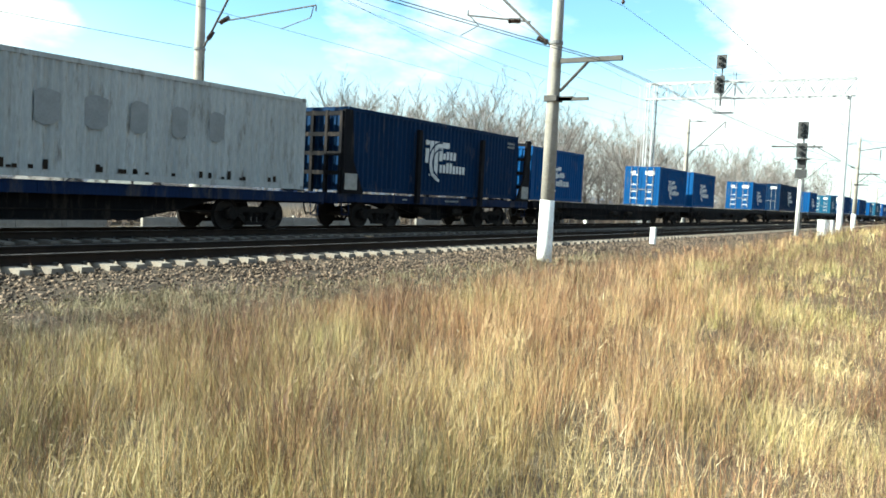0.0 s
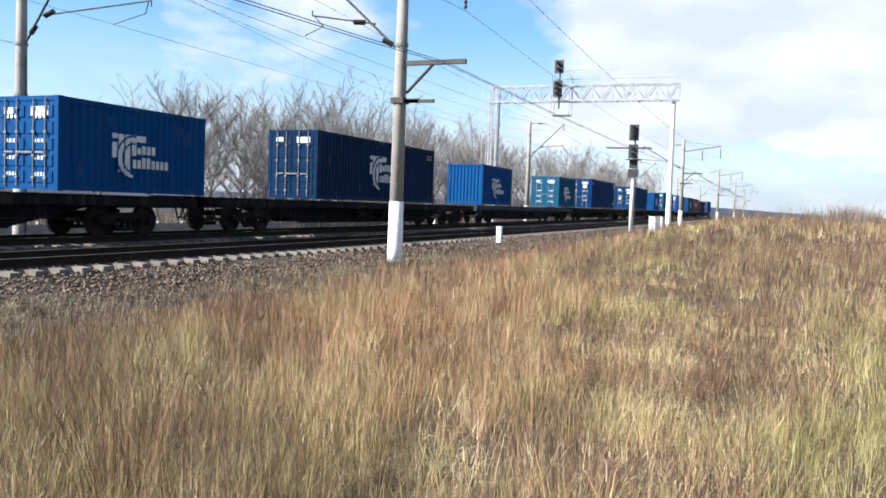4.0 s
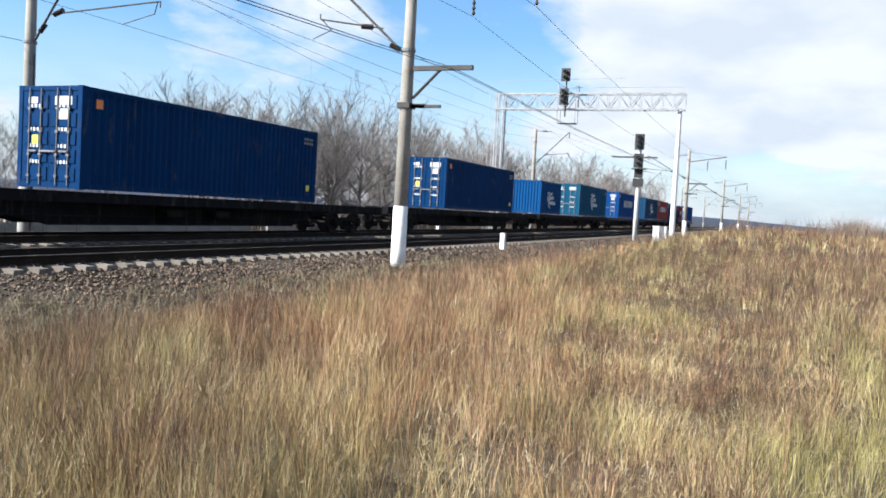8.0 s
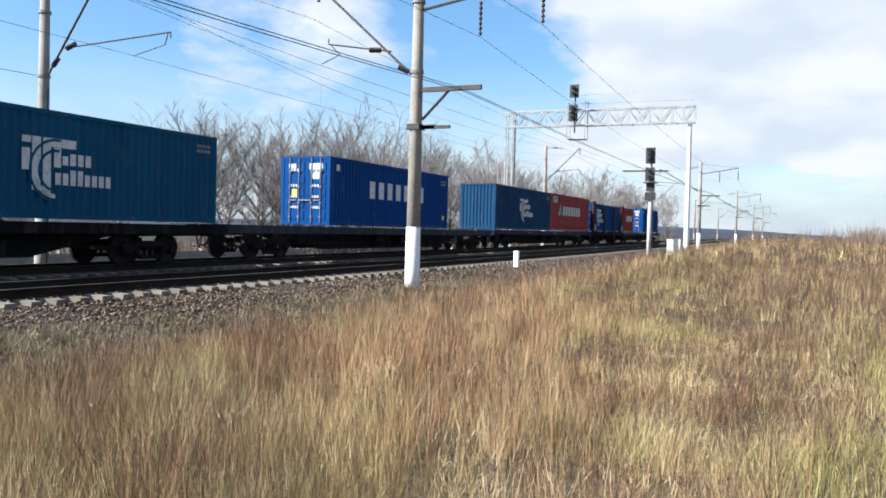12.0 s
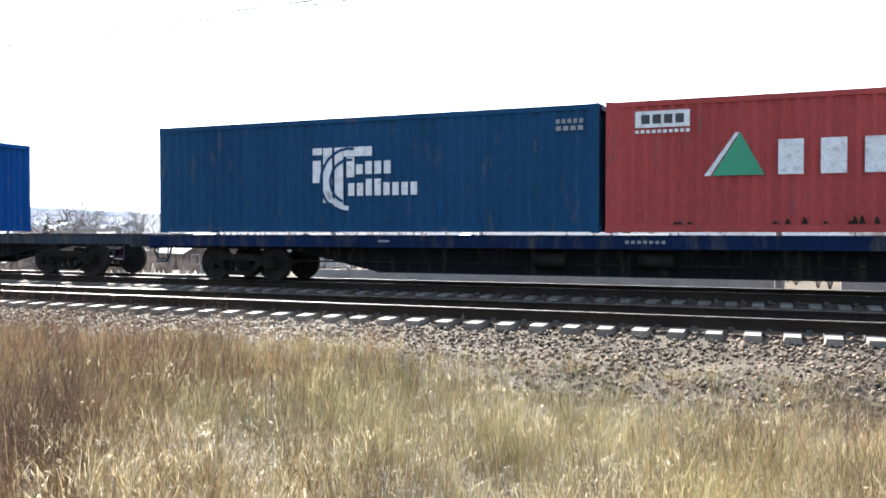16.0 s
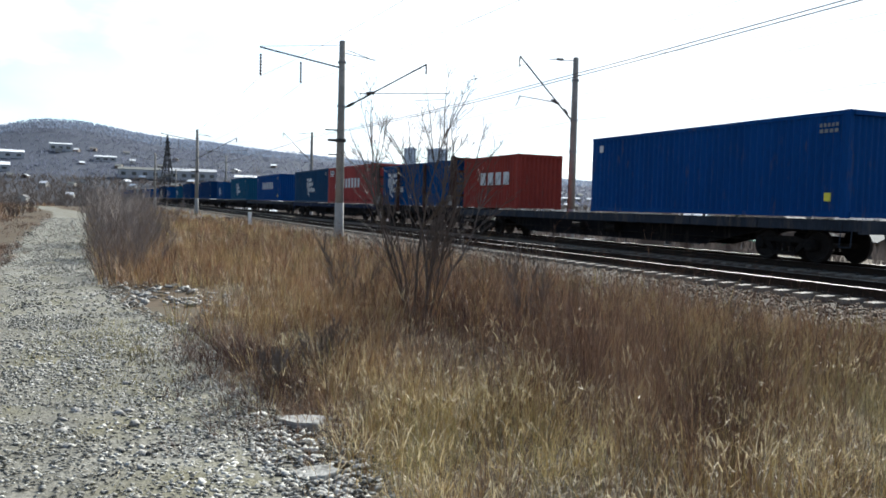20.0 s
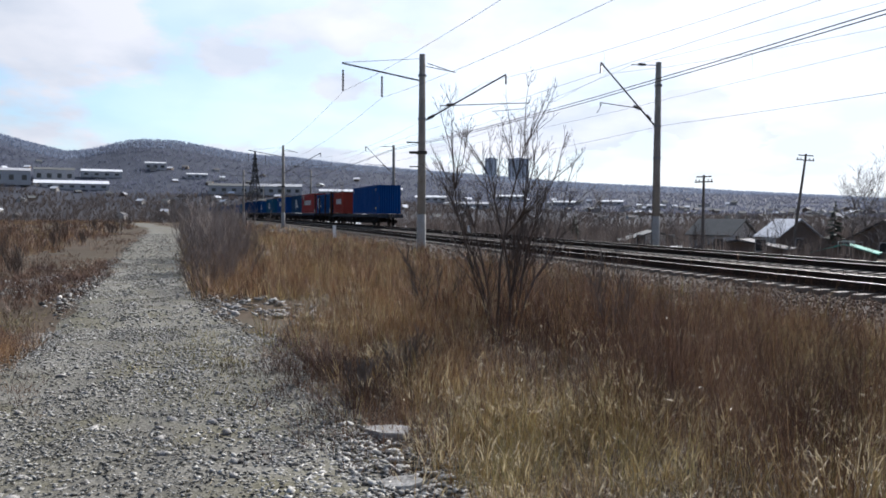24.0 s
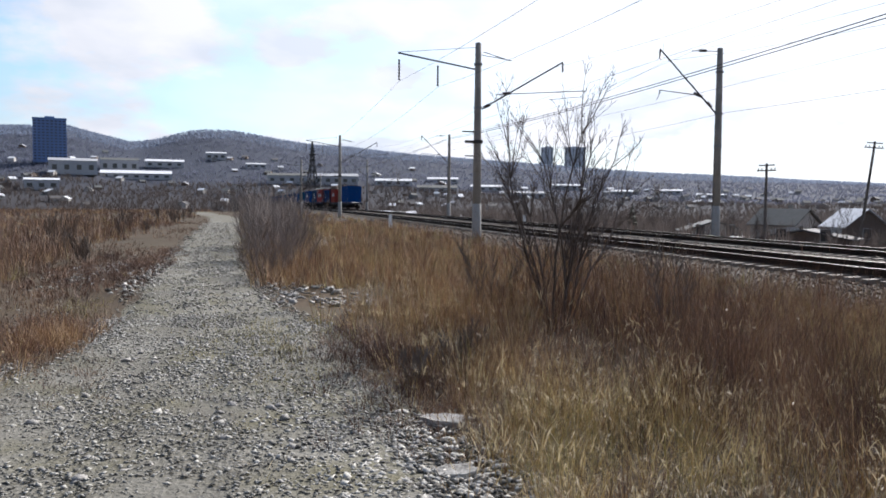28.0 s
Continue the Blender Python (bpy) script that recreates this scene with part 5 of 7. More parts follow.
def signal_head(t, x, y, z, h, n):
    """Black lamp case with hooded round lenses facing down the line (-x)."""
    hd = part("lamp_case", Shape().box(x - 0.14, x + 0.14, y - 0.28, y + 0.28, z, z + h).box(x - 0.16, x - 0.14, y - 0.36, y + 0.36, z - 0.08, z + h + 0.08), "black", t, "black signal lamp case")
    for i in range(n):
        zz = z + h * (i + 0.5) / n
        ho = Shape()
        for k in range(7):
            a0, a1 = radians(-30 + 40 * k), radians(-30 + 40 * (k + 1))
            ho.add([(x - 0.17, y + 0.15 * math.cos(a0), zz + 0.15 * math.sin(a0)), (x - 0.17, y + 0.15 * math.cos(a1), zz + 0.15 * math.sin(a1)), (x - 0.45, y + 0.14 * math.cos(a1), zz + 0.14 * math.sin(a1)), (x - 0.45, y + 0.14 * math.cos(a0), zz + 0.14 * math.sin(a0))], [(0, 1, 2, 3)])
        part("hood", ho, "black", hd, "black lamp hood")
        part("lens", Shape().lathe([(0, 0.11), (0.02, 0.09)], (x - 0.165, y, zz), (-1, 0, 0), 12), "lens", hd, "unlit signal lens")


def build_gantry():
    X = 63.0
    t = thing("signal_gantry", "pale grey lattice signal gantry spanning both tracks", "gantry", pose(0, 0, 0))
    s = truss(Shape(), 8.25, 22.95, 9.62, 10.8, X - 0.35, X + 0.35, 18)
    part("girder", s, "gantry", t, "pale lattice girder")
    s = Shape()
    for y in (22.3, 22.9):
        for x in (X - 0.3, X + 0.3):
            s.box(x - 0.05, x + 0.05, y - 0.05, y + 0.05, -0.9, 10.8)
    n = 16
    for i in range(n):
        z = -0.6 + 10.2 * i / n
        q = 10.2 / n
        for x in (X - 0.3, X + 0.3):
            s.tube((x, 22.3, z), (x, 22.9, z + q), 0.022, n=4)
        for y in (22.3, 22.9):
            s.tube((X - 0.3, y, z), (X + 0.3, y, z + q), 0.022, n=4)
    part("lattice_leg", s, "gantry", t, "pale lattice leg")
    part("ladder", Shape().box(X - 0.42, X - 0.4, 23.05, 23.09, -0.8, 10.8).box(X - 0.42, X - 0.4, 23.42, 23.46, -0.8, 10.8), "gantry", t)
    part("post", Shape().lathe([(0, 0.22), (0.6, 0.2), (4.8, 0.18), (9.4, 0.14), (9.62, 0.18)], (X, 8.6, 0.0), (0, 0, 1), 12), "limewash", t, "white-painted post", smooth=True)
    s = Shape()
    for y in (16.3, 17.7):
        for x in (X - 0.8, X + 0.1):
            s.tube((x, y, 8.5), (x, y, 11.5), 0.028, n=5)
    for z in (8.5, 9.6, 10.6, 11.3):
        for y in (16.3, 17.7):
            s.tube((X - 0.8, y, z), (X + 0.1, y, z), 0.022, n=5)
        for x in (X - 0.8, X + 0.1):
            s.tube((x, 16.3, z), (x, 17.7, z), 0.022, n=5)
    s.box(X - 0.8, X + 0.1, 16.3, 17.7, 8.47, 8.5)
    part("service_cage", s, "gantry", t, "pale steel service cage")
    part("signal_post", Shape().tube((X - 0.4, 17.2, 9.0), (X - 0.4, 17.2, 12.5), 0.06), "black", t)
    signal_head(t, X - 0.6, 17.2, 11.75, 0.85, 2)
    signal_head(t, X - 0.6, 17.25, 9.95, 1.1, 3)
    part("handrail", Shape().tube((X, 8.3, 11.3), (X, 16.2, 11.3), 0.02).tube((X, 12.8, 12.0), (X, 23.3, 11.9), 0.012), "gantry", t)
    # mast signal beside the nearer track
    g = thing("mast_signal", "tall black mast signal on a whitewashed post beside the track", "signal", pose(0, 0, 0))
    part("post", Shape().lathe([(0, 0.16), (4.0, 0.13), (7.7, 0.11)], (64, 11.5, -0.5), (0, 0, 1), 12), "limewash", g, "whitewashed post", smooth=True)
    signal_head(g, 63.75, 11.5, 6.75, 1.05, 3)
    signal_head(g, 63.75, 11.5, 5.4, 0.9, 2)
    part("relay_box", Shape().box(63.75, 64.1, 11.12, 11.88, 3.9, 4.5).box(63.8, 64.1, 11.2, 11.8, 4.6, 5.2), "black", g, "black relay box")
    part("platform", Shape().box(63.4, 64.5, 11.0, 12.0, 5.22, 5.27).box(63.6, 64.3, 10.2, 13.6, 6.1, 6.16), "dark_steel", g)
    part("ladder", Shape().tube((64.3, 11.3, -0.4), (64.2, 11.3, 5.2), 0.02).tube((64.3, 11.7, -0.4), (64.2, 11.7, 5.2), 0.02), "steel", g)
    # trackside cabinets and kilometre post
    c = thing("relay_cabinet", "pale trackside relay cabinets behind the signal", "cabinet", pose(66, 9.9, 0))
    part("case", Shape().box(-0.4, 0.4, -0.5, 0.5, -0.4, 0.9).box(-0.44, 0.44, -0.54, 0.54, 0.9, 0.96), "limewash", c)
    part("case", Shape().box(0.9, 1.6, -0.4, 0.4, -0.4, 0.6).box(0.86, 1.64, -0.44, 0.44, 0.6, 0.65), "limewash", c)


def trackside_post(x, y, h, label):
    t = thing("trackside_post", label, "post", pose(x, y, ground_z(x, y) if abs(y - 14.5) > 4.6 else -0.45))
    part("shaft", Shape().prism([(-0.13, 0), (-0.11, h), (0.11, h), (0.13, 0)], "y", -0.1, 0.1).box(-0.12, 0.12, -0.11, 0.11, h - 0.03, h + 0.02), "limewash", t)
    return t


def utility_pole(x, y, h, lean, label):
    z = ground_z(x, y)
    t = thing("utility_pole", label, "pole", pose(x, y, z, 0, lean, 20))
    part("pole", Shape().lathe([(-0.3, 0.17), (h * 0.5, 0.14), (h, 0.1)], (0, 0, 0), (0, 0, 1), 10), "bark", t, "weathered wooden pole")
    for zz in (h - 0.6, h - 0.15):
        part("crossarm", Shape().box(-0.75 if zz > h - 0.3 else -0.9, 0.75 if zz > h - 0.3 else 0.9, -0.05, 0.05, zz - 0.05, zz + 0.05), "bark", t)
    s = Shape()
    for k in (-0.8, -0.45, 0.45, 0.8):
        s.lathe([(0, 0.02), (0.05, 0.05), (0.14, 0.05), (0.18, 0.02)], (k, 0, h - 0.55), (0, 0, 1), 8)
    part("insulators", s, "slab", t, "white pin insulators")
    return t


for mx, _ in NEAR_X:
    if abs(mx - 21.95) < 1:
        near_mast(mx, 10.82 + bend(-mx), 9.6, (14.3, 8.75), 13.9)
    else:
        near_mast(mx, 10.82 + bend(-mx))
for mx, _ in FAR_X:
    if abs(mx - 19.1) < 1:
        far_mast(mx, 22.85 + bend(-mx), 9.1, (20.1, 9.35), 17.6)
    else:
        far_mast(mx, 22.85 + bend(-mx))
build_wires()
build_gantry()
trackside_post(35.0, 12.1, 0.85, "short whitewashed marker post on the railway shoulder")
trackside_post(54.0, 23.6, 0.9, "short whitewashed marker post beyond the tracks")
trackside_post(-60.0, 10.4, 1.0, "short grey concrete marker post beside the grass")
trackside_post(-66.0, 22.9, 1.0, "short concrete marker post beyond the tracks")

# ---- trees, shrubs, houses and the far valley ----
def crown_tree(seed, height, reach, base, limbs, subs, twigs, trunk_r, thin):
    """A bare broad-crowned tree: limbs rise from the trunk in turn and curve up to a rounded outline, thick with fine twigs."""
    rn = random.Random(seed)
    trunk, crown = Shape(), Shape()
    pts, d = [Vector((0, 0, -0.3))], Vector((0, 0, 1))
    n = 8
    for i in range(n):
        d = (d + Vector((rn.gauss(0, 0.07), rn.gauss(0, 0.07), 0.05))).normalized()
        pts.append(pts[-1] + d * height * 0.86 / n)
    for i in range(n):
        trunk.tube(pts[i], pts[i + 1], trunk_r * (1 - 0.115 * i), trunk_r * (1 - 0.115 * (i + 1)), n=7, caps=False)

    def curve(p, d, length, seg, rise, wob):
        out, dirs = [p], [d]
        for i in range(seg):
            d = (d + Vector((rn.gauss(0, wob), rn.gauss(0, wob), rise + rn.gauss(0, wob * 0.6)))).normalized()
            out.append(out[-1] + d * length / seg)
            dirs.append(d)
        return out, dirs

    def put(shape, line, r0, r1, sides):
        m = len(line) - 1
        for i in range(m):
            shape.tube(line[i], line[i + 1], r0 + (r1 - r0) * i / m, r0 + (r1 - r0) * (i + 1) / m, n=sides, caps=False)

    for k in range(limbs):
        q = base + (0.97 - base) * (k + rn.random()) / limbs
        i = min(int(q * n), n - 1)
        p = pts[i].lerp(pts[i + 1], q * n - i)
        u = (q - base) / (1 - base)
        a = 2.4 * k + rn.uniform(-0.5, 0.5)
        out = reach * (0.45 + 0.75 * math.sin(math.pi * min(0.25 + 0.6 * u, 1.0))) * rn.uniform(0.7, 1.1)
        tilt = 1.02 - 0.62 * u + rn.uniform(-0.15, 0.15)
        length = max(out / max(math.sin(tilt), 0.45), height * 0.12)
        ln, dirs = curve(p, Vector((math.cos(a) * math.sin(tilt), math.sin(a) * math.sin(tilt), math.cos(tilt))), length, 5, 0.05, 0.15)
        r = trunk_r * (0.38 - 0.2 * u)
        put(trunk, ln, r, r * 0.3, 5)
        for j in range(subs):
            f = 0.25 + 0.75 * (j + rn.random()) / subs
            m = min(int(f * 5), 4)
            o = ln[m].lerp(ln[m + 1], f * 5 - m)
            e = rn.uniform(0, 6.283)
            sd = (dirs[m] + Vector((math.cos(e), math.sin(e), rn.uniform(-0.2, 0.6))) * rn.uniform(0.6, 1.0)).normalized()
            sl = length * rn.uniform(0.25, 0.5) * (1.15 - 0.5 * f)
            l2, d2 = curve(o, sd, sl, 3, 0.07, 0.16)
            put(trunk, l2, max(r * 0.36, thin * 1.6), thin, 3)
            for w in range(twigs):
                g = rn.uniform(0.2, 1.0)
                m2 = min(int(g * 3), 2)
                c = l2[m2].lerp(l2[m2 + 1], g * 3 - m2)
                e = rn.uniform(0, 6.283)
                td = (d2[m2] + Vector((math.cos(e), math.sin(e), rn.uniform(-0.2, 0.8))) * rn.uniform(0.5, 1.1)).normalized()
                tip = c + td * rn.uniform(0.45, 1.2)
                crown.tube(c, tip, thin, thin * 0.35, n=3, caps=False)
    return trunk, crown


TREES = []
for i, (h, reach, base, tr) in enumerate(((12.5, 3.4, 0.36, 0.20), (11.2, 3.6, 0.32, 0.18), (13.4, 3.0, 0.4, 0.21), (10.4, 3.2, 0.28, 0.16), (12.2, 2.6, 0.38, 0.18))):
    a, b = crown_tree(20 + i, h, reach, base, 17, 8, 9, tr, 0.0115)
    TREES.append((a.mesh("trunk", "bark"), b.mesh("crown", "bark_pale")))
a, b = crown_tree(41, 11.0, 3.6, 0.15, 12, 6, 6, 0.2, 0.022)
TREES.append((a.mesh("trunk", "bark"), b.mesh("crown", "valley_twigs")))
for i, (h, reach, base, tr) in enumerate(((12.4, 3.3, 0.28, 0.2), (11.4, 3.5, 0.22, 0.18), (12.8, 2.9, 0.33, 0.2))):
    a, b = crown_tree(60 + i, h, reach, base, 14, 6, 7, tr, 0.022)
    TREES.append((a.mesh("trunk", "bark"), b.mesh("crown", "bark_pale")))


def bare_tree(x, y, kind, scale, label="leafless deciduous tree with a fine grey-brown crown", group="trees along the railway"):
    t = thing("bare_tree", label, "tree", pose(x, y, ground_z(x, y), 0, 0, (x * 37 + y * 11) % 360), group=group)
    t.scale = (scale, scale, scale)
    part("trunk", TREES[kind][0], None, t)
    part("crown", TREES[kind][1], None, t)
    return t


def belt_y(x):
    """Near edge of the belt of trees beyond the railway."""
    return float(np.interp(x, [40, 55, 75, 120, 215], [50, 42, 36, 34, 31]))


rt = random.Random(12)
for i in range(108):
    q = i / 107
    x = 60 + 157 * q ** 1.3 + rt.uniform(-3, 3)
    y = belt_y(x) + rt.uniform(0, 17)
    bare_tree(x, y, rt.randrange(5) if x < 105 else 6 + rt.randrange(3), rt.uniform(0.76, 0.97))
for i in range(16):
    x = 68 + 75 * rt.random()
    bare_tree(x, belt_y(x) + rt.uniform(16, 30), 6 + rt.randrange(3), rt.uniform(0.85, 1.05))
for x, y, k, sc in ((50, 61, 0, 0.66), (55, 56, 1, 0.8), (52, 66, 3, 0.7), (57, 46, 4, 0.8), (61, 50, 2, 0.85)):
    bare_tree(x, y, k, sc)
for x, y, k, sc in ((57, 72, 3, 0.8), (-76, 75, 1, 0.75), (-66, 66, 3, 0.6), (-84, 92, 0, 0.7), (-110, 60, 4, 0.6), (-52, 58, 3, 0.55), (-75, 71.6, 0, 0.62), (40, 69.3, 3, 0.6), (42.6, 68.5, 1, 0.62), (45, 67, 4, 0.52), (38, 72, 3, 0.5)):
    bare_tree(x, y, k, sc, "leafless tree standing by the houses", "trees by the houses")


def shrub(x, y, h, seed, label, spread=0.33, stems=9, thick=0.022, bark="shrub"):
    """Many-stemmed leafless shrub."""
    rn = random.Random(seed)
    t = thing("shrub", label, "shrub", pose(x, y, ground_z(x, y)), group="shrubs")
    crown = Shape()
    for k in range(stems):
        a = rn.uniform(0, 6.283)
        tilt = rn.uniform(0.05, spread)
        d0 = Vector((math.cos(a) * tilt, math.sin(a) * tilt, 1)).normalized()
        p = Vector((math.cos(a) * 0.13 * rn.random(), math.sin(a) * 0.13 * rn.random(), -0.1))
        hh = h * rn.uniform(0.65, 1.05)
        stem = Shape()
        pts, d = [p], d0
        for i in range(7):
            d = (d + Vector((rn.gauss(0, 0.13), rn.gauss(0, 0.13), 0.05))).normalized()
            pts.append(pts[-1] + d * hh / 7)
        for i in range(7):
            stem.tube(pts[i], pts[i + 1], thick * (1 - 0.135 * i), thick * (1 - 0.135 * (i + 1)), n=5, caps=False)
        part("stem", stem, bark, t)
        for i in range(2, 8):
            for j in range(4):
                e = rn.uniform(0, 6.283)
                b = ((pts[min(i, 7)] - pts[i - 1]).normalized() + Vector((math.cos(e), math.sin(e), 0.25)) * rn.uniform(0.3, 0.7)).normalized()
                L = hh * rn.uniform(0.14, 0.36) * (1.3 - i / 14)
                q = pts[i]
                m = q + b * L * 0.5 + Vector((0, 0, 0.04 * L))
                o = m + (b + Vector((rn.gauss(0, 0.2), rn.gauss(0, 0.2), 0.35))).normalized() * L * 0.5
                crown.tube(q, m, 0.0055, 0.0038, n=3, caps=False)
                crown.tube(m, o, 0.0038, 0.0018, n=3, caps=False)
                for w in range(3):
                    c = m.lerp(o, rn.random())
                    f = c + (b + Vector((rn.gauss(0, 0.5), rn.gauss(0, 0.5), 0.5))).normalized() * L * 0.4
                    crown.tube(c, f, 0.0025, 0.0012, n=3, caps=False)
    part("crown", crown, bark, t)
    return t


def forked_shrub(x, y, h, seed, label):
    """Tall shrub: a few thick stems fan out from the foot and fork into long thin upright twigs."""
    rn = random.Random(seed)
    t = thing("shrub", label, "shrub", pose(x, y, ground_z(x, y)), group="shrubs")
    crown = Shape()

    def grow(s, p, d, length, r0, lev):
        n = 7 if lev == 0 else (5 if lev == 1 else 3)
        pts, dirs = [p], [d]
        for k in range(n):
            d = (d + Vector((rn.gauss(0, 0.09 - 0.02 * lev), rn.gauss(0, 0.09 - 0.02 * lev), 0.02 if lev else 0.012))).normalized()
            pts.append(pts[-1] + d * length / n)
            dirs.append(d)
        r1 = max(r0 * 0.3, 0.0012)
        for k in range(n):
            s.tube(pts[k], pts[k + 1], r0 + (r1 - r0) * k / n, r0 + (r1 - r0) * (k + 1) / n, n=6 if lev == 0 else 3, caps=False)
        if lev == 3:
            return
        kids = (13, 8, 5)[lev]
        for q in range(kids):
            k = rn.randint(2 if lev == 0 else 1, n)
            e = rn.uniform(0, 6.283)
            nd = (dirs[k] + Vector((math.cos(e), math.sin(e), 0.1)) * rn.uniform(0.32, 0.72)).normalized()
            grow(crown, pts[k], nd, length * rn.uniform(0.28, 0.5) * (1.1 - 0.5 * k / n), max(r0 * (0.36 if lev == 0 else 0.32), 0.0016), lev + 1)

    for k in range(9):
        a = 6.283 * k / 9 + rn.uniform(-0.3, 0.3)
        tilt = rn.uniform(0.08, 0.24) if k % 3 == 0 else rn.uniform(0.24, 0.40)
        stem = Shape()
        grow(stem, Vector((0.09 * math.cos(a), 0.09 * math.sin(a), -0.1)), Vector((math.cos(a) * tilt, math.sin(a) * tilt, 1)).normalized(), h * rn.uniform(0.66, 1.0), 0.021, 0)
        part("stem", stem, "shrub", t)
    part("crown", crown, "shrub", t)
    return t


forked_shrub(-9.75, 3.85, 2.75, 6, "tall leafless many-stemmed shrub among the dry weeds")
rs = random.Random(31)
bushes = [shrub(-31 + 2 * i, 0.6 + 0.6 * i, 2.15 - 0.25 * i, 50 + i, "dense grey-brown leafless shrub beside the cart track", 0.8, 12, 0.007, "bush_twig") for i in range(3)]
for i in range(10):
    x, y = -32 + rs.uniform(-9, 9), 0.8 + rs.uniform(-0.5, 0.7)
    copy_thing(bushes[i % 3], pose(x, y, ground_z(x, y), 0, 0, rs.uniform(0, 360)))
for i in range(9):
    x, y = -46 - 34 * rs.random(), 1.6 + rs.uniform(-0.8, 2.6)
    copy_thing(bushes[i % 3], pose(x, y, ground_z(x, y), 0, 0, rs.uniform(0, 360)))
for x, y in ((-18.0, 0.5), (-20.5, 1.2)):
    copy_thing(bushes[2], pose(x, y, ground_z(x, y) - 0.45, 0, 0, 40 * x))
for x, y, h in ((-7.8, 2.0, 0.55), (-8.6, 4.8, 1.2), (-11.5, 3.4, 1.1), (-7.0, 1.5, 0.4)):
    shrub(x, y, h, int(h * 100), "low leafless shrub in the dry weeds", 0.5, 6, 0.009, "twig")
for i in range(26):
    x = -25 - 140 * rs.random()
    shrub(x, 27 + 30 * rs.random() + 0.1 * abs(x), rs.uniform(2.0, 3.6), 90 + i, "leafless shrub on the slope below the railway", 0.5, 8, 0.02)
for i in range(14):
    shrub(-24 - 120 * rs.random() ** 1.3, -4.2 - 5 * rs.random(), rs.uniform(0.8, 1.4), 140 + i, "low brown shrub at the edge of the field", 0.5, 7, 0.01)


def plaster(name, c):
    return mat(name, c, tuple(v * 0.75 for v in c), 0.9, big=0.8, fine=12, bump=0.2, dirt=(0.12, 0.11, 0.1), dirt_amt=0.3)


HOUSE = {
    "pale": plaster("pale_plaster", (0.42, 0.40, 0.37)), "grey": plaster("grey_plaster", (0.22, 0.21, 0.20)), "brown": plaster("brown_boards", (0.12, 0.085, 0.065)),
    "white_roof": plaster("white_sheet_roof", (0.62, 0.63, 0.65)), "grey_roof": plaster("grey_slate_roof", (0.075, 0.08, 0.076)), "dark_roof": plaster("dark_roof", (0.07, 0.065, 0.065)),
    "green_roof": plaster("green_roof", (0.10, 0.34, 0.25)), "glass": mat("window_glass", (0.03, 0.035, 0.04), (0.02, 0.022, 0.025), 0.15, bump=0),
    # the ridge towers' cladding is a paler copy, distance haze put into its colour
    "blue": plaster("blue_cladding", (0.10, 0.18, 0.38)), "slab": plaster("concrete_cladding", (0.36, 0.365, 0.38)), "hazed_slab": plaster("hazed_cladding", (0.6, 0.63, 0.68)),
}
HOUSE_MESH = {}


def house(x, y, w, d, h, roof_h, wall, roof, turn, label, z=None, chimney=True, group="", plain=False):
    """Low house: walls with real openings behind their panes, pitched roof, chimney."""
    t = thing("house", label, "house", pose(x, y, (ground_z(x, y) if z is None else z) - 0.3, 0, 0, turn), group=group)
    key = (w, d, h, roof_h)
    if key not in HOUSE_MESH:
        HOUSE_MESH[key] = {
            "wall": Shape().box(-w / 2, w / 2, -d / 2, d / 2, 0, h).prism([(-w / 2, h), (w / 2, h), (0, h + roof_h - 0.12)], "y", -d / 2, d / 2),
            "slope": Shape().prism([(-w / 2 - 0.4, h - 0.22), (0, h + roof_h), (0, h + roof_h + 0.12), (-w / 2 - 0.4, h - 0.1)], "y", -d / 2 - 0.4, d / 2 + 0.4),
            "slope2": Shape().prism([(w / 2 + 0.4, h - 0.22), (0, h + roof_h), (0, h + roof_h + 0.12), (w / 2 + 0.4, h - 0.1)], "y", -d / 2 - 0.4, d / 2 + 0.4),
        }
    hm = HOUSE_MESH[key]
    for nm, ky, mt in (("wall", "wall", wall), ("roof", "slope", roof), ("roof", "slope2", roof)):
        kk = (ky, mt)
        if kk not in hm:
            hm[kk] = hm[ky].mesh(nm, HOUSE[mt])
        part(nm, hm[kk], None, t)
    n = max(1, int(w / 2.6))
    for e in (-1, 1):
        for i in range(0 if plain and e > 0 else (2 if plain else n)):
            xx = -w / 2 + w * (i + 0.5) / (2 if plain else n)
            win = part("window", Shape().box(xx - 0.5, xx + 0.5, min(e * d / 2, e * (d / 2 + 0.05)), max(e * d / 2, e * (d / 2 + 0.05)), 1.0, 2.2), HOUSE["pale"], t)
            if plain:
                continue
            part("pane", Shape().box(xx - 0.42, xx + 0.42, min(e * (d / 2 + 0.045), e * (d / 2 + 0.06)), max(e * (d / 2 + 0.045), e * (d / 2 + 0.06)), 1.08, 2.12), HOUSE["glass"], win)
    if chimney:
        part("chimney", Shape().box(w * 0.18, w * 0.18 + 0.5, -0.25, 0.25, h + roof_h * 0.4, h + roof_h + 0.6), "concrete", t)
    return t


def at(az, r):
    return r * math.sin(radians(az)), r * math.cos(radians(az))


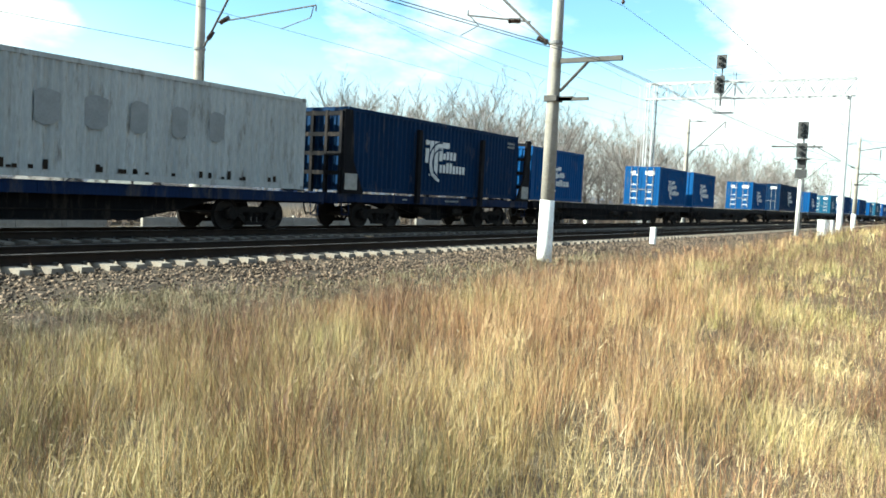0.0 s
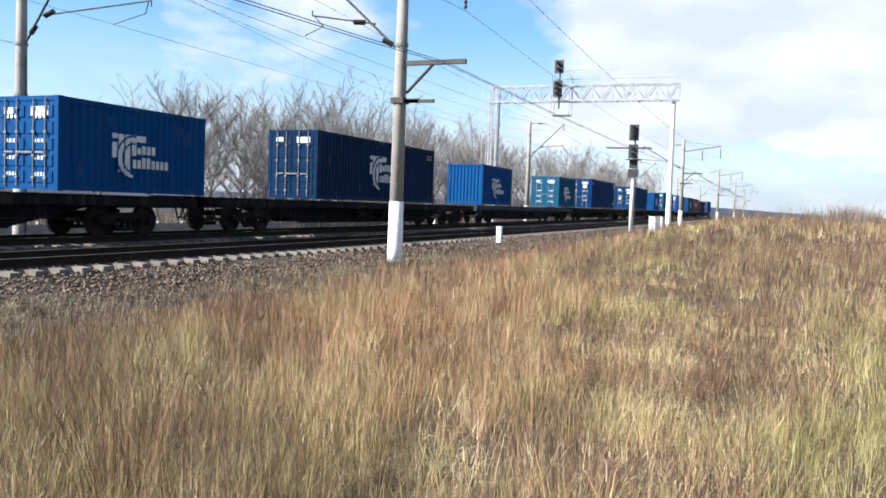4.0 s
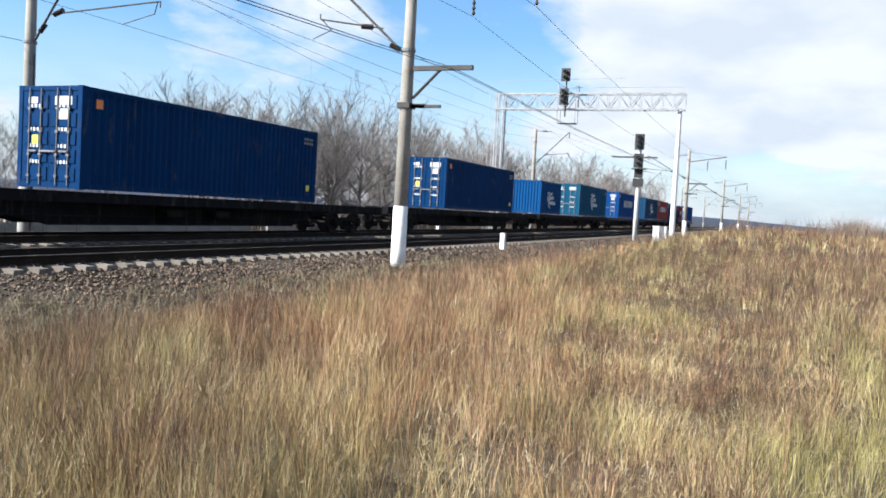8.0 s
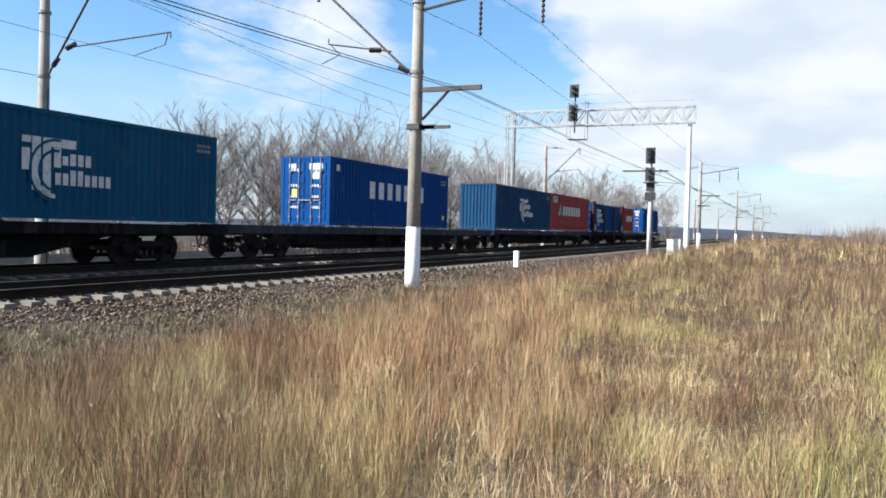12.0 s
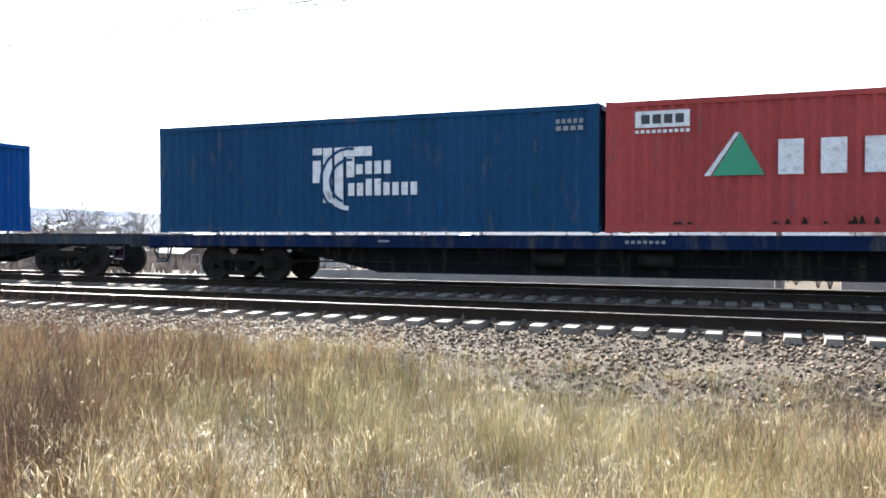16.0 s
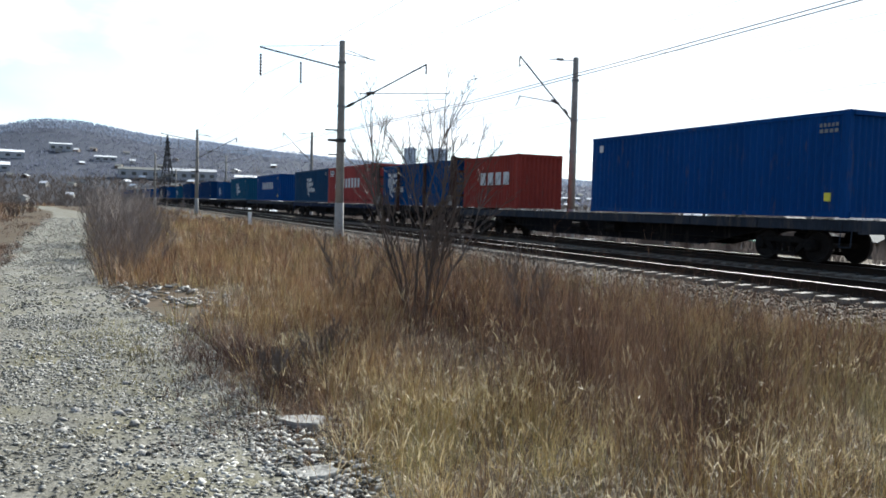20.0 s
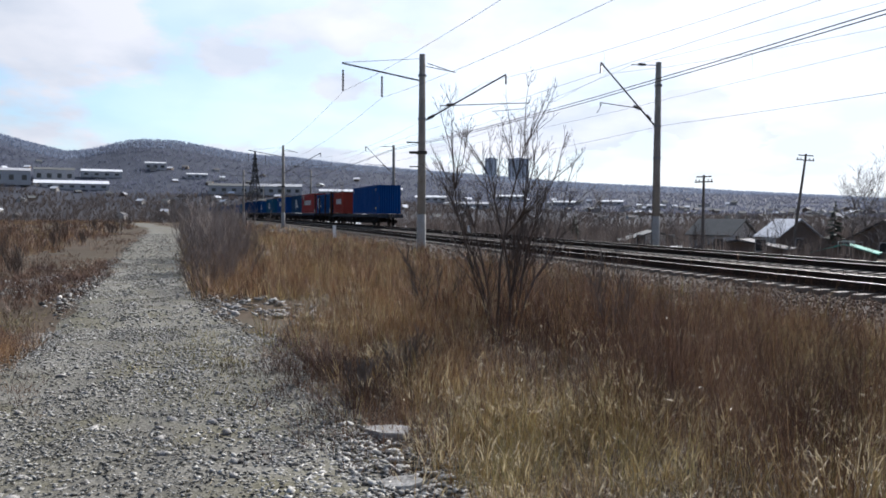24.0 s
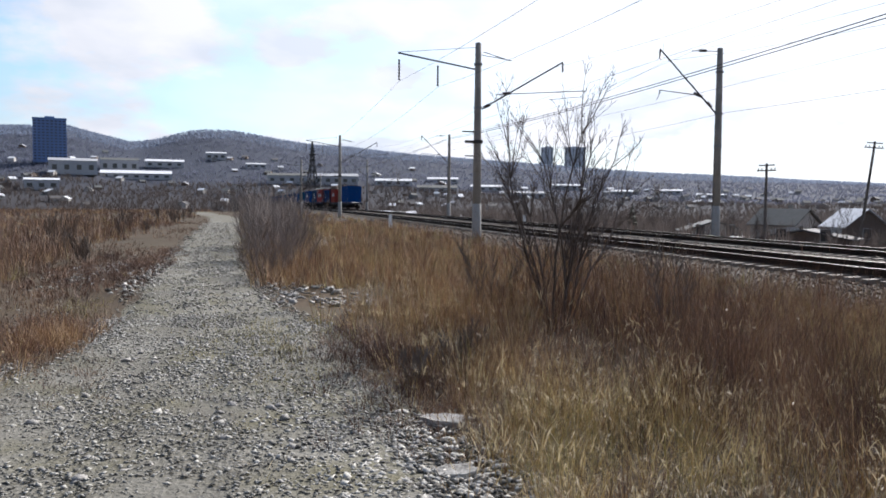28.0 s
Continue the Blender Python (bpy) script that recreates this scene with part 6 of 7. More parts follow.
def block(az, r, w, d, h, wall, storeys, cols, label, name="tower_block", turn=None):
    """Far block of flats or works hall with rows of windows."""
    x, y = at(az, r)
    t = thing(name, label, "building", pose(x, y, ground_z(x, y) - 1, 0, 0, -az if turn is None else turn))
    part("wall", Shape().box(-w / 2, w / 2, -d / 2, d / 2, 0, h), HOUSE[wall], t)
    part("roof", Shape().box(-w / 2 - 0.5, w / 2 + 0.5, -d / 2 - 0.5, d / 2 + 0.5, h, h + 0.9).box(-w * 0.15, w * 0.15, -d * 0.2, d * 0.2, h + 0.9, h + 3), HOUSE[wall], t)
    for i in range(storeys):
        for j in range(cols):
            xx = -w / 2 + w * (j + 0.5) / cols
            zz = 2 + (h - 3) * (i + 0.3) / storeys
            ww, hh = 0.3 * w / cols, 0.42 * (h - 3) / storeys
            part("window", Shape().box(xx - ww, xx + ww, -d / 2 - 0.15, -d / 2 - 0.02, zz, zz + hh), HOUSE["glass"], t)
    return t


def hall(az, r, w, d, h, roof, label, turn=None):
    x, y = at(az, r)
    t = thing("works_hall", label, "building", pose(x, y, ground_z(x, y) - 1.0, 0, 0, (-az if turn is None else turn)), group="works halls in the valley")
    part("wall", Shape().box(-w / 2, w / 2, -d / 2, d / 2, 0, h), HOUSE["slab"], t)
    part("roof", Shape().prism([(-d / 2 - 0.6, h), (d / 2 + 0.6, h), (0, h + d * 0.16)], "x", -w / 2 - 0.5, w / 2 + 0.5), HOUSE[roof], t)
    for j in range(max(3, int(w / 9))):
        xx = -w / 2 + w * (j + 0.5) / max(3, int(w / 9))
        part("window", Shape().box(xx - 2.2, xx + 2.2, -d / 2 - 0.12, -d / 2 - 0.02, h * 0.35, h * 0.7), HOUSE["glass"], t)
    return t


# houses just below the railway
hx, hy = at(-50.0, 106)
house(hx, hy, 4.8, 5.0, 2.4, 1.9, "brown", "white_roof", 80, "low timber house with a white sheet-metal roof")
hx, hy = at(-54.0, 112)
house(hx, hy, 5.6, 6.0, 2.3, 1.8, "pale", "grey_roof", 52 + 60, "low grey house with a slate roof")
hx, hy = at(-46.6, 82)
house(hx, hy, 4.6, 3.4, 1.3, 0.6, "brown", "green_roof", 40, "low shed with a faded green roof", chimney=False)
hx, hy = at(-44.0, 108)
house(hx, hy, 8.0, 8.0, 2.4, 2.2, "brown", "dark_roof", 30, "dark timber house with a steep roof")
hx, hy = at(-52.6, 82)
house(hx, hy, 7.5, 4.0, 1.4, 0.6, "brown", "dark_roof", 40, "low dark shed in a yard", chimney=False)
hx, hy = at(-58.5, 92)
house(hx, hy, 6.0, 4.0, 1.6, 0.9, "pale", "grey_roof", 70, "small pale outbuilding below the railway", chimney=False)
for az, r, wl, rf in ((31, 84, "pale", "dark_roof"), (35.5, 92, "brown", "grey_roof"), (24, 96, "grey", "white_roof"), (18, 105, "brown", "dark_roof"), (8, 110, "pale", "grey_roof"), (-8, 115, "grey", "dark_roof"), (-20, 105, "brown", "white_roof"), (-30, 112, "pale", "dark_roof"), (-38, 104, "brown", "grey_roof")):
    hx, hy = at(az, r)
    house(hx, hy, 8.0, 7.0, 2.4, 2.2, wl, rf, az * 3 % 90, "low village house beyond the railway", group="village houses")
hx, hy = at(-56.9, 86)
tank = thing("covered_boat", "low rounded heap under a white tarpaulin in a yard", "tarpaulin", pose(hx, hy, ground_z(hx, hy), 0, 0, 30))
part("cover", Shape().prism([(0.95 * math.cos(math.pi * i / 10), 0.85 * math.sin(math.pi * i / 10) ** 0.7) for i in range(11)], "y", -1.4, 1.4), HOUSE["white_roof"], tank)
part("cord", Shape().tube((-0.97, 0.5, 0.02), (0.97, 0.5, 0.02), 0.02, n=5), "dark_steel", tank)
utility_pole(*at(-49.75, 88), 10.2, 7, "leaning wooden utility pole with crossarms")
utility_pole(*at(-55.2, 76), 7.4, 0, "wooden utility pole with a crossarm")
utility_pole(0.3, 40.0, 8.4, 0, "grey utility pole beyond the tracks")
utility_pole(*at(36.0, 88), 7.5, -3, "wooden utility pole by the village")

# conifers by the houses
def conifer(x, y, h):
    t = thing("conifer", "small dark green fir tree beside the houses", "tree", pose(x, y, ground_z(x, y)), group="firs")
    part("trunk", Shape().lathe([(0, 0.12), (h, 0.02)], (0, 0, -0.2), (0, 0, 1), 6), "bark", t)
    rn = random.Random(int(h * 31))
    s = Shape()
    for i in range(130):
        z = h * (0.1 + 0.88 * (i / 130))
        r = 0.3 * h * (1 - i / 130) * rn.uniform(0.7, 1.1) + 0.08
        a = rn.uniform(0, 6.283)
        p, q = Vector((0, 0, z)), Vector((r * math.cos(a), r * math.sin(a), z - 0.25 * r))
        n = Vector((-math.sin(a), math.cos(a), 0)) * r * 0.25
        s.add([tuple(p), tuple((p + q) / 2 + n), tuple(q), tuple((p + q) / 2 - n), tuple((p + q) / 2 + Vector((0, 0, -0.12)))], [(0, 1, 2), (0, 2, 3), (0, 4, 2)])
    part("crown", s, NEEDLE, t)


NEEDLE = mat("fir_needles", (0.028, 0.045, 0.025), (0.014, 0.024, 0.014), 0.8, big=2, fine=20, bump=0)
conifer(*at(-47.3, 96), 6.2)
conifer(*at(-63.6, 105), 4.2)
conifer(*at(-19, 95), 5.0)
for az, h in ((27.6, 4.4), (28.6, 3.6), (30.8, 5.0), (31.6, 4.2)):
    conifer(*at(az, 86), h)

# concrete fence beyond the tracks
def fence(x0, n, y):
    t = thing("concrete_fence", "low pale concrete panel fence beyond the railway", "fence")
    pm = Shape().box(0.06, 2.44, -0.05, 0.05, 0, 1.6).box(0.2, 2.3, -0.07, -0.05, 0.2, 1.4).mesh("panel", "concrete")
    qm = Shape().box(-0.08, 0.08, -0.1, 0.1, -0.1, 1.75).mesh("post", "concrete")
    for i in range(n):
        x = x0 + 2.5 * i
        z = ground_z(x, y)
        part("post", qm, None, t, m=pose(x, y, z))
        if (i * 7) % 11 != 3:
            part("panel", pm, None, t, m=pose(x, y, z))


fence(-32, 44, 41.0)

# the town in the valley and on the far slope
def on_slope(az, el):
    """Distance at which the far slope reaches the height el, in degrees, over the viewer."""
    r = 430.0
    while r < 1640:
        x, y = at(az, r)
        if math.degrees(math.atan2(ground_z(x, y) - 1.32, r)) >= el:
            break
        r += 10.0
    return r


rv = random.Random(77)
for i in range(190):
    az = rv.uniform(-110, -42)
    top = max(ridge(az) - 0.75, 0.5)
    r = on_slope(az, rv.uniform(-0.6, 1.0) * 0.55 * top + 0.2 * top if i % 3 else rv.uniform(0.2, 1.0) * top)
    hx, hy = at(az, r + rv.uniform(-15, 15))
    big = rv.choice(((6, 5.5, 2.2, 1.7), (7.5, 6, 2.4, 1.9), (11, 7, 2.8, 2.0), (7, 6, 4.0, 1.8)))
    house(hx, hy, *big, rv.choice(("pale", "grey", "brown", "pale")), rv.choice(("white_roof", "white_roof", "grey_roof", "dark_roof")), 90 - az + rv.choice((0, 90, 0)) + rv.uniform(-35, 35), "small house among bare trees in the valley", group="houses in the valley", chimney=i % 3 == 0, plain=True)


def far_hall(az0, az1, el0, el1, roof, label):
    """A long hall that fills the given bearings and heights on the far slope."""
    az = (az0 + az1) / 2
    r = on_slope(az, el0)
    h = r * math.tan(radians(el1 - el0))
    w = r * radians(az1 - az0)
    d = min(0.4 * w, 22)
    return hall(az, r, w, d, max(h - d * 0.16, 2.0) + 1.0, roof, label)


far_hall(-99.0, -94.7, 1.5, 2.05, "white_roof", "long hall with a white roof below the hill")
far_hall(-96.3, -93.9, 2.25, 2.75, "white_roof", "low hall with a bright white roof")
far_hall(-102.0, -99.2, 1.75, 2.75, "slab", "large grey concrete works hall")
far_hall(-99.0, -96.7, 1.9, 2.8, "grey_roof", "grey works hall beside the concrete hall")
far_hall(-103.4, -101.4, 0.7, 1.45, "white_roof", "hall with a white roof at the edge of the field")
far_hall(-92.5, -91.2, 2.85, 3.35, "white_roof", "big pale house with a white roof on the slope")
far_hall(-89.9, -88.6, 2.3, 2.65, "white_roof", "pale house with a white roof on the slope")
far_hall(-88.5, -85.9, 1.35, 2.05, "grey_roof", "long grey hall below the hill")
far_hall(-85.3, -82.4, 1.3, 2.05, "slab", "long pale hall below the hill")
far_hall(-81.2, -78.7, 1.3, 1.75, "white_roof", "low hall with a bright white roof")
far_hall(-78.3, -75.6, 0.9, 1.35, "grey_roof", "long grey hall beyond the railway")
far_hall(-77.6, -75.5, 1.5, 1.85, "white_roof", "low hall with a white roof in the valley")
far_hall(-74.6, -72.4, 1.0, 1.4, "white_roof", "low hall with a white roof in the valley")
far_hall(-71.8, -69.5, 0.5, 0.95, "slab", "pale concrete hall in the valley")
far_hall(-69.0, -67.2, 1.1, 1.45, "white_roof", "low hall with a bright white roof")
far_hall(-65.2, -63.6, 0.75, 1.1, "white_roof", "low hall with a bright white roof")
far_hall(-62.0, -60.4, 0.85, 1.15, "white_roof", "low hall with a white roof in the valley")
far_hall(-58.9, -57.8, 0.55, 0.85, "white_roof", "low hall with a white roof in the valley")
hall(-80.0, 210, 11, 7, 3.4, "white_roof", "low hall with a bright white roof beside the railway")
hall(-77.0, 240, 14, 8, 3.6, "slab", "long low pale hall beside the railway")
rb = random.Random(5)
for i in range(138):
    az = rb.uniform(-106, -58) if i < 125 else rb.uniform(-64, -45)
    r = rb.uniform(165, 400) if i < 125 else rb.uniform(100, 200)
    tx, ty = at(az, r)
    if abs(ty - 17 - bend(-tx)) > 12 and ty > -14 - 0.05 * r:
        bare_tree(tx, ty, 5 if i < 125 else i % 5, rb.uniform(0.4, 0.72) if i < 125 else rb.uniform(0.25, 0.42), "small leafless tree among the valley gardens", "trees in the valley")
block(-101.9, 1000, 33, 20, 47, "blue", 14, 8, "tall dark blue tower block on the far slope")
block(-69.4, 1600, 23, 20, 36, "hazed_slab", 10, 4, "grey tower block on the far ridge")
block(-67.5, 1600, 39, 20, 40, "hazed_slab", 10, 6, "wide grey tower block on the far ridge")


def pylon(az, r, h):
    x, y = at(az, r)
    t = thing("power_pylon", "dark steel lattice power pylon in the valley", "pylon", pose(x, y, ground_z(x, y), 0, 0, 20))
    s = Shape()
    b = h * 0.11
    lev = [(0, b), (h * 0.3, b * 0.62), (h * 0.55, b * 0.36), (h * 0.75, b * 0.22), (h, 0.3)]
    for (z0, w0), (z1, w1) in zip(lev, lev[1:]):
        c0 = [(w0, w0, z0), (-w0, w0, z0), (-w0, -w0, z0), (w0, -w0, z0)]
        c1 = [(w1, w1, z1), (-w1, w1, z1), (-w1, -w1, z1), (w1, -w1, z1)]
        for i in range(4):
            j = (i + 1) % 4
            s.tube(c0[i], c1[i], 0.5, n=4)
            s.tube(c0[i], c1[j], 0.32, n=4)
            s.tube(c0[j], c1[i], 0.32, n=4)
            s.tube(c1[i], c1[j], 0.32, n=4)
    part("tower", s, "dark_steel", t)
    for z in (0.62, 0.74, 0.86):
        w = h * (0.16 if z < 0.8 else 0.12)
        part("crossarm", Shape().tube((-w, 0, h * z), (w, 0, h * z), 0.42, n=4).tube((-w, 0, h * z), (0, 0, h * z + 1.6), 0.3, n=4).tube((w, 0, h * z), (0, 0, h * z + 1.6), 0.3, n=4), "dark_steel", t)


pylon(-85.5, on_slope(-85.5, 0.9), 50)

# woods on the far slopes, and brush in the valley
rw = np.random.default_rng(3)
pts, szs = [], []
for i in range(66000):
    az, r = (rw.uniform(-116, -42) if i % 6 else rw.uniform(-42, 44)), 430 + 1310 * rw.random() ** 0.9
    x, y = at(az, r)
    if noise.noise((x * 0.005, y * 0.005, 9.0)) + 0.55 * noise.noise((x * 0.02, y * 0.02, 4.0)) + 0.35 * ss(1000, 1650, r) < -0.1 and rw.random() < 0.6:
        continue
    pts.append((x, y, ground_z(x, y) + 1.0))
    szs.append(rw.uniform(3.0, 6.5))
WOODS = (pts, szs)
pts, szs = [], []
for i in range(12000):
    az, r = (rw.uniform(-118, -40) if i % 4 else rw.uniform(-40, 45)), 62 + 510 * rw.random()
    x, y = at(az, r)
    if az < -80 and r < 260 or (abs(y - 17 - bend(-x)) < 14 and abs(x) < 320):
        continue
    pts.append((x, y, ground_z(x, y) + 0.7))
    szs.append(rw.uniform(1.2, 3.2) * (0.55 if r < 160 else 1.35))


def brush(name, pts, szs, rng, label, stems=11, material="hazed_wood", thin=0.09):
    """Bare brush: sprays of thin upright twigs."""
    v, f = [], []
    k = 0
    for (x, y, z), q in zip(pts, szs):
        for j in range(stems):
            a, l = rng.uniform(0, 6.283), q * rng.uniform(0.5, 1.3)
            dx, dy = math.cos(a) * l * rng.uniform(0.1, 0.8), math.sin(a) * l * rng.uniform(0.1, 0.8)
            w = thin * q
            e = rng.uniform(0, 3.14)
            wx, wy = w * math.cos(e), w * math.sin(e)
            v += [(x - wx, y - wy, z - 0.8), (x + wx, y + wy, z - 0.8), (x + dx, y + dy, z + l)]
            f.append((k, k + 1, k + 2))
            k += 3
    me = raw_mesh(name, np.array(v), np.array(f), material)
    return tagged(new(name, me), label, "brush", kind="stuff")


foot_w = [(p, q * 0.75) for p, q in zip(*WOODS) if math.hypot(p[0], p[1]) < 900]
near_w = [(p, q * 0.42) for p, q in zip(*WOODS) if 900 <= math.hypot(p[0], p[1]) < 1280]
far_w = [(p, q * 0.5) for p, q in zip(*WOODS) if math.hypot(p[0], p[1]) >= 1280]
brush("hazed_woods", [p for p, _ in near_w], [q for _, q in near_w], rw, "leafless woods covering the near hillsides, tinted bluish for haze", 6, "hazed_wood", 0.24)
brush("garden_trees", [p for p, _ in foot_w], [q for _, q in foot_w], rw, "brown leafless trees among the houses at the foot of the hills", 12, "valley_twigs", 0.045)
brush("hazed_ridge_woods", [p for p, _ in far_w], [q for _, q in far_w], rw, "leafless woods on the far ridge, tinted pale blue-grey for haze", 4, "hazed_ridge_wood", 0.3)
brush("valley_brush", pts, szs, rw, "tangled leafless brush and garden trees in the valley", 16, "valley_twigs", 0.03)
pts, szs = [], []
for i in range(1500):
    x = 40 + 190 * rw.random()
    y = belt_y(x) + 20 * rw.random() - 1
    pts.append((x, y, ground_z(x, y) + 0.6))
    szs.append(rw.uniform(1.0, 2.6) * (0.7 if x < 60 else 1.0))
brush("undergrowth", pts, szs, rw, "brown leafless undergrowth between the trees", 14, "undergrowth", 0.035)

pts, szs = [], []
for i in range(230):
    az, r = (rw.normal(93.0, 1.0) if i % 2 else rw.uniform(86, 106)), rw.uniform(58, 125)
    x, y = at(az, r)
    pts.append((x, y, ground_z(x, y) + 0.5))
    szs.append(rw.uniform(0.5, 1.3))
brush("field_brush", pts, szs, rw, "leafless brown brush along the far edge of the field", 26, "undergrowth", 0.018)

# ---- dry grass and weeds ----
M.update({
    "straw": blades("straw_grass", [(0.10, 0.062, 0.03), (0.27, 0.188, 0.092), (0.44, 0.325, 0.168), (0.62, 0.50, 0.30)], trans=0.09, patch=1.6),
    "olive": blades("olive_grass", [(0.055, 0.046, 0.022), (0.13, 0.11, 0.052), (0.245, 0.21, 0.103), (0.44, 0.38, 0.215)], trans=0.12, patch=1.6),
    "russet": blades("russet_grass", [(0.085, 0.04, 0.024), (0.205, 0.102, 0.058), (0.345, 0.192, 0.112), (0.53, 0.38, 0.24)], trans=0.09, patch=1.6),
    "golden": blades("golden_grass", [(0.09, 0.055, 0.022), (0.23, 0.15, 0.06), (0.41, 0.29, 0.125), (0.68, 0.55, 0.32)], trans=0.09, patch=1.6),
    "rust": blades("rust_grass", [(0.066, 0.033, 0.02), (0.17, 0.092, 0.05), (0.29, 0.175, 0.098), (0.5, 0.36, 0.215)], trans=0.09, patch=1.4),
    "weeds": blades("brown_weeds", [(0.03, 0.016, 0.0135), (0.066, 0.034, 0.027), (0.125, 0.066, 0.05), (0.27, 0.175, 0.12)], trans=0.06, patch=1.4),
    "greenish": blades("greenish_grass", [(0.08, 0.066, 0.026), (0.195, 0.165, 0.062), (0.33, 0.285, 0.115), (0.48, 0.41, 0.21)], trans=0.12, patch=1.4),
    "moss": blades("grey_green_weeds", [(0.05, 0.044, 0.028), (0.118, 0.1, 0.064), (0.21, 0.18, 0.12), (0.35, 0.305, 0.21)], trans=0.1, patch=1.4),
    "thatch": blades("lying_thatch", [(0.055, 0.04, 0.028), (0.13, 0.10, 0.068), (0.24, 0.19, 0.13), (0.42, 0.345, 0.24)], trans=0.05, patch=1.2),
    "bleached": blades("bleached_leaves", [(0.30, 0.23, 0.14), (0.48, 0.39, 0.26), (0.66, 0.56, 0.41)], trans=0.3, patch=0.8),
    "seed": blades("seed_heads", [(0.19, 0.135, 0.08), (0.29, 0.23, 0.15), (0.39, 0.33, 0.24)], trans=0.25, patch=0.8),
})


def stalk(p, t):
    """Points at t along bent stalks: angle from upright grows evenly from foot to tip."""
    x, y, z, h, a, th, b = p
    ang = th + b * t
    out = h * (np.cos(th) - np.cos(ang)) / b
    up = h * (np.sin(ang) - np.sin(th)) / b
    return np.stack([x + np.cos(a) * out, y + np.sin(a) * out, z + up], 1)


def blade_strip(p, w, cuts, rng, taper=0.75):
    """Tapering strips along the stalks; cuts are the places of the joints."""
    n = len(w)
    face = rng.uniform(0, 6.283, n)
    side = np.stack([np.cos(face), np.sin(face), np.zeros(n)], 1) * (w * 0.5)[:, None]
    k = len(cuts)
    V = np.zeros((n, 2 * k + 1, 3), np.float32)
    for i, t in enumerate(cuts):
        q = stalk(p, np.full(n, t))
        f = 1 - (1 - taper) * i / max(k - 1, 1)
        V[:, 2 * i], V[:, 2 * i + 1] = q - side * f, q + side * f
    V[:, 2 * k] = stalk(p, np.ones(n))
    tri = []
    for i in range(k - 1):
        o = 2 * i
        tri += [(o, o + 1, o + 3), (o, o + 3, o + 2)]
    tri.append((2 * k - 2, 2 * k - 1, 2 * k))
    F = (np.array(tri)[None] + (np.arange(n) * (2 * k + 1))[:, None, None]).reshape(-1, 3)
    return V.reshape(-1, 3), F


def head_strip(p, length, w, rng):
    """Spindle-shaped seed heads nodding over from the stalk tips."""
    n = len(w)
    a = p[4]
    ang = p[5] + p[6] + rng.uniform(0.2, 1.3, n)
    tip = stalk(p, np.ones(n))
    d = np.stack([np.cos(a) * np.sin(ang), np.sin(a) * np.sin(ang), np.cos(ang)], 1)
    face = rng.uniform(0, 6.283, n)
    side = np.stack([np.cos(face), np.sin(face), 0.3 * np.ones(n)], 1) * (w * 0.5)[:, None]
    V = np.stack([tip, tip + d * (0.45 * length)[:, None] + side, tip + d * length[:, None], tip + d * (0.45 * length)[:, None] - side], 1)
    F = (np.array([(0, 1, 2), (0, 2, 3)])[None] + (np.arange(n) * 4)[:, None, None]).reshape(-1, 3)
    return V.reshape(-1, 3), F


def drift(x, y, sc, seed):
    return np.array([noise.noise((a * sc, b * sc, seed)) for a, b in zip(x, y)])


def surface(x, y):
    """Height of the soil, or of the stone shoulder where that lies higher."""
    out = []
    for a, b in zip(x, y):
        c = b - bend(-a)
        z = ground_z(a, b)
        out.append(max(z, bed_top(c) + grade(-a)) if c > 9.0 else z)
    return np.array(out)


def step(a, b, v):
    return np.clip((v - a) / (b - a), 0, 1)


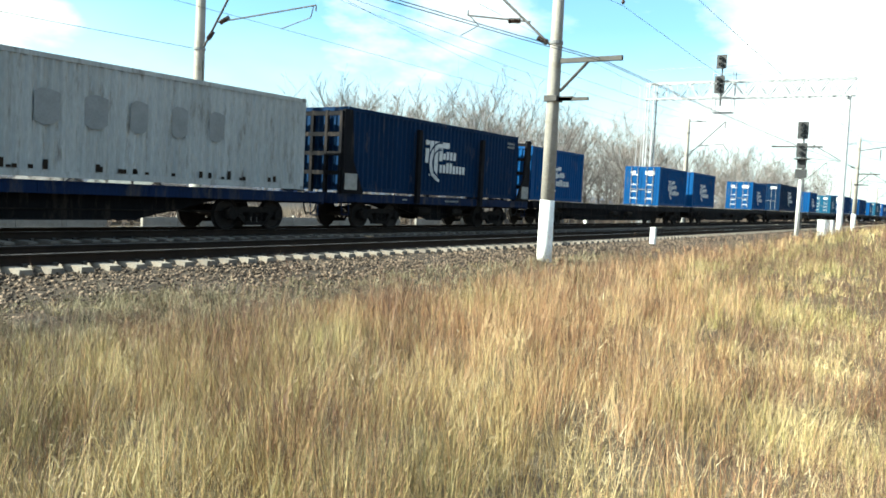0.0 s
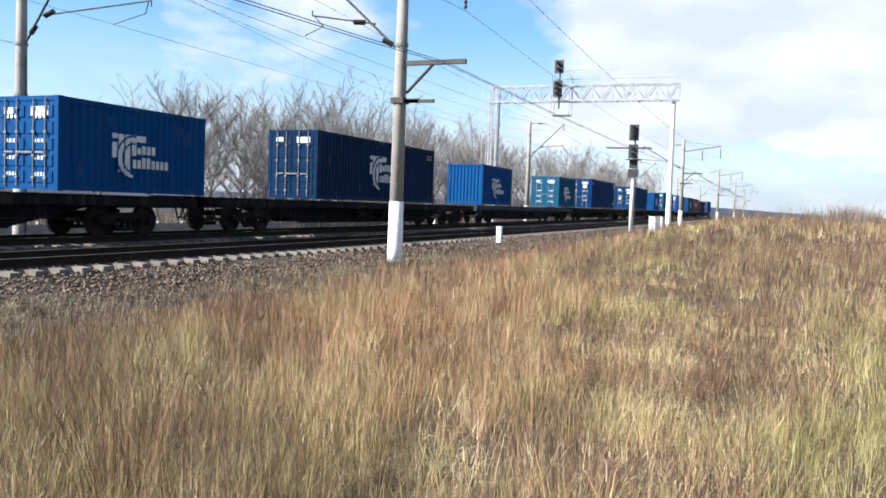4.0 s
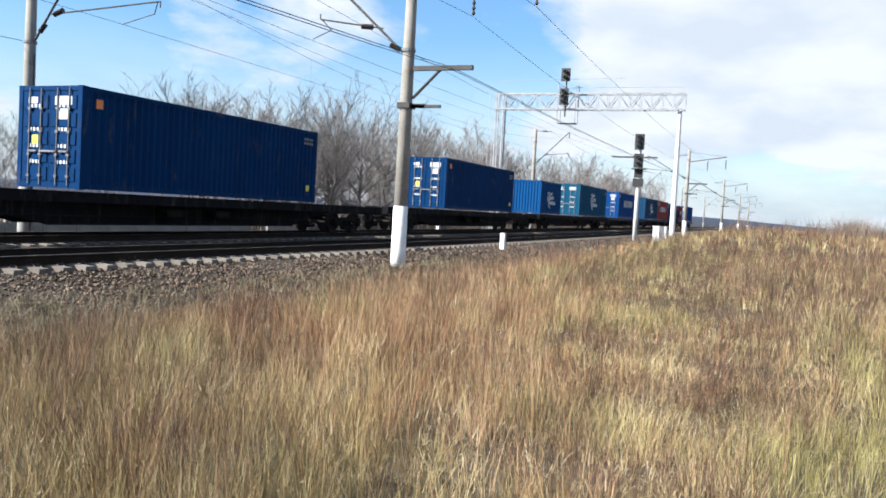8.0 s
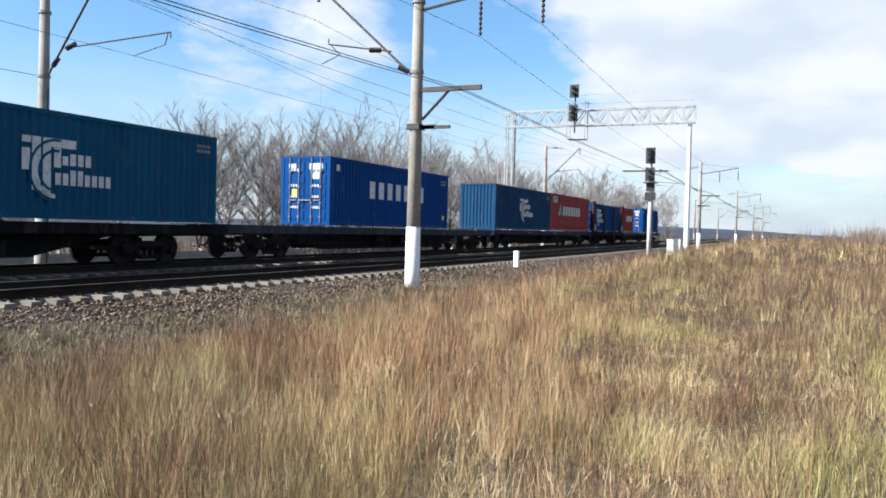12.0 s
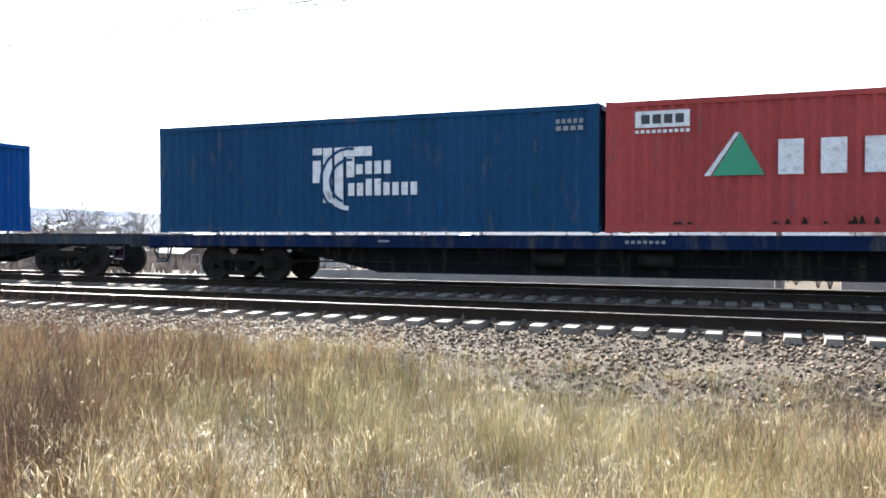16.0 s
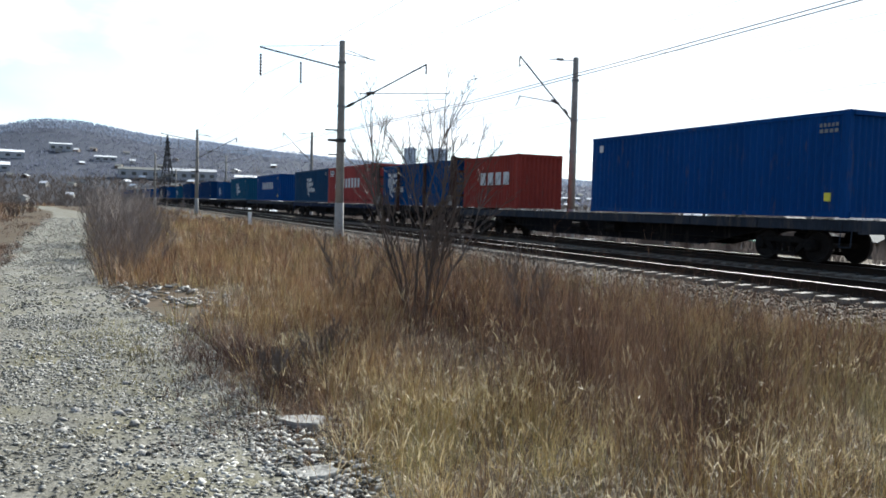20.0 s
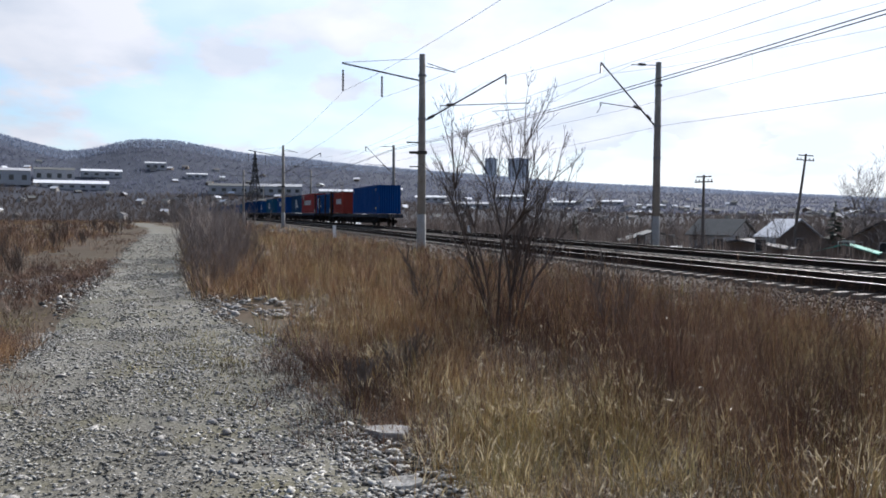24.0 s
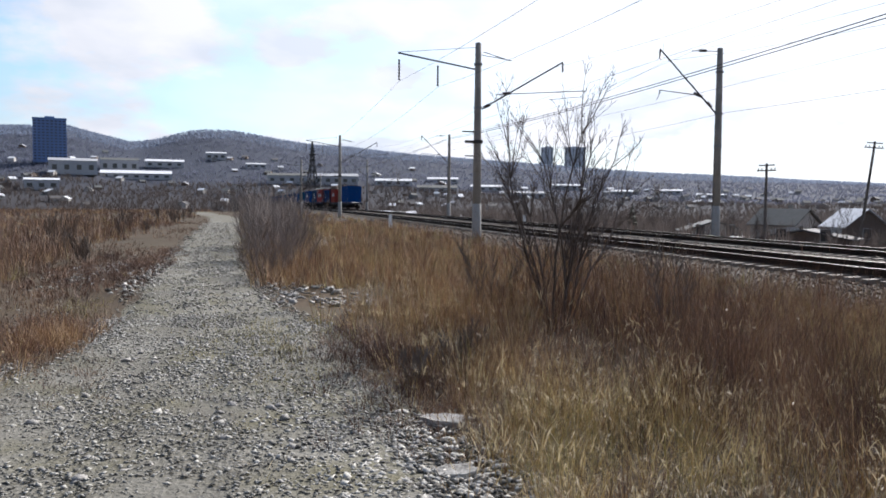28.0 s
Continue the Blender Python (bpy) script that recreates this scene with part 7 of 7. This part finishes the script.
def cover(x, y):
    """How thickly each kind grows at the places given, 0 to 1."""
    c = y - np.array([bend(-q) for q in x])
    r, az = np.hypot(x, y), np.degrees(np.arctan2(x, y))
    d1, d2, d3 = drift(x, y, 0.3, 5.0), drift(x, y, 1.1, 2.0), drift(x, y, 0.75, 9.0)
    warm, cool = 0.35 + 1.3 * step(-0.25, 0.25, d3), 0.35 + 1.3 * step(-0.25, 0.25, -d3)
    aw = az + 14 * d1
    right = step(-1.0, 2.5, x + 1.5 * d1)
    left = 1 - right
    cart = np.array([cart_at(q) for q in x])
    off = (np.abs(y - cart[:, 0]) - cart[:, 1]) + 0.35 * d2
    lane = right * step(74, 79, aw) * (1 - step(88, 93, aw)) * (1 - step(16, 30, r))
    red = right * step(51, 60, aw) * (1 - step(73, 80, aw)) * step(5.2, 8.0, r)
    green = right * step(88, 93, aw) * (1 - step(10, 16, r))
    far_grey = right * step(11, 17, r) * step(76, 82, aw)
    oliv = right * (1 - step(52, 60, aw))
    wan = right * (1 - step(26, 36, aw))
    oliv = oliv - 0.9 * wan
    pale = right * np.clip(1 - red - green - 0.75 * lane - 0.6 * far_grey - 0.6 * oliv - wan, 0, 1)
    dark = left * step(2.7, 3.7, c - 1.2 * d1) * step(2.8, 4.6, -x) * (1 - 0.85 * step(9.5, 13.5, r + 2 * d1))
    mid = left * (1 - step(34, 54, -az - 8 * d1)) * step(3, 5, c)               # greyer growth straight across from the viewer
    dark = dark * (1 - 0.9 * mid)
    rust = left * step(6.0, 8.0, -x) * (1 - step(1.6, 2.6, off - 0.6 * d1)) * step(0, 0.3, y)
    verge = left * step(-0.3, 0.3, -y - 1.0) * (1 - step(4.4, 5.2, -y + 0.5 * d1 + 0.01 * (x + 30))) * step(7, 9, -x)
    field = left * step(0, 0.8, -y - 4.5) * step(9, 13, -x)
    gold = left * np.clip(1 - 1.0 * dark - 0.8 * rust - 0.9 * field - 0.95 * verge, 0, 1)
    gold = gold * (1 - 0.85 * mid)
    bare = np.where(off < 0.05, 0.0, 1.0) * (0.25 + 0.75 * step(-0.4, 0.0, d2 + 0.2))
    bare = np.where(x > 9.3, 1.0, bare)
    bare *= 1 - 0.93 * ((x > -6.3) & (x < -2.8) & (y < 1.45 + 0.25 * d2) & (y > -3))
    bare *= 1 - 0.9 * ((x > -15.2) & (x < -12.0) & (y > 0.2) & (y < 2.4))
    bare *= 1 - 0.93 * ((x > -15.4) & (x < -5.5) & (y < 0.12 * np.abs(x) + 0.25 * d2) & (y > -0.3))
    bare *= 1 - 0.75 * ((x > -10.5) & (x < -5.5) & (y < 1.75 + 0.4 * d2) & (y > -1))
    bare *= 1 - 0.75 * step(8.2, 10.4, c + 2.0 * d2 - 1.5 * left * step(3, 6, -x)) - 0.25 * step(10.4, 11.8, c + d2)
    turf = 1 - 0.5 * step(5.4, 7.8, c + d1) * step(-4, -1, x) * (1 - 0.8 * red) * (1 - step(26, 40, r))
    tall = turf * (1 - 0.5 * step(7.8, 9.5, c) * right) * (1 + 0.25 * dark) * (1 - (0.35 + 0.15 * step(6, 20, r)) * lane) * (1 - 0.7 * verge)
    bare = bare * (1 - 0.82 * verge)
    d4 = drift(x, y, 2.4, 14.0)
    tall = tall * (0.8 + 0.45 * step(-0.3, 0.35, d2)) * (0.85 + 0.3 * step(-0.3, 0.3, d4))
    bare = bare * (0.5 + 0.8 * step(-0.35, 0.25, d4))
    strip = right * step(73, 77, aw) * (1 - step(81, 85, aw)) * step(9, 13, r) * (1 - step(30, 45, r))
    green = np.maximum(green, 0.8 * strip)
    back = left * step(9.5, 12.5, r + d1) * step(0, 1, y)                # beyond the tall shrub
    k = {"straw": 0.4 * back + 0.15 * mid + 0.38 * wan + 0.3 * red + 0.32 * oliv + 0.75 * pale + 0.3 * lane + 0.15 * far_grey, "olive": 0.3 * wan + oliv * 0.75 + 0.25 * lane + 0.3 * green + 0.45 * far_grey + 0.3 * gold + 0.65 * mid + 0.25 * back + 0.05 * dark,
         "russet": 0.75 * back + 0.95 * red + 0.14 * oliv + 0.25 * pale + 0.15 * lane, "rust": rust + 0.55 * field + 0.2 * back + 0.25 * dark + 0.25 * gold,
         "weeds": 0.45 * right * step(6.2, 7.6, c + d1) * (1 - step(30, 45, r)) + 1.2 * dark + 0.75 * far_grey + 0.12 * red + 0.3 * rust + 1.1 * field + 0.3 * (left * step(11, 15, r) - 0.8 * back) + 2.8 * verge + 0.24 * oliv + 0.2 * wan + 0.13 * gold + 0.3 * lane, "greenish": 0.25 * wan + green + 0.07 * gold + 0.1 * pale, "gold": gold * (0.9 - 0.65 * step(11, 15, r)), "spike": 0.035 * right * (1 - lane) * step(0.0, 0.35, d3) + 0.02 * left * dark, "lane": lane, "wan": 0.75 * wan + 0.2 * oliv + 0.9 * mid, "curl": 1.5 * gold + 0.35 * dark + 0.3 * rust + 0.2 * pale + 0.12 * red + 0.4 * lane,
         "low": step(5.8, 7.4, c + 1.2 * d1) * step(-9, -5, x) * (1 - step(28, 40, x)) * (1.1 - bare * 0.4)}
    for q in ("straw", "greenish", "gold"):
        k[q] = k[q] * cool
    for q in ("russet", "rust", "weeds"):
        k[q] = k[q] * warm
    low = k["low"] * step(-0.5, 0.1, d2) * (1 - step(10.2, 12.2, c + 1.6 * d2))
    k = {a: b * bare for a, b in k.items()}
    k["low"] = low * (1 - 0.75 * left)
    return k, tall, bare, c


# reach, clumps to the square metre, stalks in a clump, how much broader, joints
REACH = [(3.5, 7.5, 74, 11, 0.78, (0, 0.5)), (7.5, 14, 34, 11, 1.15, (0, 0.55)), (14, 30, 11, 9, 1.9, (0, 0.55)), (30, 70, 2.0, 9, 4.6, (0, 0.55)), (70, 190, 0.27, 9, 11.5, (0, 0.55)),
         (0.9, 3.5, 22, 10, 1.3, (0, 0.55)), (3.5, 14, 7, 9, 2.5, (0, 0.55)), (14, 45, 0.8, 9, 6.0, (0, 0.55))]


def sow(kind, material, height, width, th, bow, label, seed, dense=1.0, spread=0.09, heads=0.0, name="dry_grass", twigs=0, upto=8, lift=0.0):
    """Tufts of one kind over the whole field, leaning each their own way."""
    rng = np.random.default_rng(seed)
    for j, (r0, r1, per, stalks, wide, cuts) in enumerate(REACH[:upto]):
        a0, a1 = (-112, 104) if j < 5 else ((-180, 180) if j == 5 else (104, 248))    # the last rings lie round and behind the viewer
        n = int(per * dense * math.radians(a1 - a0) / 2 * (r1 * r1 - r0 * r0))
        az = np.radians(rng.uniform(a0, a1, n))
        r = np.sqrt(rng.uniform(r0 * r0, r1 * r1, n))
        x, y = r * np.sin(az), r * np.cos(az)
        ok = y - np.array([bend(-q) for q in x]) < 11
        x, y = x[ok], y[ok]
        k, tall, _, c = cover(x, y)
        ok = rng.random(len(x)) < k[kind]
        x, y, tall = x[ok], y[ok], tall[ok]
        n = len(x)
        if n < 5:
            continue
        z = surface(x, y) - 0.02 + lift * tall * rng.uniform(0.5, 1.2, n)
        ht = height * (0.5 if j == 5 else 1.0) * (tall if kind != "low" else 1.0) * rng.uniform(0.55, 1.25, n)
        lean_a, lean = rng.uniform(0, 6.283, n), rng.random(n) ** 2 * 0.28
        rep = lambda v: np.repeat(v, stalks)
        m = n * stalks
        a0, q = rng.uniform(0, 6.283, m), rng.random(m)
        sp = spread * (1 + 0.25 * wide)
        px, py = rep(x) + np.cos(a0) * q * sp, rep(y) + np.sin(a0) * q * sp
        ox, oy = np.cos(a0) * q + rep(np.cos(lean_a) * lean), np.sin(a0) * q + rep(np.sin(lean_a) * lean)
        a = np.arctan2(oy, ox) + rng.normal(0, 0.5, m)
        h = rep(ht) * rng.uniform(0.35, 1.1, m)
        t0 = th * rng.random(m) * (0.4 + np.hypot(ox, oy))
        b = bow * rng.random(m) ** 1.5 + 0.05
        p = (px, py, rep(z), h, a, t0, b)
        w = width * wide * rng.uniform(0.6, 1.3, m)
        V, F = blade_strip(p, w, cuts, rng)
        if twigs and j < 3:
            # side twigs along the upper stalk
            Vs, Fs = [V], [F]
            base = len(V)
            for i in range(twigs):
                s = rng.random(m) < 0.75
                pp = tuple(v[s] for v in p)
                f = rng.uniform(0.4, 0.95, s.sum())
                o = stalk(pp, f)
                g = (o[:, 0], o[:, 1], o[:, 2], pp[3] * rng.uniform(0.1, 0.3, len(f)), rng.uniform(0, 6.283, len(f)), rng.uniform(0.4, 1.0, len(f)), np.full(len(f), -0.35))
                v2, f2 = blade_strip(g, w[s] * 0.8, (0,), rng)
                Vs.append(v2); Fs.append(f2 + base)
                base += len(v2)
            V, F = np.concatenate(Vs), np.concatenate(Fs)
        tagged(new(name, raw_mesh(name, V, F, material)), label, "grass", kind="stuff")
        if heads and j < 3:
            s = (rng.random(m) < heads) & (h > 0.5 * height)
            pp = tuple(v[s] for v in p)
            nh = int(s.sum())
            V, F = head_strip(pp, rng.uniform(0.03, 0.06, nh) * (1 + 0.12 * wide), rng.uniform(0.006, 0.009, nh) * (0.5 + 0.5 * wide), rng)
            tagged(new("seed_heads", raw_mesh("seed_heads", V, F, "seed")), "pale nodding seed heads of the dry grass", "grass", kind="stuff")


sow("straw", "straw", 0.50, 0.0040, 0.45, 0.75, "bleached straw-coloured dry grass", 1, 1.15, heads=0.05)
sow("olive", "olive", 0.50, 0.0038, 0.36, 0.6, "olive-brown dry grass growing in tufts", 2, 1.0, heads=0.05)
sow("russet", "russet", 0.62, 0.0040, 0.28, 0.45, "upright russet-brown dry grass", 3, 1.15, heads=0.06)
sow("weeds", "weeds", 0.78, 0.0034, 0.4, 0.4, "dark reddish brown dead weeds with fine side twigs", 4, 1.1, 0.14, name="dry_weeds", twigs=4)
sow("rust", "rust", 0.58, 0.0044, 0.5, 0.8, "rusty orange-brown dry grass", 9, 1.0, heads=0.06)
sow("greenish", "greenish", 0.48, 0.0046, 0.4, 0.8, "yellow-green drying grass", 5, 0.8)
sow("gold", "golden", 0.50, 0.0044, 0.5, 1.4, "golden straw of tangled dry grass", 6, 0.85, heads=0.18)
sow("curl", "bleached", 0.13, 0.0062, 0.7, 2.6, "pale curled leaves hanging in the withered grass", 10, 0.3, 0.2, upto=2, lift=0.26)
sow("spike", "weeds", 0.95, 0.0042, 0.16, 0.2, "tall dark dead weed stalks standing over the grass", 12, 1.0, 0.05, name="dry_weeds", twigs=3, upto=3)
sow("wan", "moss", 0.4, 0.0044, 0.5, 0.7, "grey-green weeds and fading grass", 15, 1.0, 0.1, upto=3)
sow("lane", "straw", 0.3, 0.0042, 1.2, 1.9, "matted pale straw pressed down along a trodden lane", 21, 0.9, 0.14, upto=3)
sow("lane", "thatch", 0.16, 0.0036, 1.5, 1.6, "trodden greyish dry grass", 7, 0.9, 0.14, upto=3)

sow("low", "thatch", 0.18, 0.0060, 1.3, 1.2, "withered low growth on the stony shoulder", 18, 0.8, 0.13, name="low_weeds", upto=3)
sow("low", "moss", 0.28, 0.0060, 0.9, 1.0, "low grey-green weeds creeping over the stony shoulder", 8, 3.2, 0.11, name="low_weeds", upto=3)


def lay_thatch():
    """Broken straw lying on the soil under the grass."""
    rng = np.random.default_rng(17)
    for r0, r1, n, wide in ((3.5, 7.5, 46000, 1.0), (7.5, 16, 42000, 2.0), (16, 34, 20000, 4.5)):
        az = np.radians(rng.uniform(-112, 104, n))
        r = np.sqrt(rng.uniform(r0 * r0, r1 * r1, n))
        x, y = r * np.sin(az), r * np.cos(az)
        _, _, bare, c = cover(x, y)
        ok = rng.random(n) < np.maximum(bare, np.where((c > 4) & (c < 9.6), 0.45, 0.035))
        x, y = x[ok], y[ok]
        n = len(x)
        z = surface(x, y)
        p = (x, y, z + 0.015 + 0.09 * rng.random(n) ** 2, rng.uniform(0.08, 0.38, n), rng.uniform(0, 6.283, n), rng.uniform(1.0, 1.5, n), rng.uniform(0.05, 0.8, n))
        V, F = blade_strip(p, 0.0036 * wide * rng.uniform(0.6, 1.3, n), (0, 0.55), rng)
        tagged(new("thatch", raw_mesh("thatch", V, F, "thatch")), "broken straw lying on the soil", "grass", kind="stuff")


lay_thatch()


def tuft_group(n, x0, x1, y0, y1, height, material, label, seed, stalks=14, width=0.004, th=0.7, twigs=True):
    """A loose stand of low weeds on the stony ground."""
    rng = np.random.default_rng(seed)
    qx, qy = (rng.random(n) + rng.random(n)) / 2, (rng.random(n) + rng.random(n)) / 2
    x, y = x0 + (x1 - x0) * qx, y0 + (y1 - y0) * qy
    z = np.array([ground_z(a, b) for a, b in zip(x, y)])
    rep = lambda v: np.repeat(v, stalks)
    m = n * stalks
    p = (rep(x) + rng.normal(0, 0.05, m), rep(y) + rng.normal(0, 0.05, m), rep(z), height * rep(rng.uniform(0.4, 1.2, n)) * rng.uniform(0.5, 1.1, m), rng.uniform(0, 6.283, m), th * rng.random(m), 0.05 + 0.8 * rng.random(m))
    V, F = blade_strip(p, width * rng.uniform(0.6, 1.3, m), (0, 0.5), rng)
    tagged(new("low_weeds", raw_mesh("low_weeds", V, F, material)), label, "weeds", kind="stuff")


tuft_group(360, -10.8, -4.6, 0.5, 2.3, 0.32, "weeds", "dead brown weeds among the stone chippings", 21)
tuft_group(26, -9.5, -7.5, 0.1, 1.1, 0.22, "weeds", "dark low weeds at the edge of the cart track", 22)
tuft_group(260, -10.5, -5.6, 0.75, 1.9, 0.24, "weeds", "thin dark dead weeds at the edge of the gravel", 27, 7, 0.004)
tuft_group(220, -10.8, -6.4, -0.35, 0.75, 0.09, "moss", "low grey-green growth between the wheel ruts", 28, 16, 0.006)
tuft_group(90, -10.6, -9.1, -2.7, -1.6, 0.34, "rust", "rusty brown clump of dry weeds beside the cart track", 29, 14, 0.005)
tuft_group(330, -12.5, -6.3, -0.9, 1.5, 0.13, "greenish", "thin greenish dry grass between the wheel ruts", 23, 12, 0.005)
tuft_group(70, -12.0, -8.2, -2.9, -1.6, 0.34, "russet", "rusty brown tuft of dry grass beside the cart track", 24, 18)
tuft_group(30, -14.5, -11.5, -2.9, -1.9, 0.2, "olive", "grey-green tuft of dry grass beside the cart track", 25, 16)
tuft_group(60, -9.3, -6.5, -2.0, -1.0, 0.2, "weeds", "dead brown weeds along the edge of the cart track", 26)
tuft_group(30, -7.5, -4.5, -0.6, 0.3, 0.09, "olive", "thin dry grass on the cart track", 27)
tuft_group(90, -19, -15.5, 0.9, 2.6, 0.5, "weeds", "brown weeds round the heap of stones", 28)
tuft_group(330, -31, -12.5, -3.4, -1.7, 0.24, "weeds", "dead brown weeds on the bank beside the cart track", 29, 16, 0.008)
tuft_group(300, -31, -13, -5.0, -2.6, 0.22, "weeds", "low brown weeds on the bank beside the cart track", 30, 16, 0.009)
tuft_group(90, -12.6, -8.2, -3.4, -1.7, 0.3, "weeds", "brown tufts at the edge of the cart track", 31, 16, 0.006)


def motions():
    """The train runs through at an even pace; every wagon and box follows the line."""
    for ob, u, z in RIDERS:
        rows = []
        for k in range(15):
            t = 2.0 * k
            s = START + SPEED * t + u
            rows.append((t, place_on_line(ob, s, z)))
        walk(ob, rows)
    # wheelsets of the wagons that pass close by roll on the rails
    for w, x, mark in WHEELS:
        if -66 < mark < 60:
            walk(w, [(k / 30, pose(x, 0, 0.475) @ Euler((0, (k * 65.28 % 360) * math.pi / 180, 0)).to_matrix().to_4x4()) for k in range(841)])


motions()
